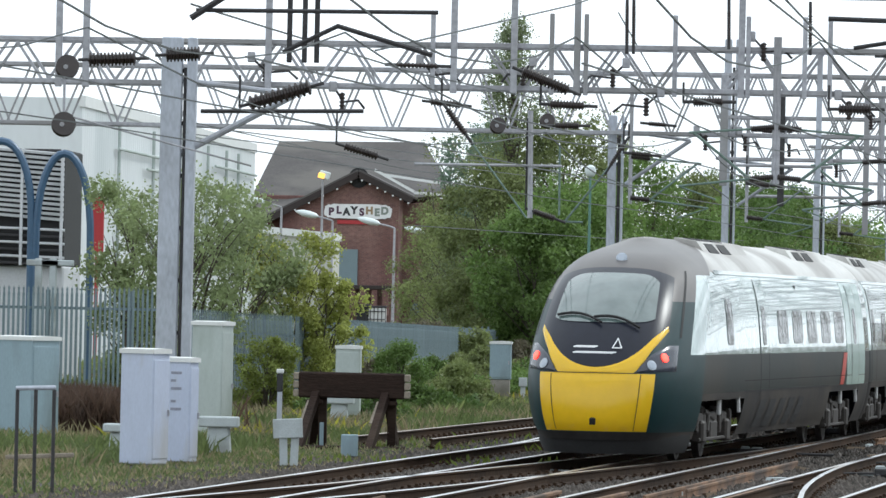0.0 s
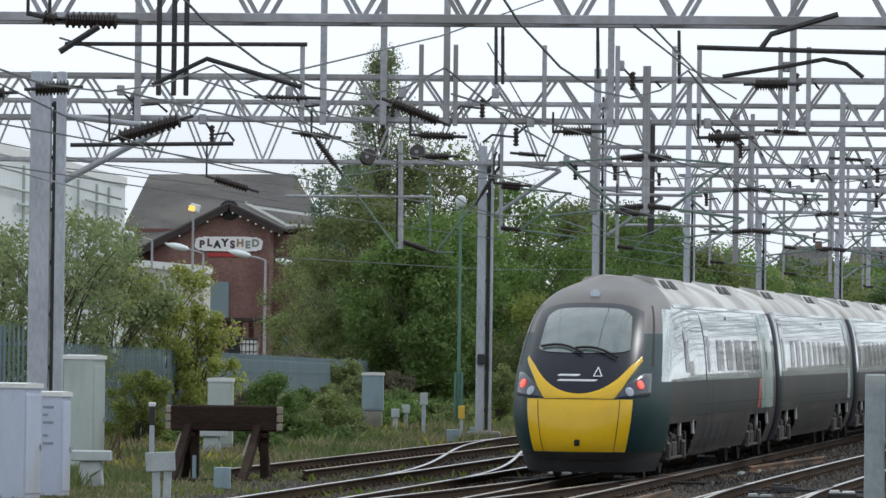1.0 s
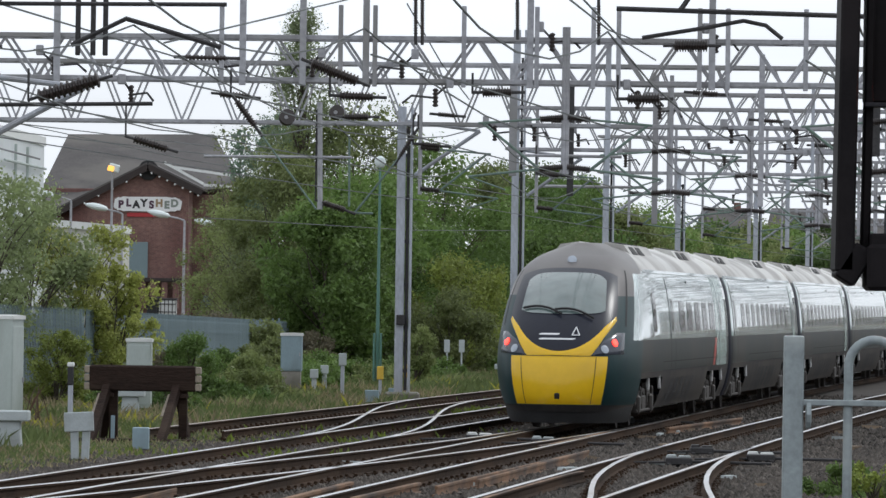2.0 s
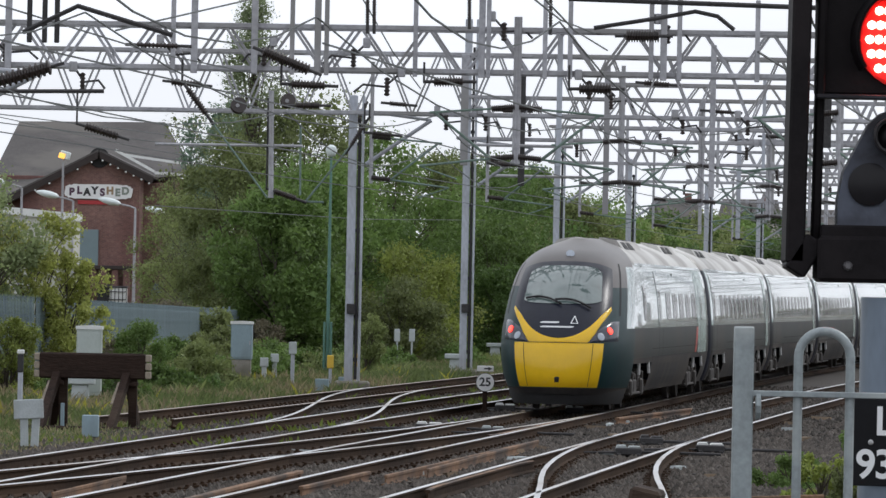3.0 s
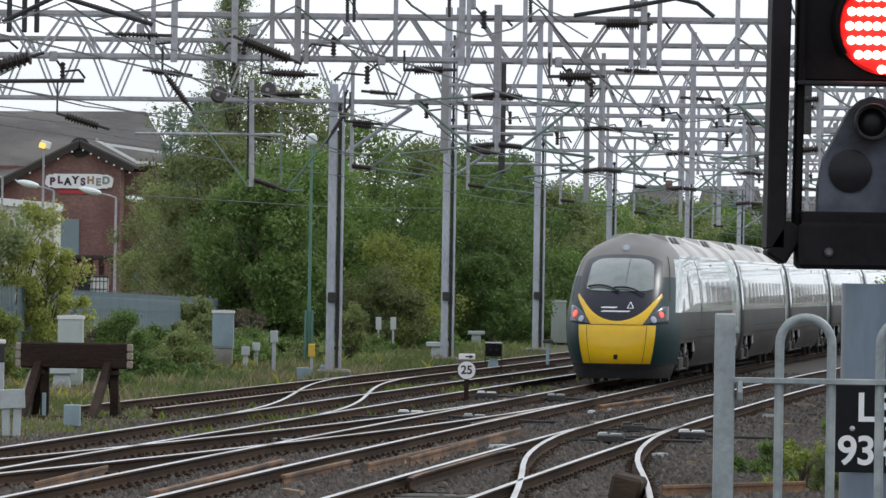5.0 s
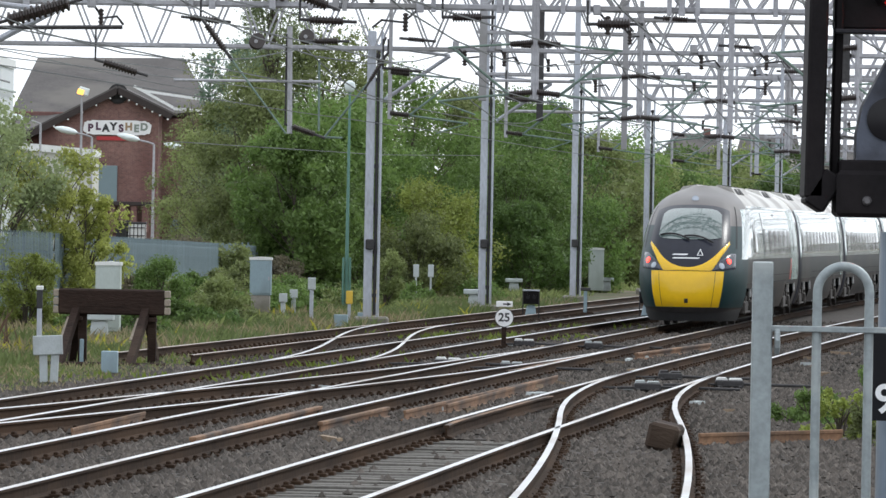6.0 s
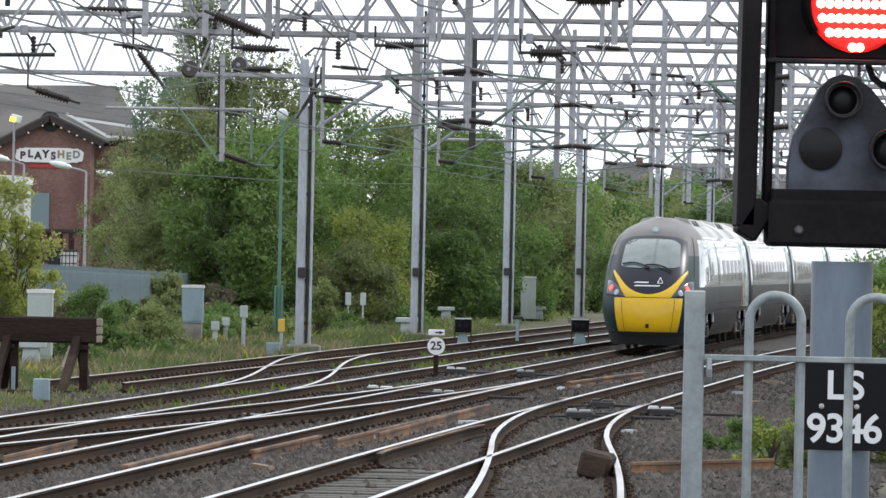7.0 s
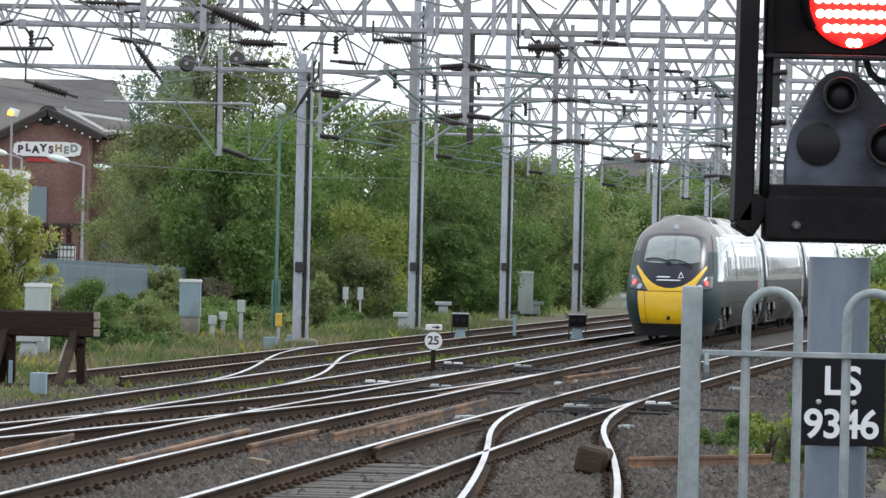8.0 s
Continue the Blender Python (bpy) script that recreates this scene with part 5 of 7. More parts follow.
for base, h in (((-6.13, 166.46, -0.10), 0.62), ((-6.09, 173.20, -0.10), 0.66)):
    marker_post(base, h, 0.13, PALE_CONCRETE, "short pale concrete post", PALE_CONCRETE, 0.24, 0.22)
marker_post((-5.21, 161.48, -0.10), 1.10, 0.10, GALV, "grey post with a small round sign back", PALE_CONCRETE, 0.32, 0.2)
for base in ((-4.21, 160.80, -0.10), (-3.63, 165.60, -0.10)):
    marker_post(base, 0.78, 0.08, GALV, "grey post with a yellow marker head", YELLOW_PLASTIC, 0.34, 0.17)
for base in ((-3.20, 206.29, -0.10), (-2.72, 207.07, -0.10)):
    marker_post(base, 1.22, 0.06, PALE_CONCRETE, "slim white post with a blank plate", PALE_CONCRETE, 0.42, 0.19)
for base in ((-4.25, 154.64, -0.15), (-3.77, 158.90, -0.15)):
    marker_post(base, 0.30, 0.34, CAB_BLUE, "low grey connection box", name="connection_box")
marker_post((2.19, 185.71, -0.10), 0.75, 0.10, CAB_BLUE, "grey post with a dark top", DARK_STEEL, 0.10, 0.30)
marker_post((-6.67, 103.28, -0.15), 0.36, 0.27, CAB_BLUE, "small grey-blue box on the ballast", name="connection_box")
marker_post((-7.62, 110.22, -0.15), 0.42, 0.07, CAB_BLUE, "short blue-grey steel stake")
marker_post((-8.74, 114.95, -0.15), 1.22, 0.09, GALV, "grey post with a black and white head", SIGN_INK, 0.34, 0.11)
t = thing("post_cap", (-8.74, 114.95, -0.15), "bleached cap on a small post", "post cap")
bm = bmesh.new()
box(bm, (0.13, 0.13, 0.08), (0, 0, 1.26), bevel=0.015)
part("cap", bm, CAB_TOP, t)

t = thing("notice_board", (-7.18, 96.31, -0.15), "low weathered board on two pale legs", "notice board")
for s in (-1, 1):
    bm = bmesh.new()
    box(bm, (0.12, 0.10, 0.72), (s * 0.09 + 0.02, 0, 0.36), turn=(0, 2 * s, 0), bevel=0.01)
    part("leg", bm, PALE_CONCRETE, t)
bm = bmesh.new()
box(bm, (0.46, 0.06, 0.30), (0, -0.06, 0.58), turn=(0, -3, 0), bevel=0.01)
part("board", bm, PALE_CONCRETE, t)

t = thing("low_tube_frame", (-9.29, 80.41, -0.15), "low rusty tubular frame in the grass", "tube frame")
for x in (-0.24, 0.0, 0.24):
    bm = bmesh.new()
    rod(bm, (x, 0, -0.1), (x, 0, 1.33), 0.025, 8)
    part("upright", bm, DARK_STEEL, t)
bm = bmesh.new()
rod(bm, (-0.26, 0, 1.34), (0.26, 0, 1.36), 0.03, 8)
part("crossbar", bm, GALV, t)
bm = bmesh.new()
box(bm, (0.9, 0.08, 0.06), (0.0, 0.6, 0.45), turn=(0, -3, 0), bevel=0.01)
part("plank", bm, END_GRAIN, t)


def speed_sign(base):
    t = thing("speed_sign", base, "round white speed sign reading 25 with arrow plate", "speed sign")
    r = 0.20
    bm = bmesh.new()
    box(bm, (0.10, 0.08, 0.70), (0, 0, 0.30), bevel=0.01)
    part("post", bm, TARRED, t)
    bm = bmesh.new()
    lathe(bm, ((r, 0), (r, 0.02), (r - 0.02, 0.025)), 32, pose(0, -0.05, 0.62, 90, 0, 0))
    disc = part("rim", bm, SIGN_INK, t, "dark thin rim")
    bm = bmesh.new()
    lathe(bm, ((r * 0.94, 0), (r * 0.94, 0.012)), 32, pose(0, -0.068, 0.62, 90, 0, 0))
    part("disc", bm, SIGN_WHITE, disc)
    lettering("25", r * 1.25, SIGN_INK, pose(0, -0.083, 0.62, 90, 0, 0), "number", disc, 1.0, 0.001, bold=0.006)
    bm = bmesh.new()
    box(bm, (r * 1.75, 0.03, r * 0.62), (0, -0.04, 0.62 + r * 1.45), bevel=0.01)
    plate_ob = part("arrow_plate", bm, SIGN_WHITE, t, "white plate with a black arrow")
    bm = bmesh.new()
    box(bm, (r * 0.5, 0.006, r * 0.14), (r * 0.1, -0.058, 0.62 + r * 1.45))
    outline(bm, [(r * 0.3, 0.62 + r * 1.25), (r * 0.3, 0.62 + r * 1.65), (r * 0.75, 0.62 + r * 1.45)], 0.006, Matrix.Translation((0, -0.061, 0)))
    part("arrow", bm, SIGN_INK, plate_ob)


speed_sign((-0.16, 132.28, -0.15))


def ground_signal(base, w, h):
    t = thing("ground_signal", base, "low dark ground signal in a steel cage", "ground signal", "ground signals")
    bm = bmesh.new()
    box(bm, (w, w * 0.7, h * 0.45), (0, 0, h * 0.75), bevel=0.02)
    part("head", bm, SIGNAL_BLACK, t)
    bm = bmesh.new()
    box(bm, (w * 1.05, w * 0.8, 0.04), (0, 0, h), bevel=0.01)
    part("top_plate", bm, GALV, t)
    bm = bmesh.new()
    box(bm, (w * 0.8, w * 0.6, h * 0.5), (0, 0.03, h * 0.25), bevel=0.03, taper=0.6)
    part("base", bm, CAB_BLUE, t)
    for d in (-0.2, 0.2):
        bm = bmesh.new()
        lathe(bm, ((w * 0.13, 0), (w * 0.13, 0.03), (w * 0.10, 0.032)), 12, pose(d * w, -w * 0.355, h * 0.76, 90, 0, 0))
        part("lens", bm, LENS_DARK, t)
    for s in (-1, 1):
        bm = bmesh.new()
        rod(bm, (s * w * 0.5, -w * 0.3, 0), (s * w * 0.5, -w * 0.3, h), 0.02, 6)
        part("cage_bar", bm, DARK_STEEL, t)


ground_signal((0.53, 173.82, -0.15), 0.45, 0.80)
ground_signal((4.02, 183.84, -0.15), 0.50, 0.75)


def point_machine(base, turn, mat, label, w=0.75, h=0.26):
    t = thing("point_machine", pose(*base, 0, 0, turn), label, "point machine", "point machines")
    h *= 0.72
    bm = bmesh.new()
    box(bm, (w, 0.5, h * 0.7), (0, 0, h * 0.45), bevel=0.02)
    for d in (-1, 1):
        box(bm, (w * 0.16, 0.62, h * 0.25), (d * w * 0.36, 0, h * 0.16), bevel=0.01)
    part("case", bm, DARK_STEEL, t)
    for d, k, dz in ((-0.27, 0.40, 0.0), (0.22, 0.50, -0.08)):
        bm = bmesh.new()
        outline(bm, [(w * (d - k / 2), h * (0.80 + dz)), (w * (d - k / 2 + 0.05), h * (1.02 + dz)), (w * (d + k / 2 - 0.05), h * (1.02 + dz)), (w * (d + k / 2), h * (0.80 + dz))], 0.44, Matrix.Translation((0, -0.22, 0)))
        part("cover", bm, mat, t)
    bm = bmesh.new()
    box(bm, (w * 0.5, 0.3, 0.03), (-w * 0.85, 0.25, 0.03), turn=(0, 3, 14), bevel=0.006)
    part("foot_plate", bm, PALE_CONCRETE, t)
    bm = bmesh.new()
    rod(bm, (-w * 0.4, -0.12, h * 0.35), (-w * 0.4 - 0.9, -0.12, h * 0.25), 0.02, 6)
    part("detector_rod", bm, DARK_STEEL, t)
    bm = bmesh.new()
    rod(bm, (w * 0.4, 0.1, h * 0.4), (w * 0.4 + 1.3, 0.1, h * 0.3), 0.025, 6)
    part("drive_rod", bm, DARK_STEEL, t)


for base, mat, label, w in (((-1.14, 113.22, -0.17), CAB_TOP, "white-topped point machine between the tracks", 0.5), ((0.28, 133.85, -0.17), CAB_TOP, "white-topped point machine between the tracks", 0.45),
                            ((2.17, 98.46, -0.17), PALE_CONCRETE, "grey point machine beside the switch", 0.42), ((1.76, 132.45, -0.17), PALE_CONCRETE, "grey point machine beside the switch", 0.4),
                            ((0.02, 110.77, -0.17), PALE_CONCRETE, "grey point machine beside the switch", 0.42), ((3.57, 101.42, -0.17), CAB_TOP, "white-topped low detector box on the ballast", 0.46), ((2.72, 105.89, -0.17), DARK_STEEL, "dark rodding box between the rails", 0.4)):
    point_machine(base, 0, mat, label, w, 0.24)

bm = bmesh.new()
box(bm, (0.36, 0.9, 0.32), bevel=0.04)
solo("lineside_box", bm, TARRED, "dark low timber box beside the switch rail", "timber box", pose(*(1.81, 72.41, -0.02), 0, 12, -6))

def guard_rail(line, side, inset, y0, y1, label):
    """A short second rail beside a running rail, flared at both ends."""
    bm = bmesh.new()
    rail_mesh(bm, lambda y: line(y) + side * (0.7535 - inset - 0.06 * max(0.0, abs(2 * (y - y0) / (y1 - y0) - 1) - 0.8) / 0.2) - side * 0.7535, side, y0, y1, 1.0, -0.004)
    solo("guard_rail", bm, (RUST, RAIL_SIDE), label, "guard rail", group="guard rails at the crossing")


guard_rail(track_near, -1, 0.115, 74.5, 88.5, "dark guard rail inside the running rail")
guard_rail(track_main, 1, 0.115, 104.0, 118.0, "dark guard rail inside the running rail")

OFFCUTS = random.Random(5)
OFFCUT_WOOD = material("weathered_offcut", (0.21, 0.155, 0.105), 0.85, spread=0.35, scale=4, fine=25, bump=0.3, piece=0.5)
for k in range(34):
    # broken timber and packing left in the gaps between the tracks
    y = OFFCUTS.uniform(72, 150)
    a, b = OFFCUTS.choice(((track_loop, track_main), (track_main, track_near), (track_near, lambda v: track_near(v) + 3.2)))
    x = (a(y) + b(y)) / 2 + OFFCUTS.uniform(-0.55, 0.55)
    long, wide = OFFCUTS.uniform(0.18, 0.75), OFFCUTS.uniform(0.07, 0.16)
    bm = bmesh.new()
    outline(bm, [(-long / 2, 0), (long / 2 - 0.04, 0), (long / 2, 0.03), (long / 2 - 0.02, 0.06), (-long / 2 + 0.03, 0.065)], wide)
    solo("timber_offcut", bm, OFFCUT_WOOD if k % 3 else PALE_CONCRETE, "small weathered offcut lying on the ballast", "offcut", pose(x, y, -0.185, OFFCUTS.uniform(-6, 6), OFFCUTS.uniform(-5, 5), OFFCUTS.uniform(40, 125)), group="offcuts on the ballast")

# spare rails and timbers that lie along the tracks; brown cover strips imitate the lit rail foot
for a, b, w, mat, label in (((-1.38, 81.47, -0.10), (0.77, 102.76, -0.10), 0.07, RUST, "spare rusty rail lying on the ballast"), ((-0.86, 84.69, -0.10), (0.62, 101.10, -0.10), 0.07, RUST, "spare rusty rail lying on the ballast"),
                            ((2.47, 122.81, -0.10), (4.30, 134.98, -0.10), 0.16, RUST, "spare rusty rail lying on the ballast"), ((-3.59, 70.41, -0.12), (-2.56, 83.53, -0.12), 0.16, RUST, "brown cover strip imitating the lit rail foot"),
                            ((-2.34, 76.74, -0.12), (-1.65, 83.71, -0.12), 0.12, RUST, "brown cover strip imitating the lit rail foot"), ((2.27, 74.50, -0.10), (4.12, 76.99, -0.10), 0.06, RUST, "red-brown pipe lying on the ballast"),
                            ((-5.08, 72.09, -0.10), (-4.64, 78.99, -0.10), 0.05, RUST, "spare rusty rail lying on the ballast")):
    bm = bmesh.new()
    run = Vector(b) - Vector(a)
    flat = pose(0, 0, 0, 0, 0, math.degrees(math.atan2(run.y, run.x)))
    long, at = run.length, (Vector(a) + Vector(b)) / 2
    vs = box(bm, (long, w * 0.55, 0.05), (0, 0, 0.035), bevel=0.008) + box(bm, (long, w * 0.2, 0.09), (0, 0, -0.02)) + box(bm, (long, w * 1.5, 0.025), (0, 0, -0.07))
    bmesh.ops.transform(bm, matrix=Matrix.Translation(at) @ flat, verts=[v for v in bm.verts])
    solo("spare_rail" if "rail lying" in label else "cable_cover" if "cover" in label else "rusty_pipe", bm, mat, label, "spare rail" if "rail lying" in label else "cable cover" if "cover" in label else "pipe", group="lengths lying by the track")

# ---- fence, lamps and buildings beyond ----
PALISADE = material("blue_grey_palisade", (0.145, 0.195, 0.215), 0.6, 0.1, spread=0.15, scale=1.5, fine=20, bump=0.05, piece=0.25)
SLATE = material("slate_roof", (0.085, 0.078, 0.076), 0.8, spread=0.25, scale=0.6, fine=6, bump=0.3, dirt=(0.13, 0.12, 0.11), dirt_amount=0.35, stretch=(1, 1, 3))
TIMBER_DARK = material("dark_barge_board", (0.035, 0.026, 0.024), 0.8, spread=0.3, scale=2, fine=20, bump=0.1)
CLADDING = material("white_ribbed_cladding", (0.70, 0.73, 0.74), 0.5, spread=0.05, scale=0.5, fine=5, bump=0.0, dirt=(0.58, 0.62, 0.63), dirt_amount=0.3, stretch=(1, 1, 0.3))
CREAM = material("cream_render", (0.50, 0.50, 0.45), 0.8, spread=0.08, scale=0.6, fine=8, bump=0.05)
LOUVRE = material("grey_louvre", (0.60, 0.61, 0.63), 0.5, 0.2, spread=0.12, scale=2, fine=20, bump=0.0)
BLUE_TUBE = material("blue_painted_duct", (0.055, 0.11, 0.19), 0.4, spread=0.15, scale=2, fine=20, bump=0.0)
DOOR_GREY = material("blue_grey_shutter", (0.17, 0.23, 0.25), 0.6, spread=0.1, scale=2, fine=20, bump=0.0)
LAMP_HEAD = material("pale_lamp_head", (0.68, 0.74, 0.74), 0.35, spread=0.05, scale=5, fine=20, bump=0.0)
SODIUM = glow("lit_sodium_lamp", (1.0, 0.52, 0.10), 1.4)
RED_BANNER = material("red_banner", (0.38, 0.03, 0.035), 0.6, spread=0.1, scale=2, fine=20, bump=0.0)


def brick_material():
    m = material("red_brick_wall", (0.160, 0.088, 0.075), 0.9, spread=0.35, scale=0.5, fine=5, bump=0.2, dirt=(0.10, 0.045, 0.04), dirt_amount=0.4)
    n, l = m.node_tree.nodes, m.node_tree.links
    at = n.new("ShaderNodeTexCoord")
    mp = n.new("ShaderNodeMapping")
    mp.inputs["Rotation"].default_value = (radians(90), 0, 0)
    br = n.new("ShaderNodeTexBrick")
    br.inputs["Scale"].default_value = 1.0
    br.inputs["Brick Width"].default_value, br.inputs["Row Height"].default_value, br.inputs["Mortar Size"].default_value = 0.225, 0.075, 0.012
    br.inputs["Color1"].default_value, br.inputs["Color2"].default_value, br.inputs["Mortar"].default_value = (0.8, 0.8, 0.8, 1), (1.2, 1.15, 1.1, 1), (1.5, 1.7, 1.8, 1)
    mul = n.new("ShaderNodeMixRGB")
    mul.blend_type, mul.inputs["Fac"].default_value = "MULTIPLY", 1.0
    link = n["Principled BSDF"].inputs["Base Color"].links[0]
    src = link.from_socket
    l.new(at.outputs["Object"], mp.inputs["Vector"])
    l.new(mp.outputs["Vector"], br.inputs["Vector"])
    l.new(src, mul.inputs["Color1"])
    l.new(br.outputs["Color"], mul.inputs["Color2"])
    l.new(mul.outputs["Color"], n["Principled BSDF"].inputs["Base Color"])
    return m


BRICK = brick_material()


def pale_mesh(h):
    bm = bmesh.new()
    outline(bm, [(-0.035, 0), (0.035, 0), (0.035, h - 0.14), (0.022, h - 0.10), (0.030, h), (0.012, h - 0.05), (0.0, h + 0.03), (-0.012, h - 0.05), (-0.030, h), (-0.022, h - 0.10), (-0.035, h - 0.14)], 0.012)
    return mesh_of("pale", bm, PALISADE)


def palisade(a, b, za, zb, label):
    """A palisade fence from a to b whose tops stand at za and zb."""
    a, b = Vector((a[0], a[1], 0)), Vector((b[0], b[1], 0))
    d = b - a
    turn = math.degrees(math.atan2(d.y, d.x))
    g0 = min(ground_z(a.x, a.y), ground_z(b.x, b.y)) - 0.1
    h = (za + zb) / 2 - g0
    t = thing("palisade_fence", pose(a.x, a.y, g0, 0, 0, turn), label, "fence", "palisade fences")
    tilt = (zb - za) / d.length
    lift0 = -(zb - za) / 2
    me = pale_mesh(h)
    n = int(d.length / 0.155)
    for i in range(n):
        ob = new("pale", me)
        ob.parent = t
        ob.matrix_basis = Matrix.Translation((i * 0.155, 0, lift0 + tilt * i * 0.155 + random.uniform(-0.01, 0.01)))
    for z in (0.35, h - 0.45):
        bm = bmesh.new()
        bar(bm, (0, 0.045, z + lift0), (d.length, 0.045, z - lift0), 0.05, 0.06)
        part("rail", bm, PALISADE, t)
    for i in range(int(d.length / 2.75) + 1):
        bm = bmesh.new()
        box(bm, (0.10, 0.06, h - 0.1), (i * 2.75, 0.11, h / 2), bevel=0.005)
        part("post", bm, PALISADE, t)


F1A, F1B = (-17.08, 134.00, 2.61), (-13.35, 139.00, 2.61)
F2A, F2B, F2C = (-12.71, 139.00, 2.18), (-11.05, 150.00, 2.04), (-8.59, 225.00, 1.51)
palisade(F1A, F1B, F1A[2], F1B[2], "blue-grey steel palisade fence with pointed pales")
palisade(F2A, F2B, F2A[2], F2B[2], "blue-grey steel palisade fence with pointed pales")
palisade(F2B, F2C, F2B[2], F2C[2], "blue-grey palisade fence seen end-on among bushes")


def street_lamp(top, lean=-1, lit=False, mat=GALV_DARK):
    x, y, z = top
    g = ground_z(x, y)
    t = thing("street_lamp", (x, y, g), "tall grey street lamp with a pale head" if not lit else "grey lamp column with a lit amber floodlight", "street lamp", "street lamps")
    h = z - g
    bm = bmesh.new()
    rod(bm, (0, 0, 0), (0, 0, h), 0.09, 8, 0.055)
    part("column", bm, mat, t)
    if lit:
        bm = bmesh.new()
        box(bm, (0.55, 0.45, 0.42), (0.1, 0, h + 0.1), turn=(0, 15, 0), bevel=0.05)
        head_ob = part("floodlight", bm, LAMP_HEAD, t)
        bm = bmesh.new()
        box(bm, (0.34, 0.06, 0.28), (-0.06, -0.25, h + 0.06), turn=(0, 15, 0), bevel=0.02)
        part("lit_glass", bm, SODIUM, head_ob, "glowing amber glass")
    else:
        bm = bmesh.new()
        pipe(bm, [(0, 0, h), (lean * 0.35, 0, h + 0.12), (lean * 0.8, 0, h + 0.2)], 0.05)
        part("arm", bm, mat, t)
        bm = bmesh.new()
        lathe(bm, ((0.05, -0.62), (0.17, -0.5), (0.24, -0.15), (0.22, 0.2), (0.10, 0.5), (0.03, 0.58)), 12, Matrix.Translation((lean * 1.35, 0, h + 0.34)) @ pose(0, 0, 0, 0, 90 * lean + 12, 0) @ Matrix.Diagonal((0.75, 1, 1, 1)))
        part("head", bm, LAMP_HEAD, t, "pale cobra lamp head", smooth=True)


for p, lean in (((-24.30, 318.00, 7.28), -1), ((-21.66, 318.00, 6.65), -1), ((-18.47, 318.00, 6.34), -1), ((-16.73, 330.00, 6.07), -1)):
    street_lamp(p, lean)
street_lamp((-23.05, 330.00, 9.14), lit=True)

# green lamp standard by the bank
p = (-4.94, 185.00, 6.51)
t = thing("yard_lamp", (p[0], p[1], ground_z(p[0], p[1])), "slim green yard lamp standard with a globe head", "lamp standard")
bm = bmesh.new()
rod(bm, (0, 0, 0), (0, 0, p[2]), 0.06, 8, 0.035)
part("column", bm, GREEN_PAINT, t)
for dx in (-0.10, 0.10):
    bm = bmesh.new()
    box(bm, (0.07, 0.10, 1.5), (dx, -0.05, 0.85), bevel=0.02)
    part("switch_box", bm, GREEN_PAINT, t)
bm = bmesh.new()
lathe(bm, ((0.06, 0), (0.13, 0.05), (0.17, 0.18), (0.14, 0.30), (0.05, 0.36)), 14, Matrix.Translation((0, 0, p[2])))
part("globe", bm, LAMP_HEAD, t, "pale round lamp head", smooth=True)


def gable_prism(bm, w0, w1, z_eave, z_ridge, y0, y1, mi=0, ridge=None):
    ridge = (w0 + w1) / 2 if ridge is None else ridge
    pts = [(w0, z_eave), (w1, z_eave), (ridge, z_ridge)]
    outline(bm, pts, y1 - y0, Matrix.Translation((0, y0, 0)), mi)


def roof_slope(bm, p, q, y0, y1, thick):
    """One slope from eave p to ridge q, both (x, z)."""
    d = Vector((q[0] - p[0], 0, q[1] - p[1])).normalized()
    nrm = Vector((-d.z, 0, d.x)) if d.x > 0 else Vector((d.z, 0, -d.x))
    pts = [p, q, (q[0] + nrm.x * thick, q[1] + nrm.z * thick), (p[0] + nrm.x * thick, p[1] + nrm.z * thick)]
    outline(bm, pts, y1 - y0, Matrix.Translation((0, y0, 0)))


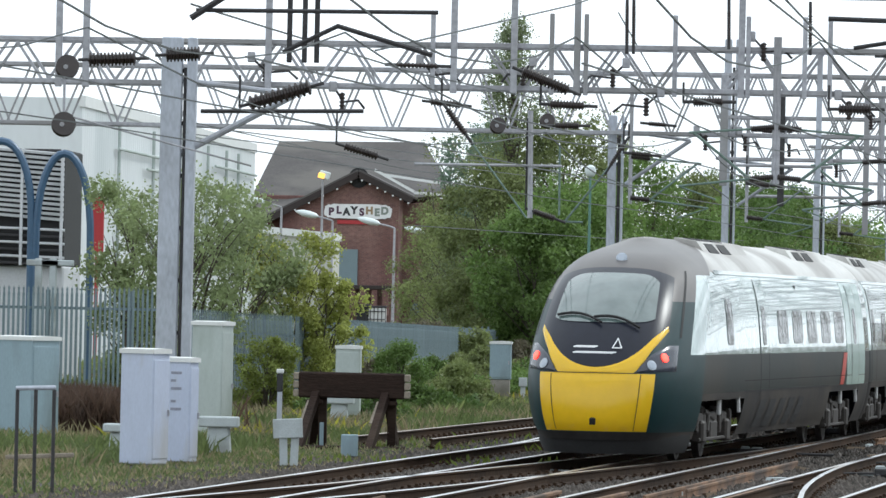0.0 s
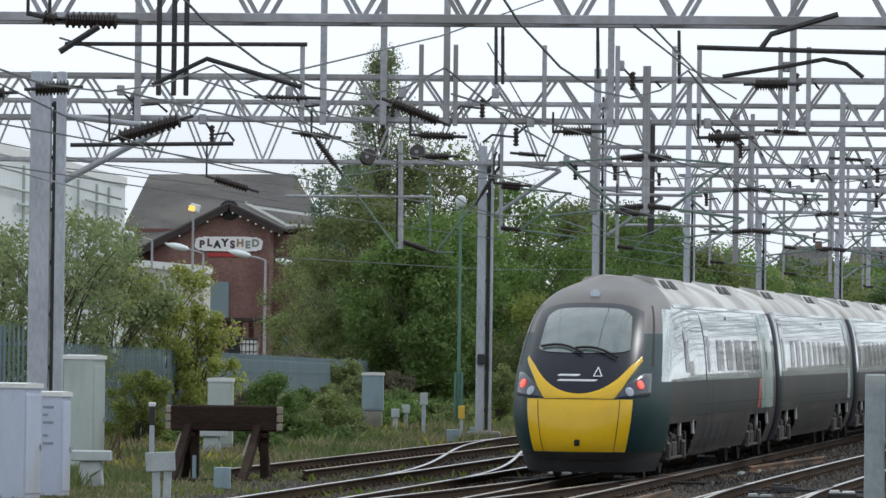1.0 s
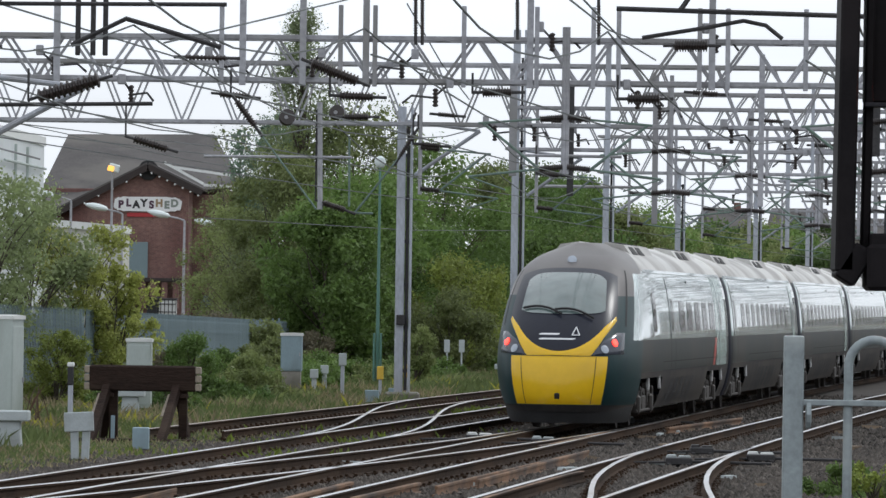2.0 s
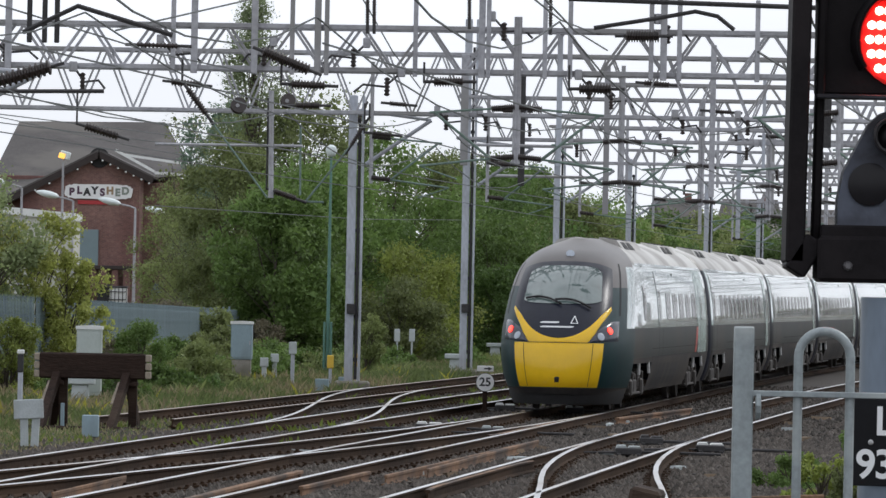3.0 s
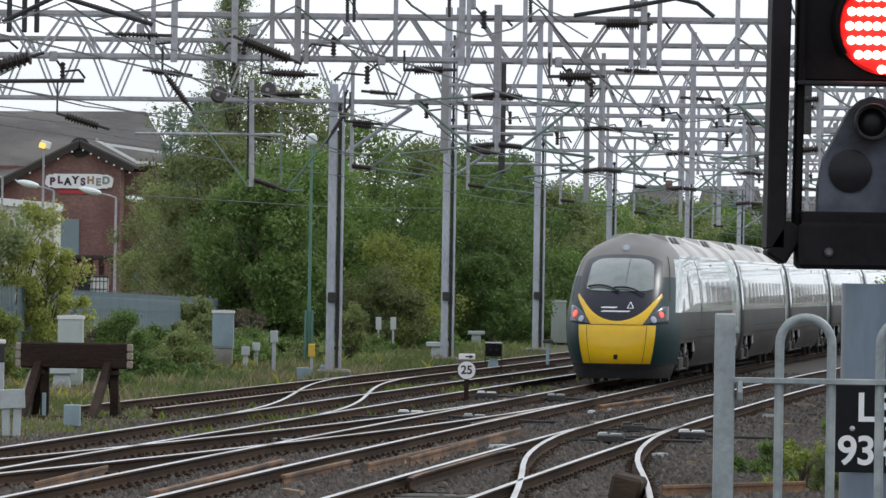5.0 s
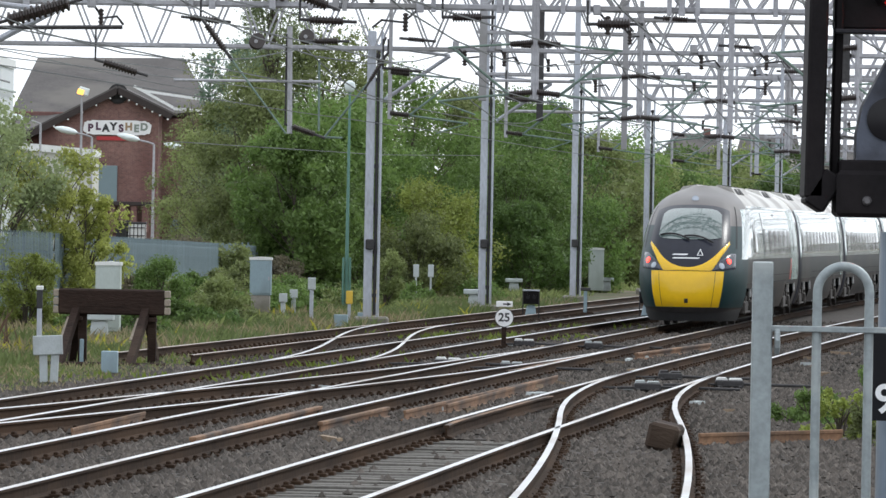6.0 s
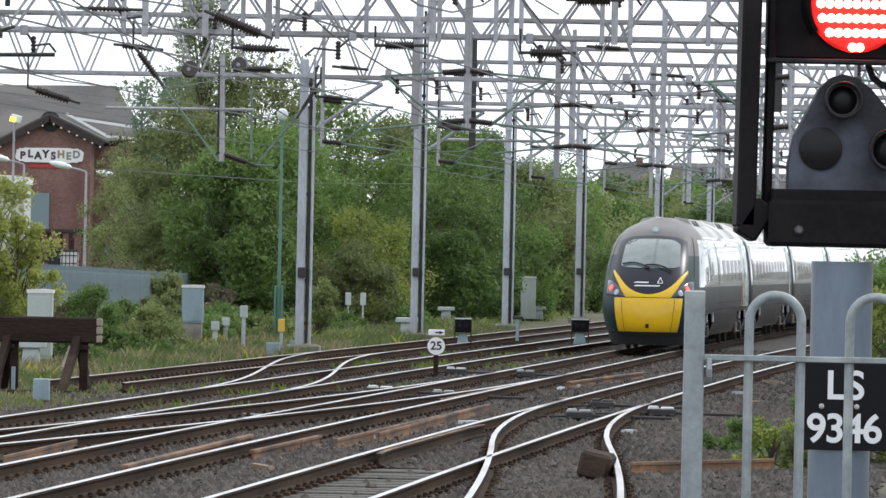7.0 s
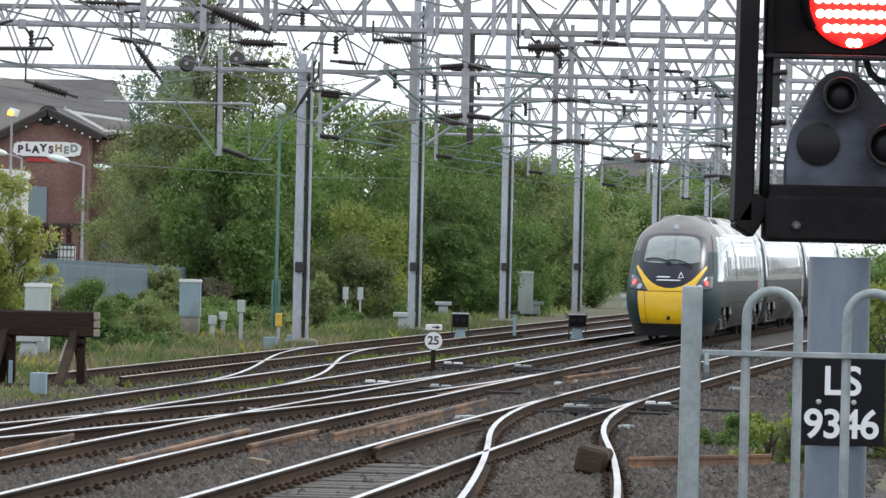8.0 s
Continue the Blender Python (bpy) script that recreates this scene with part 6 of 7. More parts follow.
def play_shed():
    Z = 380.0
    apex, leave, reave = (-24.33, 380.00, 10.51), (-30.30, 380.00, 7.39), (-20.99, 380.00, 8.96)
    t = thing("brick_shed", (apex[0], Z, 0), "red brick gabled shed with slate roof and white sign", "building")
    ax, wl_, wr = 0.0, (-27.60, 380.00, 4.11)[0] - apex[0], (-21.83, 380.00, 4.18)[0] - apex[0]
    zl, zr = leave[2], reave[2]
    xl, xr = leave[0] - apex[0], reave[0] - apex[0]
    bm = bmesh.new()
    slope_l = (apex[2] - zl) / (-xl)
    slope_r = (apex[2] - zr) / xr
    outline(bm, [(xl * 0.8, -0.5), (wr, -0.5), (wr, apex[2] - slope_r * wr - 0.3), (0, apex[2] - 0.3), (xl * 0.8, apex[2] + slope_l * xl * 0.8 - 0.3)], 10.0)
    wall = part("wall", bm, BRICK, t, "dark red brick gable wall")
    for p, nm in (((xl, zl), "roof"), ((xr, zr), "roof")):
        bm = bmesh.new()
        roof_slope(bm, p, (0, apex[2]), -0.5, 10.4, 0.16)
        part(nm, bm, SLATE, t)
        bm = bmesh.new()
        bar(bm, (p[0], -0.55, p[1] - 0.15), (0, -0.55, apex[2] - 0.15), 0.09, 0.38)
        part("barge_board", bm, TIMBER_DARK, t, "dark barge board")
        for k in range(7):
            f = (k + 0.5) / 7
            bm = bmesh.new()
            box(bm, (0.11, 0.10, 0.11), (p[0] * (1 - f), -0.62, p[1] + (apex[2] - p[1]) * f - 0.42), bevel=0.03)
            part("rafter_end", bm, CAB_TOP, t, "pale rafter end")
    bm = bmesh.new()
    gx = (-24.33, 380.00, 10.16)
    lathe(bm, ((0.62, -0.06), (0.62, 0.06), (0.5, 0.08)), 24, pose(0, -0.06, gx[2], 90, 0, 0))
    part("round_vent", bm, BLACK, wall, "dark round vent under the gable")
    # sign
    sg = (-24.33, 380.00, 8.09)
    w, h = 4.145, 0.898
    bm = bmesh.new()
    pts = []
    for k in range(32):
        a = 2 * math.pi * k / 32
        c, s = math.cos(a), math.sin(a)
        pts.append((sg[0] - apex[0] + math.copysign(abs(c) ** 0.35, c) * w / 2 + 0.03 * math.sin(9 * a), sg[2] + math.copysign(abs(s) ** 0.5, s) * h / 2 + 0.03 * math.sin(14 * a)))
    outline(bm, pts, 0.12, Matrix.Translation((0, -0.16, 0)))
    sign = part("sign_board", bm, SIGN_WHITE, t, "white cut-out sign board")
    SIGN_TAN = material("tan_sign_letter", (0.30, 0.21, 0.12), 0.6, spread=0.1, scale=5, fine=20, bump=0.0)
    SIGN_PLUM = material("plum_sign_letter", (0.075, 0.030, 0.060), 0.6, spread=0.1, scale=5, fine=20, bump=0.0)
    SIGN_SAGE = material("sage_sign_letter", (0.22, 0.25, 0.22), 0.6, spread=0.1, scale=5, fine=20, bump=0.0)
    cols = (SIGN_PLUM, SIGN_PLUM, SIGN_INK, SIGN_INK, SIGN_PLUM, SIGN_TAN, SIGN_SAGE, SIGN_SAGE)
    for k, (ch, mt) in enumerate(zip("PLAYSHED", cols)):
        lettering(ch, h * 0.68, mt, pose(sg[0] - apex[0] + (k - 3.5) * w * 0.113, -0.162, sg[2] + (0.05 if k % 2 else -0.05), 90, 0, 0), "letter", sign, 1.0, 0.01, bold=0.035)
    bn = (-24.64, 380.00, 7.43)
    bm = bmesh.new()
    box(bm, (1.900, 0.06, 0.242), (bn[0] - apex[0], -0.05, bn[2]), bevel=0.01)
    part("banner", bm, RED_BANNER, t, "narrow red banner with worn letters")
    # shutter, brick piers and lower fronts
    sh = (-25.01, 380.00, 4.66)
    bm = bmesh.new()
    box(bm, (1.451, 0.2, 2.211), (sh[0] - apex[0], -0.1, sh[2]), bevel=0.02)
    part("shutter", bm, DOOR_GREY, t, "blue-grey loading shutter")
    for px in (252, 272, 293, 312, 332, 352):
        b = (-34.66 + px * 0.03454, 380, 2.46 + px * 0.00045)
        bm = bmesh.new()
        box(bm, (0.380, 0.5, 1.796), (b[0] - apex[0], -0.45, b[2]), bevel=0.03)
        part("pier", bm, BRICK, t, "brick pier")
    bl = (-24.31, 380.00, 3.46)
    bm = bmesh.new()
    box(bm, (4.491, 0.6, 0.25), (bl[0] - apex[0], -0.5, bl[2]), bevel=0.03)
    part("ledge", bm, TIMBER_DARK, t)
    # long main roof behind the gable
    rl, rr = (-30.42, 395.00, 12.70), (-21.15, 395.00, 12.82)
    el, er = (-31.96, 385.00, 7.58), (-18.75, 385.00, 9.43)
    bm = bmesh.new()
    vs = [bm.verts.new((p[0] - apex[0], p[1] - Z, p[2])) for p in (el, er, rr, rl)]
    vb = [bm.verts.new((v.co.x, v.co.y + 0.3, v.co.z - 0.2)) for v in vs]
    bm.faces.new(vs), bm.faces.new(vb[::-1])
    for i in range(4):
        bm.faces.new((vs[i], vs[(i + 1) % 4], vb[(i + 1) % 4], vb[i]))
    part("main_roof", bm, SLATE, t, "broad grey slate roof")
    bm = bmesh.new()
    box(bm, (er[0] - el[0] - 1.0, 6, er[2] + 1.0), ((er[0] + el[0]) / 2 - apex[0], 10.5, er[2] / 2 - 0.8), bevel=0.05)
    part("main_wall", bm, BRICK, t)
    for a, b in ((((-23.24, 378.00, 10.62)), ((-20.82, 378.00, 9.34))), (((-23.08, 384.00, 10.47)), ((-16.96, 384.00, 9.68))), (((-21.04, 382.00, 9.35)), ((-17.22, 382.00, 9.15)))):
        bm = bmesh.new()
        bar(bm, (a[0] - apex[0], a[1] - Z, a[2]), (b[0] - apex[0], b[1] - Z, b[2]), 0.12, 0.16)
        part("gutter", bm, CAB_TOP, t, "bright gutter")
    # low brick range to the side
    q0, q1 = (-22.07, 384.00, 5.25), (-17.60, 384.00, 5.31)
    bm = bmesh.new()
    box(bm, (q1[0] - q0[0], 8, er[2] - 0.5), ((q0[0] + q1[0]) / 2 - apex[0], 8.5, er[2] / 2 - 0.4), bevel=0.05)
    part("side_range", bm, BRICK, t, "weathered brick side range")
    for px in (405, 470):
        b = (-35.01 + px * 0.03491, 384, 1.41 + px * 0.00046)
        bm = bmesh.new()
        box(bm, (0.768, 0.15, 1.920), (b[0] - apex[0], 4.42, b[2]), bevel=0.03)
        part("door", bm, DOOR_GREY, t)


play_shed()

# low cream building in front of the shed
a, b = (-28.80, 350.00, 6.79), (-23.61, 345.00, 6.16)
t = thing("low_store", ((a[0] + b[0]) / 2, 350, 0), "low cream rendered store with a pale flat roof", "building")
bm = bmesh.new()
box(bm, (b[0] - a[0] + 3, 6, b[2] + 0.2), (-1.5, 0, b[2] / 2), bevel=0.05)
part("wall", bm, CREAM, t)
bm = bmesh.new()
bar(bm, (-(b[0] - a[0]) / 2 - 3, 0, a[2]), ((b[0] - a[0]) / 2 + 0.1, 0, b[2]), 6.4, 0.4)
part("roof", bm, CAB_TOP, t, "pale sloping roof sheet")

# parked van and skip-like crates by the shed
for px, wpx, hpx, mat, nm, label in ((335, 34, 34, CAB_TOP, "storage_crate", "white wire storage crate by the shed"), (312, 24, 36, BLACK, "wheeled_bin", "black wheeled bin by the shed")):
    b = (-22.58, 372.00, 1.09)
    x = b[0] + (px - 335) * 372 / 11000
    t = thing(nm, (x, 372, ground_z(x, 372)), label, nm.replace("_", " "))
    bm = bmesh.new()
    z0, z1 = 0.0, b[2] + hpx * 372 / 11000 - ground_z(x, 372)
    box(bm, (wpx * 372 / 11000, 0.9, z1), (0, 0, z1 / 2), bevel=0.06)
    part("body", bm, mat, t)
    bm = bmesh.new()
    box(bm, (wpx * 372 / 11000 + 0.1, 1.0, 0.12), (0, 0, z1 + 0.05), bevel=0.03)
    part("lid", bm, DARK_STEEL, t)
    if nm == "storage_crate":
        wide = wpx * 372 / 11000
        for k in range(6):
            bm = bmesh.new()
            box(bm, (0.05, 0.05, z1), (-wide / 2 + wide * k / 5, -0.48, z1 / 2), bevel=0.005)
            part("cage_bar", bm, DARK_STEEL, t)
        for k in range(4):
            bm = bmesh.new()
            box(bm, (wide, 0.05, 0.05), (0, -0.51, z1 * (k + 0.5) / 4), bevel=0.005)
            part("cage_rail", bm, DARK_STEEL, t)


def warehouse():
    """White ribbed hall; its long side runs away from us."""
    c0, c1 = (-21.37, 196.00, 8.73), (-19.91, 246.00, 8.58)
    left = (-25.44, 200.00, 8.78)
    t = thing("white_warehouse", (c0[0], c0[1], 0), "large white ribbed-clad warehouse with pipes on the wall", "building")
    d = Vector((c1[0] - c0[0], c1[1] - c0[1], 0))
    u = d.normalized()
    zt = c0[2]
    n = int(d.length / 0.5)
    bm = bmesh.new()
    foot, top = [], []
    for i in range(n * 4 + 1):
        s = i * d.length / (n * 4)
        off = 0.045 if i % 4 in (1, 2) else 0.0
        q = u * s + Vector((u.y, -u.x, 0)) * off
        z = zt + (c1[2] - zt) * s / d.length
        foot.append(bm.verts.new((q.x, q.y, -0.5)))
        top.append(bm.verts.new((q.x, q.y, z)))
    for i in range(len(foot) - 1):
        bm.faces.new((foot[i], foot[i + 1], top[i + 1], top[i]))
    part("long_wall", bm, CLADDING, t, "white ribbed cladding wall")
    bm = bmesh.new()
    box(bm, (c0[0] - left[0], 0.3, zt + 0.5), (-(c0[0] - left[0]) / 2, 0.16, zt / 2 - 0.25))
    part("end_wall", bm, CLADDING, t)
    bm = bmesh.new()
    vs = [bm.verts.new(v) for v in ((0, 0, zt), tuple(d + Vector((0, 0, c1[2]))), tuple(d + Vector((-25, 6, c1[2]))), (-25, 0.3, zt))]
    bm.faces.new(vs)
    bmesh.ops.solidify(bm, geom=bm.faces[:], thickness=0.3)
    part("roof", bm, CLADDING, t)
    bm = bmesh.new()
    bar(bm, (0, -0.08, zt - 0.1), (d.x, d.y - 0.08, c1[2] - 0.1), 0.2, 0.35)
    part("eaves_gutter", bm, CAB_TOP, t, "pale eaves gutter")
    side = Vector((u.y, -u.x, 0))
    for k, f in enumerate((0.16, 0.34, 0.40, 0.46, 0.66, 0.78, 0.86)):
        bm = bmesh.new()
        q = u * d.length * f + side * 0.15
        zz2 = zt + (c1[2] - zt) * f
        rod(bm, (q.x, q.y, 0), (q.x, q.y, zz2 - 0.5), 0.06, 6)
        part("down_pipe", bm, CAB_PALE, t)
    for f0, f1, dz in ((0.15, 0.42, 1.4), (0.30, 0.55, 1.9), (0.7, 0.98, 1.3)):
        bm = bmesh.new()
        a = u * d.length * f0 + side * 0.2
        b = u * d.length * f1 + side * 0.2
        rod(bm, (a.x, a.y, zt - dz), (b.x, b.y, zt - dz - (zt - c1[2]) * (f1 - f0)), 0.05, 6)
        part("wall_pipe", bm, CAB_PALE, t)


warehouse()


def chiller():
    """Louvred plant with blue arched ducts."""
    a, b = (-19.06, 150.00, 6.18), (-17.00, 156.00, 6.04)
    t = thing("cooling_plant", (b[0], 152, 0), "grey louvred cooling plant with blue arched ducts", "cooling plant")
    w = b[0] - a[0]
    ztop, zlow = b[2], (-17.58, 152.00, 3.16)[2]
    bm = bmesh.new()
    box(bm, (w, 4.0, ztop - zlow), (-w / 2, 2.3, (ztop + zlow) / 2), bevel=0.04)
    case = part("case", bm, BLACK, t, "dark plant casing")
    n = 14
    for k in range(n):
        bm = bmesh.new()
        z = zlow + 1.15 + (ztop - zlow - 1.15) * (k + 0.5) / n
        box(bm, (w, 0.08, 0.062), (-w / 2, 0.20, z), turn=(10, 4.0, 0))
        part("louvre", bm, LOUVRE, case)
    for k in range(6):
        bm = bmesh.new()
        z = zlow + 0.08 + 0.17 * k
        rod(bm, (-w, 0.1, z), (0.05, 0.1, z - 0.05), 0.035, 6)
        part("pipe_run", bm, LOUVRE if k % 2 else DARK_STEEL, case)
    for x in (-w * 0.97, -w * 0.5, -0.04):
        bm = bmesh.new()
        box(bm, (0.07, 0.1, ztop - zlow), (x, 0.08, (ztop + zlow) / 2), bevel=0.01)
        part("frame_post", bm, LOUVRE, case)
    bm = bmesh.new()
    box(bm, (w, 3.8, zlow + 0.4), (-w / 2, 2.4, zlow / 2 - 0.2), bevel=0.04)
    part("plinth", bm, LOUVRE, t)
    for p0, p1, p2 in (((-17.31, 149.0, 3.56), (-16.74, 149.0, 5.86), (-15.98, 149.0, 3.59)), ((-18.93, 149.0, 4.07), (-18.22, 149.0, 6.13), (-17.42, 149.0, 4.1))):
        bm = bmesh.new()
        pts = []
        for k in range(17):
            f = k / 16
            a_ = math.pi * f
            x = p0[0] + (p2[0] - p0[0]) * (0.5 - 0.5 * math.cos(a_))
            z = min(p0[2], p2[2]) + (p1[2] - min(p0[2], p2[2])) * math.sin(a_) ** 0.8
            pts.append((x - b[0], -3, z))
        pts = [(pts[0][0], -3, 0.2)] + pts + [(pts[-1][0], -3, 0.2)]
        pipe(bm, pts, 0.095, 8)
        part("duct", bm, BLUE_TUBE, t, "blue arched duct", smooth=True)


chiller()
bm = bmesh.new()
q = (-19.12, 180.00, 4.74)
box(bm, (0.4, 0.1, 1.6), (q[0], 180, q[2] - 0.2), bevel=0.02)
box(bm, (0.1, 0.1, q[2]), (q[0], 180.1, q[2] / 2 - 0.5))
solo("red_board", bm, RED_BANNER, "tall narrow red board by the warehouse", "board")
for px, top in ((62, 465), (88, 470)):
    bm = bmesh.new()
    q = (-16.24, 142.00, 3.18)
    x = q[0] + (px - 75) * 142 / 11000
    box(bm, (0.16, 0.16, q[2] + 0.2), (x, 142, q[2] / 2), bevel=0.02)
    box(bm, (0.75, 0.2, 0.14), (x + 0.1, 142, q[2]), bevel=0.02)
    solo("pipe_stand", bm, PALE_CONCRETE, "pale concrete pipe stand behind the fence", "pipe stand", group="pipe stands")


# distant houses on the rise
def far_house(x, y, w, h, turn, mat):
    t = thing("house", pose(x, y, ground_z(x, y) - 0.5, 0, 0, turn), "distant house with pitched slate roof on the rise", "house", "distant houses")
    bm = bmesh.new()
    box(bm, (w, 8, h), (0, 0, h / 2), bevel=0.05)
    part("wall", bm, mat, t)
    bm = bmesh.new()
    outline(bm, [(-4.4, h), (4.4, h), (0, h + 3.2)], w + 0.6, pose(-w / 2 - 0.3, 0, 0, 0, 0, -90))
    roof_ob = part("roof", bm, SLATE, t)
    bm = bmesh.new()
    box(bm, (0.9, 0.7, 1.5), (w * 0.3, 0, h + 3.2), bevel=0.03)
    part("chimney", bm, BRICK, roof_ob)
    for s in (-1, 1):
        for z in (1.4, 4.0):
            bm = bmesh.new()
            box(bm, (1.2, 0.12, 1.2), (s * w * 0.25, -4.05, z), bevel=0.02)
            part("window", bm, COACH_GLASS, t)


for k in range(16):
    far_house(26 + k * 9.5 + random.uniform(-2, 2), 900 + random.uniform(-40, 60), random.uniform(6, 9), 3.6 + random.uniform(-0.5, 0.8), random.uniform(-20, 20), random.choice((CONCRETE, BRICK, CREAM, CONCRETE)))


# unseen plain wall closing the right side, added to darken the train's reflections
bm = bmesh.new()
for y0, y1 in ((-60, 100), (100, 700)):
    a, b = (track_near(max(y0, 100)) + 15, y0), (track_near(y1) + 15, y1) if y1 <= 100 else (2.29 + 0.1 * (y1 - 100) + 15, y1)
    bar(bm, (a[0], a[1], 1.4), (b[0], b[1], 1.4), 0.4, 3.4)
solo("boundary_wall", bm, CONCRETE, "unseen plain concrete wall added for the train's reflections", "wall", kind="structure")

# ---- trees, bushes and grass ----
def leaf_material(name, base, spread=0.5):
    m = material(name, base, 0.6, spread=0.25, scale=0.4, fine=3, bump=0.0, piece=spread)
    m.node_tree.nodes["Principled BSDF"].inputs["Transmission Weight"].default_value = 0.0
    n, l = m.node_tree.nodes, m.node_tree.links
    b = n["Principled BSDF"]
    tr = n.new("ShaderNodeBsdfTranslucent")
    mix = n.new("ShaderNodeMixShader")
    mix.inputs["Fac"].default_value = 0.42
    src = b.inputs["Base Color"].links[0].from_socket
    l.new(src, tr.inputs["Color"])
    out = n["Material Output"]
    l.new(b.outputs["BSDF"], mix.inputs[1])
    l.new(tr.outputs["BSDF"], mix.inputs[2])
    l.new(mix.outputs["Shader"], out.inputs["Surface"])
    return m


LEAF_DARK = leaf_material("deep_green_leaves", (0.094, 0.156, 0.040))
LEAF_MID = leaf_material("spring_green_leaves", (0.138, 0.215, 0.056))
LEAF_OLIVE = leaf_material("olive_budding_leaves", (0.205, 0.245, 0.090))
LEAF_YELLOW = leaf_material("yellow_green_leaves", (0.270, 0.325, 0.072))
LEAF_SILVER = leaf_material("pale_silvery_leaves", (0.160, 0.235, 0.165))
BARE_TWIG = leaf_material("grey_brown_twigs", (0.165, 0.148, 0.095))
LEAF_BIRCH = leaf_material("grey_green_birch_leaves", (0.185, 0.225, 0.115))
LEAF_WILLOW = leaf_material("fresh_willow_leaves", (0.270, 0.330, 0.150))
LEAF_CATKIN = leaf_material("yellow_willow_leaves", (0.400, 0.435, 0.120))
BARK = material("grey_brown_bark", (0.085, 0.070, 0.055), 0.9, spread=0.4, scale=3, fine=20, bump=0.6)
GRASS_BLADE = leaf_material("rough_green_grass", (0.115, 0.148, 0.052), 0.6)
GRASS_DRY = leaf_material("straw_brown_grass", (0.30, 0.26, 0.15), 0.5)
BRAMBLE = leaf_material("red_brown_bramble", (0.085, 0.055, 0.040), 0.5)


def soup(name, verts, faces, mat):
    me = bpy.data.meshes.new(name)
    me.from_pydata(verts.tolist(), [], faces.tolist())
    me.materials.append(mat)
    return me


def leaf_cloud(rng, centres, radii, per, size, long=1.6):
    """Small folded leaves scattered through round clumps, denser to their skin."""
    n = len(centres) * per
    c = np.repeat(np.asarray(centres), per, axis=0)
    r = np.repeat(np.asarray(radii), per, axis=0)
    d = rng.normal(size=(n, 3))
    d /= np.linalg.norm(d, axis=1, keepdims=True)
    p = c + d * r * (0.35 + 0.75 * rng.random((n, 1)) ** 0.6)
    a = rng.normal(size=(n, 3))
    a /= np.linalg.norm(a, axis=1, keepdims=True)
    b = np.cross(a, rng.normal(size=(n, 3)))
    b /= np.linalg.norm(b, axis=1, keepdims=True)
    s = size * (0.6 + 0.8 * rng.random((n, 1)))
    v = np.stack([p - a * s * long / 2, p + b * s * 0.42, p + a * s * long / 2, p - b * s * 0.42], axis=1).reshape(-1, 3)
    f = np.arange(n * 4).reshape(-1, 4)
    return v, f


def tree(x, y, height, spread, mat, seed, kind="round", clumps=60, per=90, size=0.16, low=0.15, name="tree", label="leafy green tree on the railway bank", lean=0.0):
    rng = np.random.default_rng(seed)
    g = ground_z(x, y) - 0.1
    t = thing(name, (x, y, g), label, "bush" if name == "bush" else "tree", "bushes on the bank" if name == "bush" else "trees on the bank")
    centres, radii = [], []
    for k in range(clumps):
        f = rng.random()
        z = height * (low + (0.97 - low) * f)
        if kind == "cone":
            w = spread * (1 - f) ** 0.75 * 0.9 + 0.12
        elif kind == "fan":
            w = spread * (0.35 + 0.65 * f) * (1 - 0.4 * f ** 6)
        elif kind == "mound":
            f = f ** 1.5
            z = height * (0.04 + 0.9 * f)
            w = spread * (1 - f * f) ** 0.5 + 0.1
        else:
            w = spread * math.sqrt(max(0.03, 1 - (2 * f - 0.85) ** 2 / 1.5))
        a = rng.random() * 2 * math.pi
        rr = w * rng.random() ** 0.5
        centres.append((rr * math.cos(a) + lean * f, rr * math.sin(a), z))
        radii.append([spread * (0.16 + 0.16 * rng.random()) * (0.65 if kind == "cone" else 1.0)])
    bm = bmesh.new()
    stems = 1 if kind == "cone" else (5 if name == "bush" else 3)
    for k in range(stems):
        dx, dy = (0, 0) if stems == 1 else (spread * 0.45 * math.cos(2.4 * k), spread * 0.45 * math.sin(2.4 * k))
        top = height * (0.95 if stems == 1 else 0.75)
        pts = [Vector((dx * f * f + 0.05 * spread * math.sin(5 * f + k), dy * f * f, top * f)) for f in (0, 0.2, 0.4, 0.6, 0.8, 1.0)]
        base_r = max(0.03, height * 0.014)
        for i in range(5):
            rod(bm, pts[i], pts[i + 1], base_r * (1 - i / 5.5), 6, base_r * (1 - (i + 1) / 5.5))
    for c in centres[:: max(1, len(centres) // 40)]:
        z0 = max(height * 0.06, c[2] - spread * 0.7)
        rod(bm, (c[0] * 0.12, c[1] * 0.12, z0), c, max(0.012, height * 0.004), 4, 0.008)
    part("trunk", bm, BARK, t, "forked grey-brown trunk and limbs")
    v, f = leaf_cloud(rng, centres, radii, per, size)
    inner = max(4, per // 5)
    v2, f2 = leaf_cloud(rng, centres, [[r[0] * 0.62] for r in radii], inner, size * 2.1, 1.3)
    v, f = np.concatenate([v, v2]), np.concatenate([f, f2 + len(v)])
    v[:, 2] = np.maximum(v[:, 2], 0.02)
    ob = new("crown", soup("crown", v, f, mat))
    ob.parent = t
    tagged(ob, "loose crown of small leaves")
    return t


def top_of(p):
    """Height over the ground of a crown whose tip is at p."""
    return p[2] - ground_z(p[0], p[1]) + 0.1


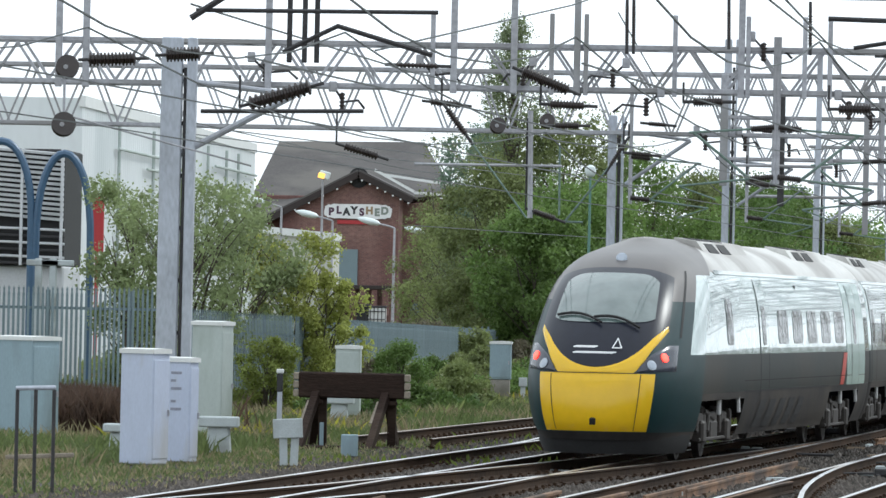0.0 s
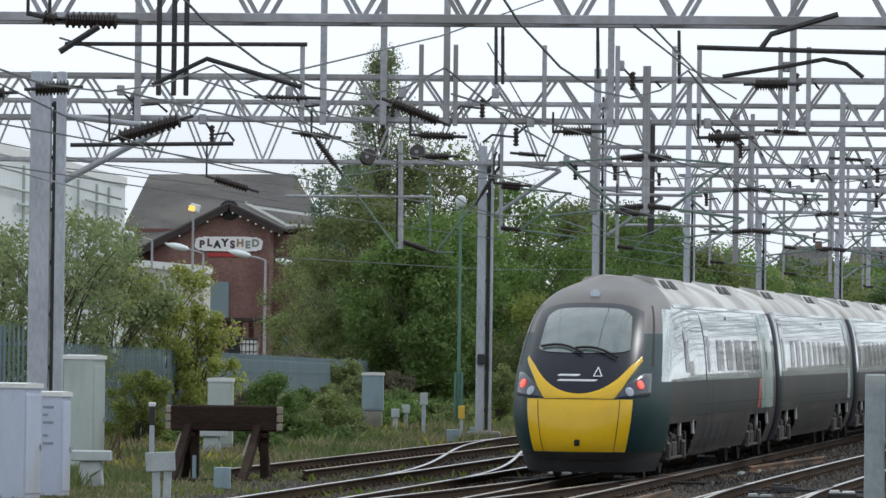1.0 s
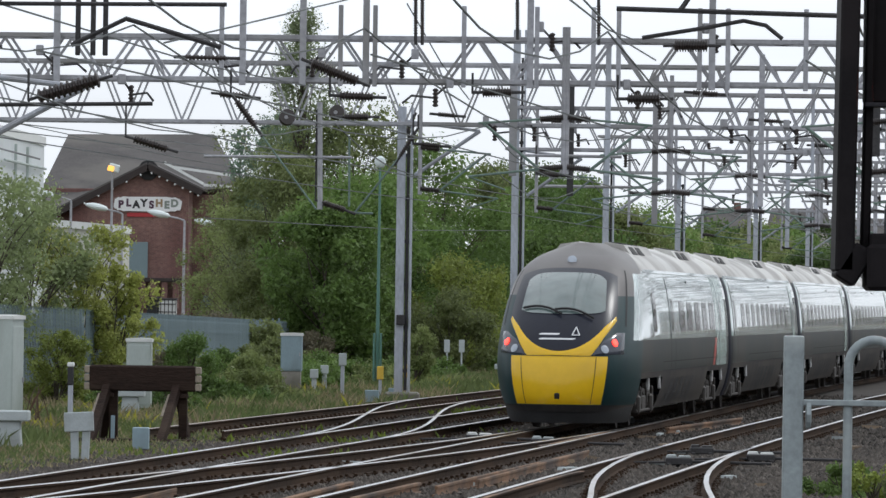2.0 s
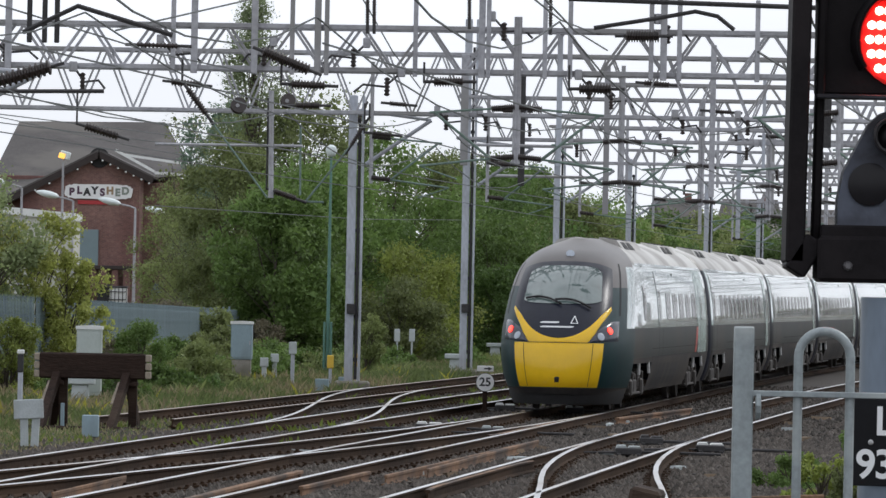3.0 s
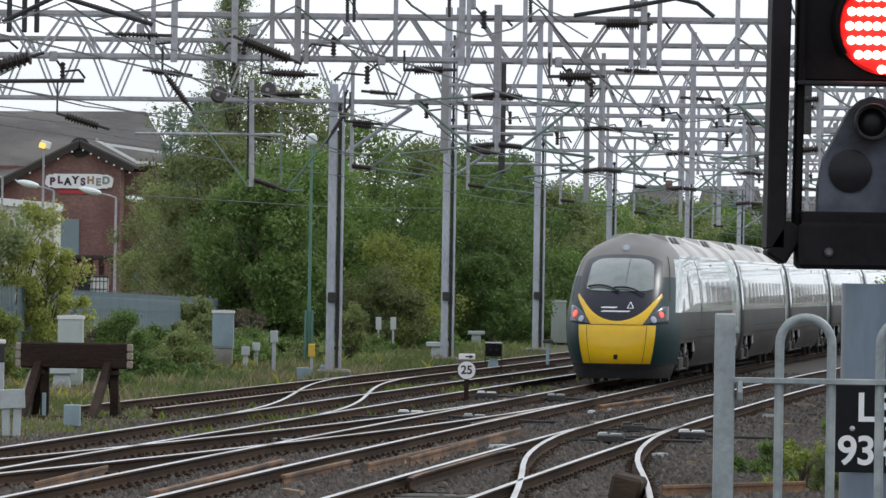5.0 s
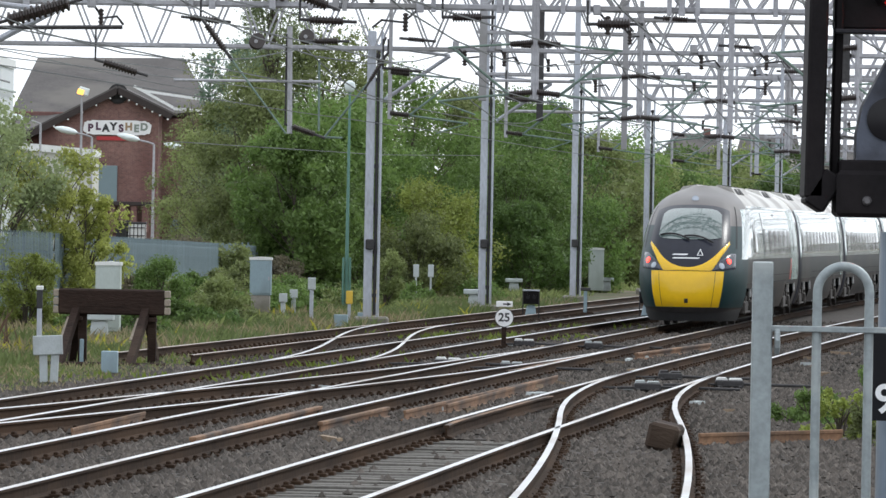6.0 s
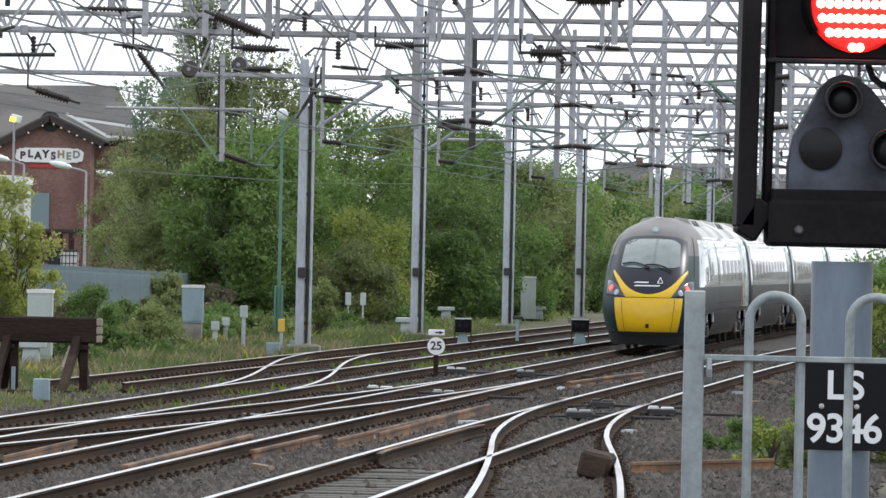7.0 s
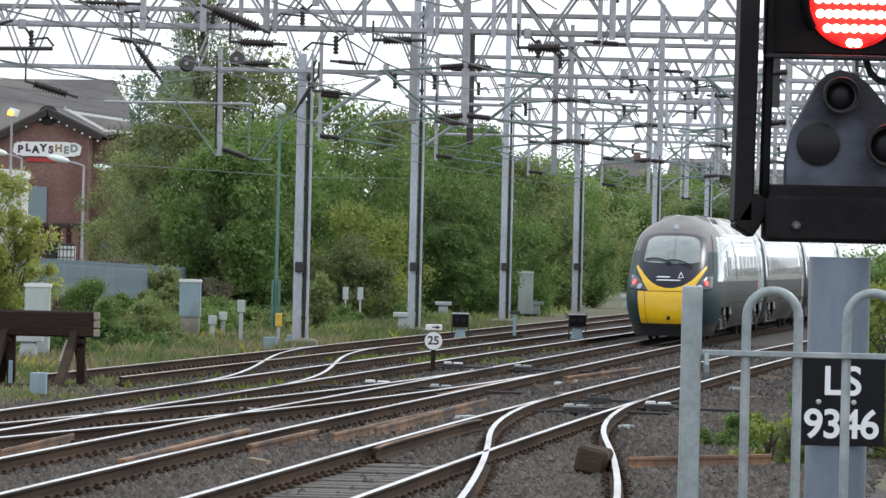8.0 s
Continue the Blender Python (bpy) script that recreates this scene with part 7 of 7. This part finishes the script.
BANK = (
    # tip, spread, leaves, kind, clumps, leaves per clump, leaf size
    ((-9.22, 236.00, 13.60), 3.6, LEAF_BIRCH, "cone", 170, 44, 0.10, "tall slender birch with thin spring leaves"),
    ((-13.98, 282.00, 10.41), 2.3, LEAF_OLIVE, "fan", 30, 24, 0.13, "thin olive tree just coming into leaf"),
    ((-11.81, 275.00, 10.61), 2.2, LEAF_SILVER, "round", 34, 40, 0.17, "pale silvery tree with gaps to the sky"),
    ((-7.34, 236.00, 9.60), 3.5, LEAF_OLIVE, "round", 84, 90, 0.15, ""),
    ((-7.55, 215.00, 5.75), 2.3, LEAF_MID, "round", 70, 110, 0.16, ""),
    ((-7.39, 218.00, 5.06), 2.3, LEAF_MID, "round", 56, 110, 0.14, ""),
    ((-6.19, 224.00, 6.75), 3.2, LEAF_MID, "round", 66, 100, 0.15, ""),
    ((-4.07, 240.00, 8.22), 3.6, LEAF_MID, "round", 66, 100, 0.15, ""),
    ((-5.08, 228.00, 5.22), 3.1, LEAF_DARK, "round", 60, 100, 0.15, ""),
    ((-2.53, 262.00, 8.07), 3.8, LEAF_OLIVE, "round", 66, 95, 0.16, ""),
    ((-0.55, 280.00, 8.60), 3.6, LEAF_MID, "round", 66, 95, 0.16, ""),
    ((2.01, 300.00, 8.50), 3.6, LEAF_MID, "cone", 70, 95, 0.17, ""),
    ((0.33, 255.00, 7.26), 3.4, LEAF_DARK, "round", 60, 100, 0.15, ""),
    ((4.45, 318.00, 7.20), 3.8, LEAF_MID, "round", 60, 95, 0.17, ""),
    ((3.12, 275.00, 6.43), 3.2, LEAF_OLIVE, "round", 56, 95, 0.16, ""),
    ((7.32, 350.00, 6.10), 3.6, LEAF_OLIVE, "round", 50, 90, 0.18, ""),
    ((10.74, 400.00, 5.90), 4.0, LEAF_DARK, "round", 50, 90, 0.2, ""),
    ((-13.94, 300.00, 8.35), 2.4, BARE_TWIG, "fan", 46, 26, 0.13, "thin olive tree just coming into leaf"),
    ((-15.08, 300.00, 6.01), 1.7, BARE_TWIG, "fan", 44, 60, 0.12, "almost bare grey-brown thicket"),
    ((-12.14, 270.00, 4.93), 2.2, BARE_TWIG, "fan", 50, 60, 0.14, "almost bare grey-brown thicket"),
    ((-14.60, 292.00, 7.60), 2.6, LEAF_OLIVE, "round", 60, 60, 0.12, "olive tree in thin leaf beside the brick shed"),
    ((-12.60, 262.00, 6.20), 2.4, LEAF_OLIVE, "round", 56, 60, 0.12, "olive tree in thin leaf beside the brick shed"),
    ((-9.70, 232.00, 8.00), 2.5, LEAF_OLIVE, "round", 64, 80, 0.14, "olive green tree behind the bank"),
    ((-2.73, 222.00, 3.76), 2.3, LEAF_YELLOW, "round", 46, 90, 0.12, "light yellow-green sapling thicket"),
    ((-3.23, 216.00, 2.63), 1.7, LEAF_OLIVE, "round", 36, 90, 0.12, "light olive sapling thicket"),
    ((-0.14, 246.00, 5.20), 3.0, LEAF_MID, "round", 56, 100, 0.14, ""),
    ((2.20, 256.00, 4.20), 2.6, LEAF_MID, "round", 50, 95, 0.14, ""),
    ((0.55, 240.00, 3.18), 2.1, LEAF_DARK, "round", 46, 95, 0.14, ""),
    ((4.37, 275.00, 3.87), 2.4, LEAF_OLIVE, "round", 46, 90, 0.15, ""),
    ((6.15, 300.00, 3.21), 2.6, LEAF_MID, "round", 46, 90, 0.15, ""),
    ((10.84, 420.00, 5.90), 4.5, LEAF_MID, "round", 46, 90, 0.22, ""),
    ((16.83, 470.00, 7.25), 4.5, LEAF_OLIVE, "round", 46, 90, 0.24, ""),
    ((5.58, 520.00, 8.54), 5.2, LEAF_DARK, "round", 34, 70, 0.40, "hazy distant tree below the houses"),
    ((9.07, 560.00, 8.88), 5.2, LEAF_OLIVE, "round", 34, 70, 0.40, "hazy distant tree below the houses"),
    ((13.25, 600.00, 9.97), 5.2, LEAF_MID, "round", 34, 70, 0.40, "hazy distant tree below the houses"),
    ((17.63, 640.00, 10.21), 5.2, LEAF_DARK, "round", 34, 70, 0.40, "hazy distant tree below the houses"),
    ((19.79, 600.00, 10.12), 5.2, LEAF_OLIVE, "round", 34, 70, 0.40, "hazy distant tree below the houses"),
    ((21.28, 560.00, 9.46), 5.2, LEAF_MID, "round", 34, 70, 0.40, "hazy distant tree below the houses"),
    ((26.77, 620.00, 10.52), 5.2, LEAF_DARK, "round", 34, 70, 0.40, "hazy distant tree below the houses"),
    ((19.81, 450.00, 6.29), 4.5, LEAF_DARK, "round", 46, 90, 0.24, ""),
)
for i, (p, spread, mat, kind, clumps, per, size, label) in enumerate(BANK):
    tree(p[0], p[1], top_of(p), spread, mat, 100 + i, kind, int(clumps * 1.25), int(per * 2.5), size * 0.56, 0.55 if mat is LEAF_SILVER else 0.08, label=label or "leafy green tree on the railway bank")

BUSHES = (
    ((-13.08, 143.00, 5.25), 2.3, LEAF_WILLOW, "fan", 60, 70, 0.10, "tall willow bush in fresh leaf behind the mast"),
    ((-14.61, 146.00, 5.17), 1.7, LEAF_WILLOW, "fan", 46, 70, 0.10, "tall willow bush in fresh leaf behind the fence"),
    ((-12.34, 150.00, 4.56), 1.7, LEAF_WILLOW, "fan", 50, 75, 0.10, "olive willow bush in fresh leaf"),
    ((-11.25, 152.00, 4.38), 1.6, LEAF_CATKIN, "fan", 46, 80, 0.10, "bright yellow-green willow bush"),
    ((-10.47, 152.00, 3.18), 1.1, LEAF_CATKIN, "round", 36, 80, 0.09, "bright yellow-green willow bush"),
    ((-8.62, 152.00, 1.45), 0.95, LEAF_MID, "mound", 60, 70, 0.06, "low green bush before the fence"),
    ((-10.94, 140.00, 1.70), 0.80, LEAF_YELLOW, "mound", 60, 70, 0.06, "low green bush before the fence"),
    ((-7.35, 156.00, 0.95), 0.90, LEAF_OLIVE, "mound", 46, 70, 0.08, "low olive bush on the bank"),
    ((-9.29, 200.00, 1.55), 1.3, LEAF_OLIVE, "fan", 36, 60, 0.11, "low olive thicket on the bank"),
    ((-10.74, 200.00, 1.75), 1.4, BARE_TWIG, "fan", 36, 60, 0.11, "almost bare grey-brown thicket"),
    ((-3.73, 184.00, 1.57), 0.7, LEAF_OLIVE, "fan", 24, 70, 0.08, "small olive sapling beside a mast"),
    ((4.15, 78.00, 0.50), 0.42, LEAF_YELLOW, "mound", 24, 55, 0.05, "low green bush on the ballast shoulder"),
    ((4.35, 76.00, 0.55), 0.34, LEAF_OLIVE, "fan", 20, 50, 0.045, "low yellow-green bush on the ballast shoulder"),
    ((4.05, 84.00, 0.25), 0.50, LEAF_MID, "mound", 20, 80, 0.05, "low green bush on the ballast shoulder"),
    ((4.93, 82.00, 0.66), 0.5, LEAF_MID, "fan", 26, 60, 0.06, "green bush on the ballast shoulder"),
    ((6.57, 92.00, 2.44), 1.3, LEAF_MID, "round", 50, 100, 0.07, "tall green bush beside the line"),
    ((6.08, 80.00, 2.26), 1.2, LEAF_YELLOW, "round", 40, 100, 0.07, "yellow-green bush beside the line"),
)
SCRUB_SPOTS = random.Random(21)
for k in range(26):
    # low scrub that covers the bank between the fence and the siding
    y = SCRUB_SPOTS.uniform(136, 157) if k % 4 == 0 else SCRUB_SPOTS.uniform(172, 228)
    x = track_siding(y) - (SCRUB_SPOTS.uniform(4.4, 6.5) if y < 160 else SCRUB_SPOTS.uniform(5.6, 9.0))
    r = SCRUB_SPOTS.uniform(0.5, 1.1)
    tree(x, y, r * SCRUB_SPOTS.uniform(0.6, 0.95), r, SCRUB_SPOTS.choice((LEAF_DARK, LEAF_MID, LEAF_MID, LEAF_OLIVE)), 500 + k, "mound", 40, 90, 0.055, 0.0, name="bush", label="low green scrub bush on the grass bank")
for k in range(9):
    # brambles and saplings that have grown up along the fence
    f = (k + SCRUB_SPOTS.uniform(0.1, 0.9)) / 9
    x, y = F2B[0] + (F2C[0] - F2B[0]) * f + SCRUB_SPOTS.uniform(0.5, 1.2), F2B[1] + (F2C[1] - F2B[1]) * f
    r = SCRUB_SPOTS.uniform(0.7, 1.2)
    tree(x, y, SCRUB_SPOTS.uniform(0.8, 1.6), r, SCRUB_SPOTS.choice((LEAF_OLIVE, LEAF_MID, BARE_TWIG)), 560 + k, "mound", 44, 80, 0.06, 0.0, name="bush", label="bramble and sapling scrub grown along the fence")
for i, (p, spread, mat, kind, clumps, per, size, label) in enumerate(BUSHES):
    tree(p[0], p[1], top_of(p), spread, mat, 300 + i, kind, int(clumps * 1.2), int(per * 2.0), size * 0.62, 0.02, name="bush", label=label)


def blades(name, rng, xs, ys, hs, mat, label, category, width=0.018, flop=0.5):
    n = len(xs)
    z = np.array([ground_z(x, y) for x, y in zip(xs, ys)])
    p = np.stack([xs, ys, z - 0.03], axis=1)
    a = rng.random(n) * 2 * math.pi
    side = np.stack([np.cos(a), np.sin(a) * 0.6, np.zeros(n)], axis=1) * (width * (0.6 + 0.9 * rng.random(n)))[:, None]
    tip = p + np.stack([rng.normal(size=n) * flop * hs, rng.normal(size=n) * flop * hs, hs], axis=1)
    mid = p * 0.45 + tip * 0.55 + np.stack([np.zeros(n), np.zeros(n), hs * 0.12], axis=1)
    v = np.stack([p - side, p + side, mid + side * 0.8, tip, mid - side * 0.8], axis=1).reshape(-1, 3)
    f = np.arange(n * 5).reshape(-1, 5)
    ob = new(name, soup(name, v, f, mat))
    return tagged(ob, label, category, kind="stuff")


rng = np.random.default_rng(7)


def verge(n, near, far, y0=84, y1=215, power=1.0):
    """Random spots between two distances beyond the siding."""
    ys = y0 + (y1 - y0) * rng.random(n) ** 1.4
    ds = near + (far - near) * rng.random(n) ** power
    xs = np.array([track_siding(y) for y in ys]) - ds
    patch = np.array([noise.noise((x * 0.35, y * 0.12, 3.3)) for x, y in zip(xs, ys)])
    return xs, ys, patch


xs, ys, patch = verge(72000, 1.6, 17)
keep = patch > -0.25
hs = (0.10 + 0.22 * rng.random(len(xs))) * (1 + 0.8 * np.clip(patch, -0.5, 1))
blades("verge_grass", rng, xs[keep], ys[keep], hs[keep], GRASS_BLADE, "rough green grass on the railway verge", "grass", 0.022)
xs, ys, patch = verge(30000, 1.6, 17)
keep = patch < 0.06
hs = 0.12 + 0.28 * rng.random(len(xs))
blades("dry_grass", rng, xs[keep], ys[keep], hs[keep], GRASS_DRY, "straw-brown dead grass on the verge", "grass", 0.016)
# grass in the wide corner before the cabinets
n = 26000
xs, ys = -16 + 11.5 * rng.random(n), 78 + 40 * rng.random(n)
keep = xs < np.array([track_loop(y) for y in ys]) - 2.4
blades("corner_grass", rng, xs[keep], ys[keep], (0.04 + 0.10 * rng.random(n))[keep], GRASS_BLADE, "short rough grass round the cabinets", "grass", 0.018)
n = 14000
xs, ys = -16 + 11.5 * rng.random(n), 78 + 40 * rng.random(n)
keep = xs < np.array([track_loop(y) for y in ys]) - 2.2
blades("corner_straw", rng, xs[keep], ys[keep], (0.05 + 0.10 * rng.random(n))[keep], GRASS_DRY, "straw-coloured dead grass round the cabinets", "grass", 0.015)
# brambles before the fence
b0 = (-12.63, 118.00, 0.54)
n = 7000
xs, ys = b0[0] + rng.normal(size=n) * 0.9, 116 + 5 * rng.random(n)
blades("bramble", rng, xs, ys, 0.35 + 0.65 * rng.random(n), BRAMBLE, "red-brown dead brambles before the fence", "brambles", 0.02, 0.4)
# weeds between the rails
n = 5000
ys = 96 + 70 * rng.random(n)
patch = np.array([noise.noise((1.7, y * 0.3, 9.0)) for y in ys])
xs = np.array([track_loop(y) for y in ys]) + rng.normal(size=n) * 0.8 + np.where(rng.random(n) < 0.5, -1.9, 0.0)
keep = patch > 0.12
blades("weed", rng, xs[keep], ys[keep], 0.06 + 0.16 * rng.random(n)[keep], leaf_material("fresh_weeds", (0.13, 0.17, 0.03), 0.5), "fresh weeds between the rails", "weeds", 0.03)
# leafy ground cover on the bank
n = 40000
ys = 120 + 150 * rng.random(n)
ds = 4 + 16 * rng.random(n)
xs = np.array([track_siding(y) for y in ys]) - ds
patch = np.array([noise.noise((x * 0.25, y * 0.09, 6.1)) for x, y in zip(xs, ys)])
keep = patch > 0.02
blades("bank_scrub", rng, xs[keep], ys[keep], (0.18 + 0.40 * rng.random(n))[keep] * (0.4 + 1.2 * np.clip(patch, 0, 1))[keep], LEAF_OLIVE, "knee-high green scrub on the bank", "scrub", 0.04, 0.6)

# yellow flowers scattered along the bank
n = 9000
ys = 108 + 80 * rng.random(n)
patch = np.array([noise.noise((5.5, y * 0.35, 2.0)) for y in ys])
xs = np.array([track_siding(y) for y in ys]) - 1.5 - 5.5 * rng.random(n)
patch2 = np.array([noise.noise((x * 0.8, y * 0.5, 4.0)) for x, y in zip(xs, ys)])
keep = patch2 > 0.46
blades("yellow_flowers", rng, xs[keep], ys[keep], (0.15 + 0.3 * rng.random(n))[keep], leaf_material("yellow_flower_heads", (0.42, 0.40, 0.06), 0.4), "small yellow wild flowers on the bank", "wild flowers", 0.03, 0.6)

# ---- sleepers, chairs and loose ballast ----
def sleeper_mesh(length):
    bm = bmesh.new()
    box(bm, (length, 0.25, 0.13), (0, 0, -0.245), bevel=0.012)
    for s in (-1, 1):
        box(bm, (0.34, 0.17, 0.05), (s * 0.7535, 0, -0.165), bevel=0.01, mi=1)
        for d in (-0.10, 0.10):
            box(bm, (0.05, 0.11, 0.05), (s * 0.7535 + d, 0, -0.135), bevel=0.01, mi=1)
    return mesh_of("sleeper", bm, (SLEEPER, RAIL_SIDE))


BARE_TO = (-0.10, 74.77, -0.19)[1]  # sleepers lie bare up to here on the near track
SLEEPER_MESH = sleeper_mesh(2.6)
PALE_SLEEPER = SLEEPER_MESH.copy()
PALE_SLEEPER.materials[0] = material("worn_grey_sleeper", (0.105, 0.098, 0.088), 0.9, spread=0.35, scale=2, fine=20, bump=0.5, piece=0.35)
for name, line, y0, y1 in (("main_track", track_main, 57, 175), ("near_track", track_near, 56, 150), ("turnout_track", track_turnout, 56, 104), ("loop_track", track_loop, 74, 175), ("joining_track", track_join, 70, 112), ("siding_track", track_siding, 112, 190)):
    owner = bpy.data.objects[name]
    y = y0
    while y < y1:
        s = line(y + 0.5) - line(y - 0.5)
        ob = new("sleeper", PALE_SLEEPER if name == "near_track" and y < BARE_TO else SLEEPER_MESH)
        ob.parent = owner
        ob.matrix_basis = pose(line(y), y, random.uniform(-0.012, 0.004), 0, 0, -math.degrees(math.atan(s)) + random.uniform(-1, 1))
        y += 0.68


def loose_stones(n, y0, y1, size, seed):
    r = np.random.default_rng(seed)
    ys = y0 + (y1 - y0) * r.random(n) ** 1.3
    lo = np.array([track_loop(y) - 3.2 for y in ys])
    hi = np.array([track_near(y) + 5.5 for y in ys])
    xs = lo + (hi - lo) * r.random(n)
    keep = np.ones(n, bool)
    for line in (track_main, track_near, track_loop, track_join):
        mid = np.array([line(y) for y in ys])
        for s in (-1, 1):
            keep &= np.abs(xs - mid - s * 0.7535) > 0.14
    near = np.array([track_near(y) for y in ys])
    keep &= ~((np.abs(xs - near) < 0.68) & (ys < BARE_TO) & (r.random(n) < 0.97))
    xs, ys = xs[keep], ys[keep]
    n = len(xs)
    s = size * (0.55 + 0.9 * r.random((n, 1, 1)))
    octa = np.array([(1, 0, 0), (0, 1, 0), (-1, 0, 0), (0, -1, 0), (0, 0, 0.8), (0, 0, -0.8)], float)
    v = octa[None] * s * (0.6 + 0.8 * r.random((n, 6, 1)))
    a = r.random(n) * 2 * math.pi
    c, q = np.cos(a)[:, None], np.sin(a)[:, None]
    v = np.stack([v[..., 0] * c - v[..., 1] * q, v[..., 0] * q + v[..., 1] * c, v[..., 2]], axis=2)
    z = -0.205 + 0.03 * r.random(n)
    v += np.stack([xs, ys, z], axis=1)[:, None, :]
    tri = np.array([(0, 1, 4), (1, 2, 4), (2, 3, 4), (3, 0, 4), (1, 0, 5), (2, 1, 5), (3, 2, 5), (0, 3, 5)])
    f = (np.arange(n) * 6)[:, None, None] + tri[None]
    ob = new("ballast_stones", soup("ballast_stones", v.reshape(-1, 3), f.reshape(-1, 3), STONE))
    tagged(ob, "loose dark grey-brown ballast stones between the rails", "ballast", kind="stuff")


loose_stones(60000, 54, 110, 0.05, 3)
loose_stones(26000, 105, 180, 0.055, 4)

def motions():
    walk_train()


motions()
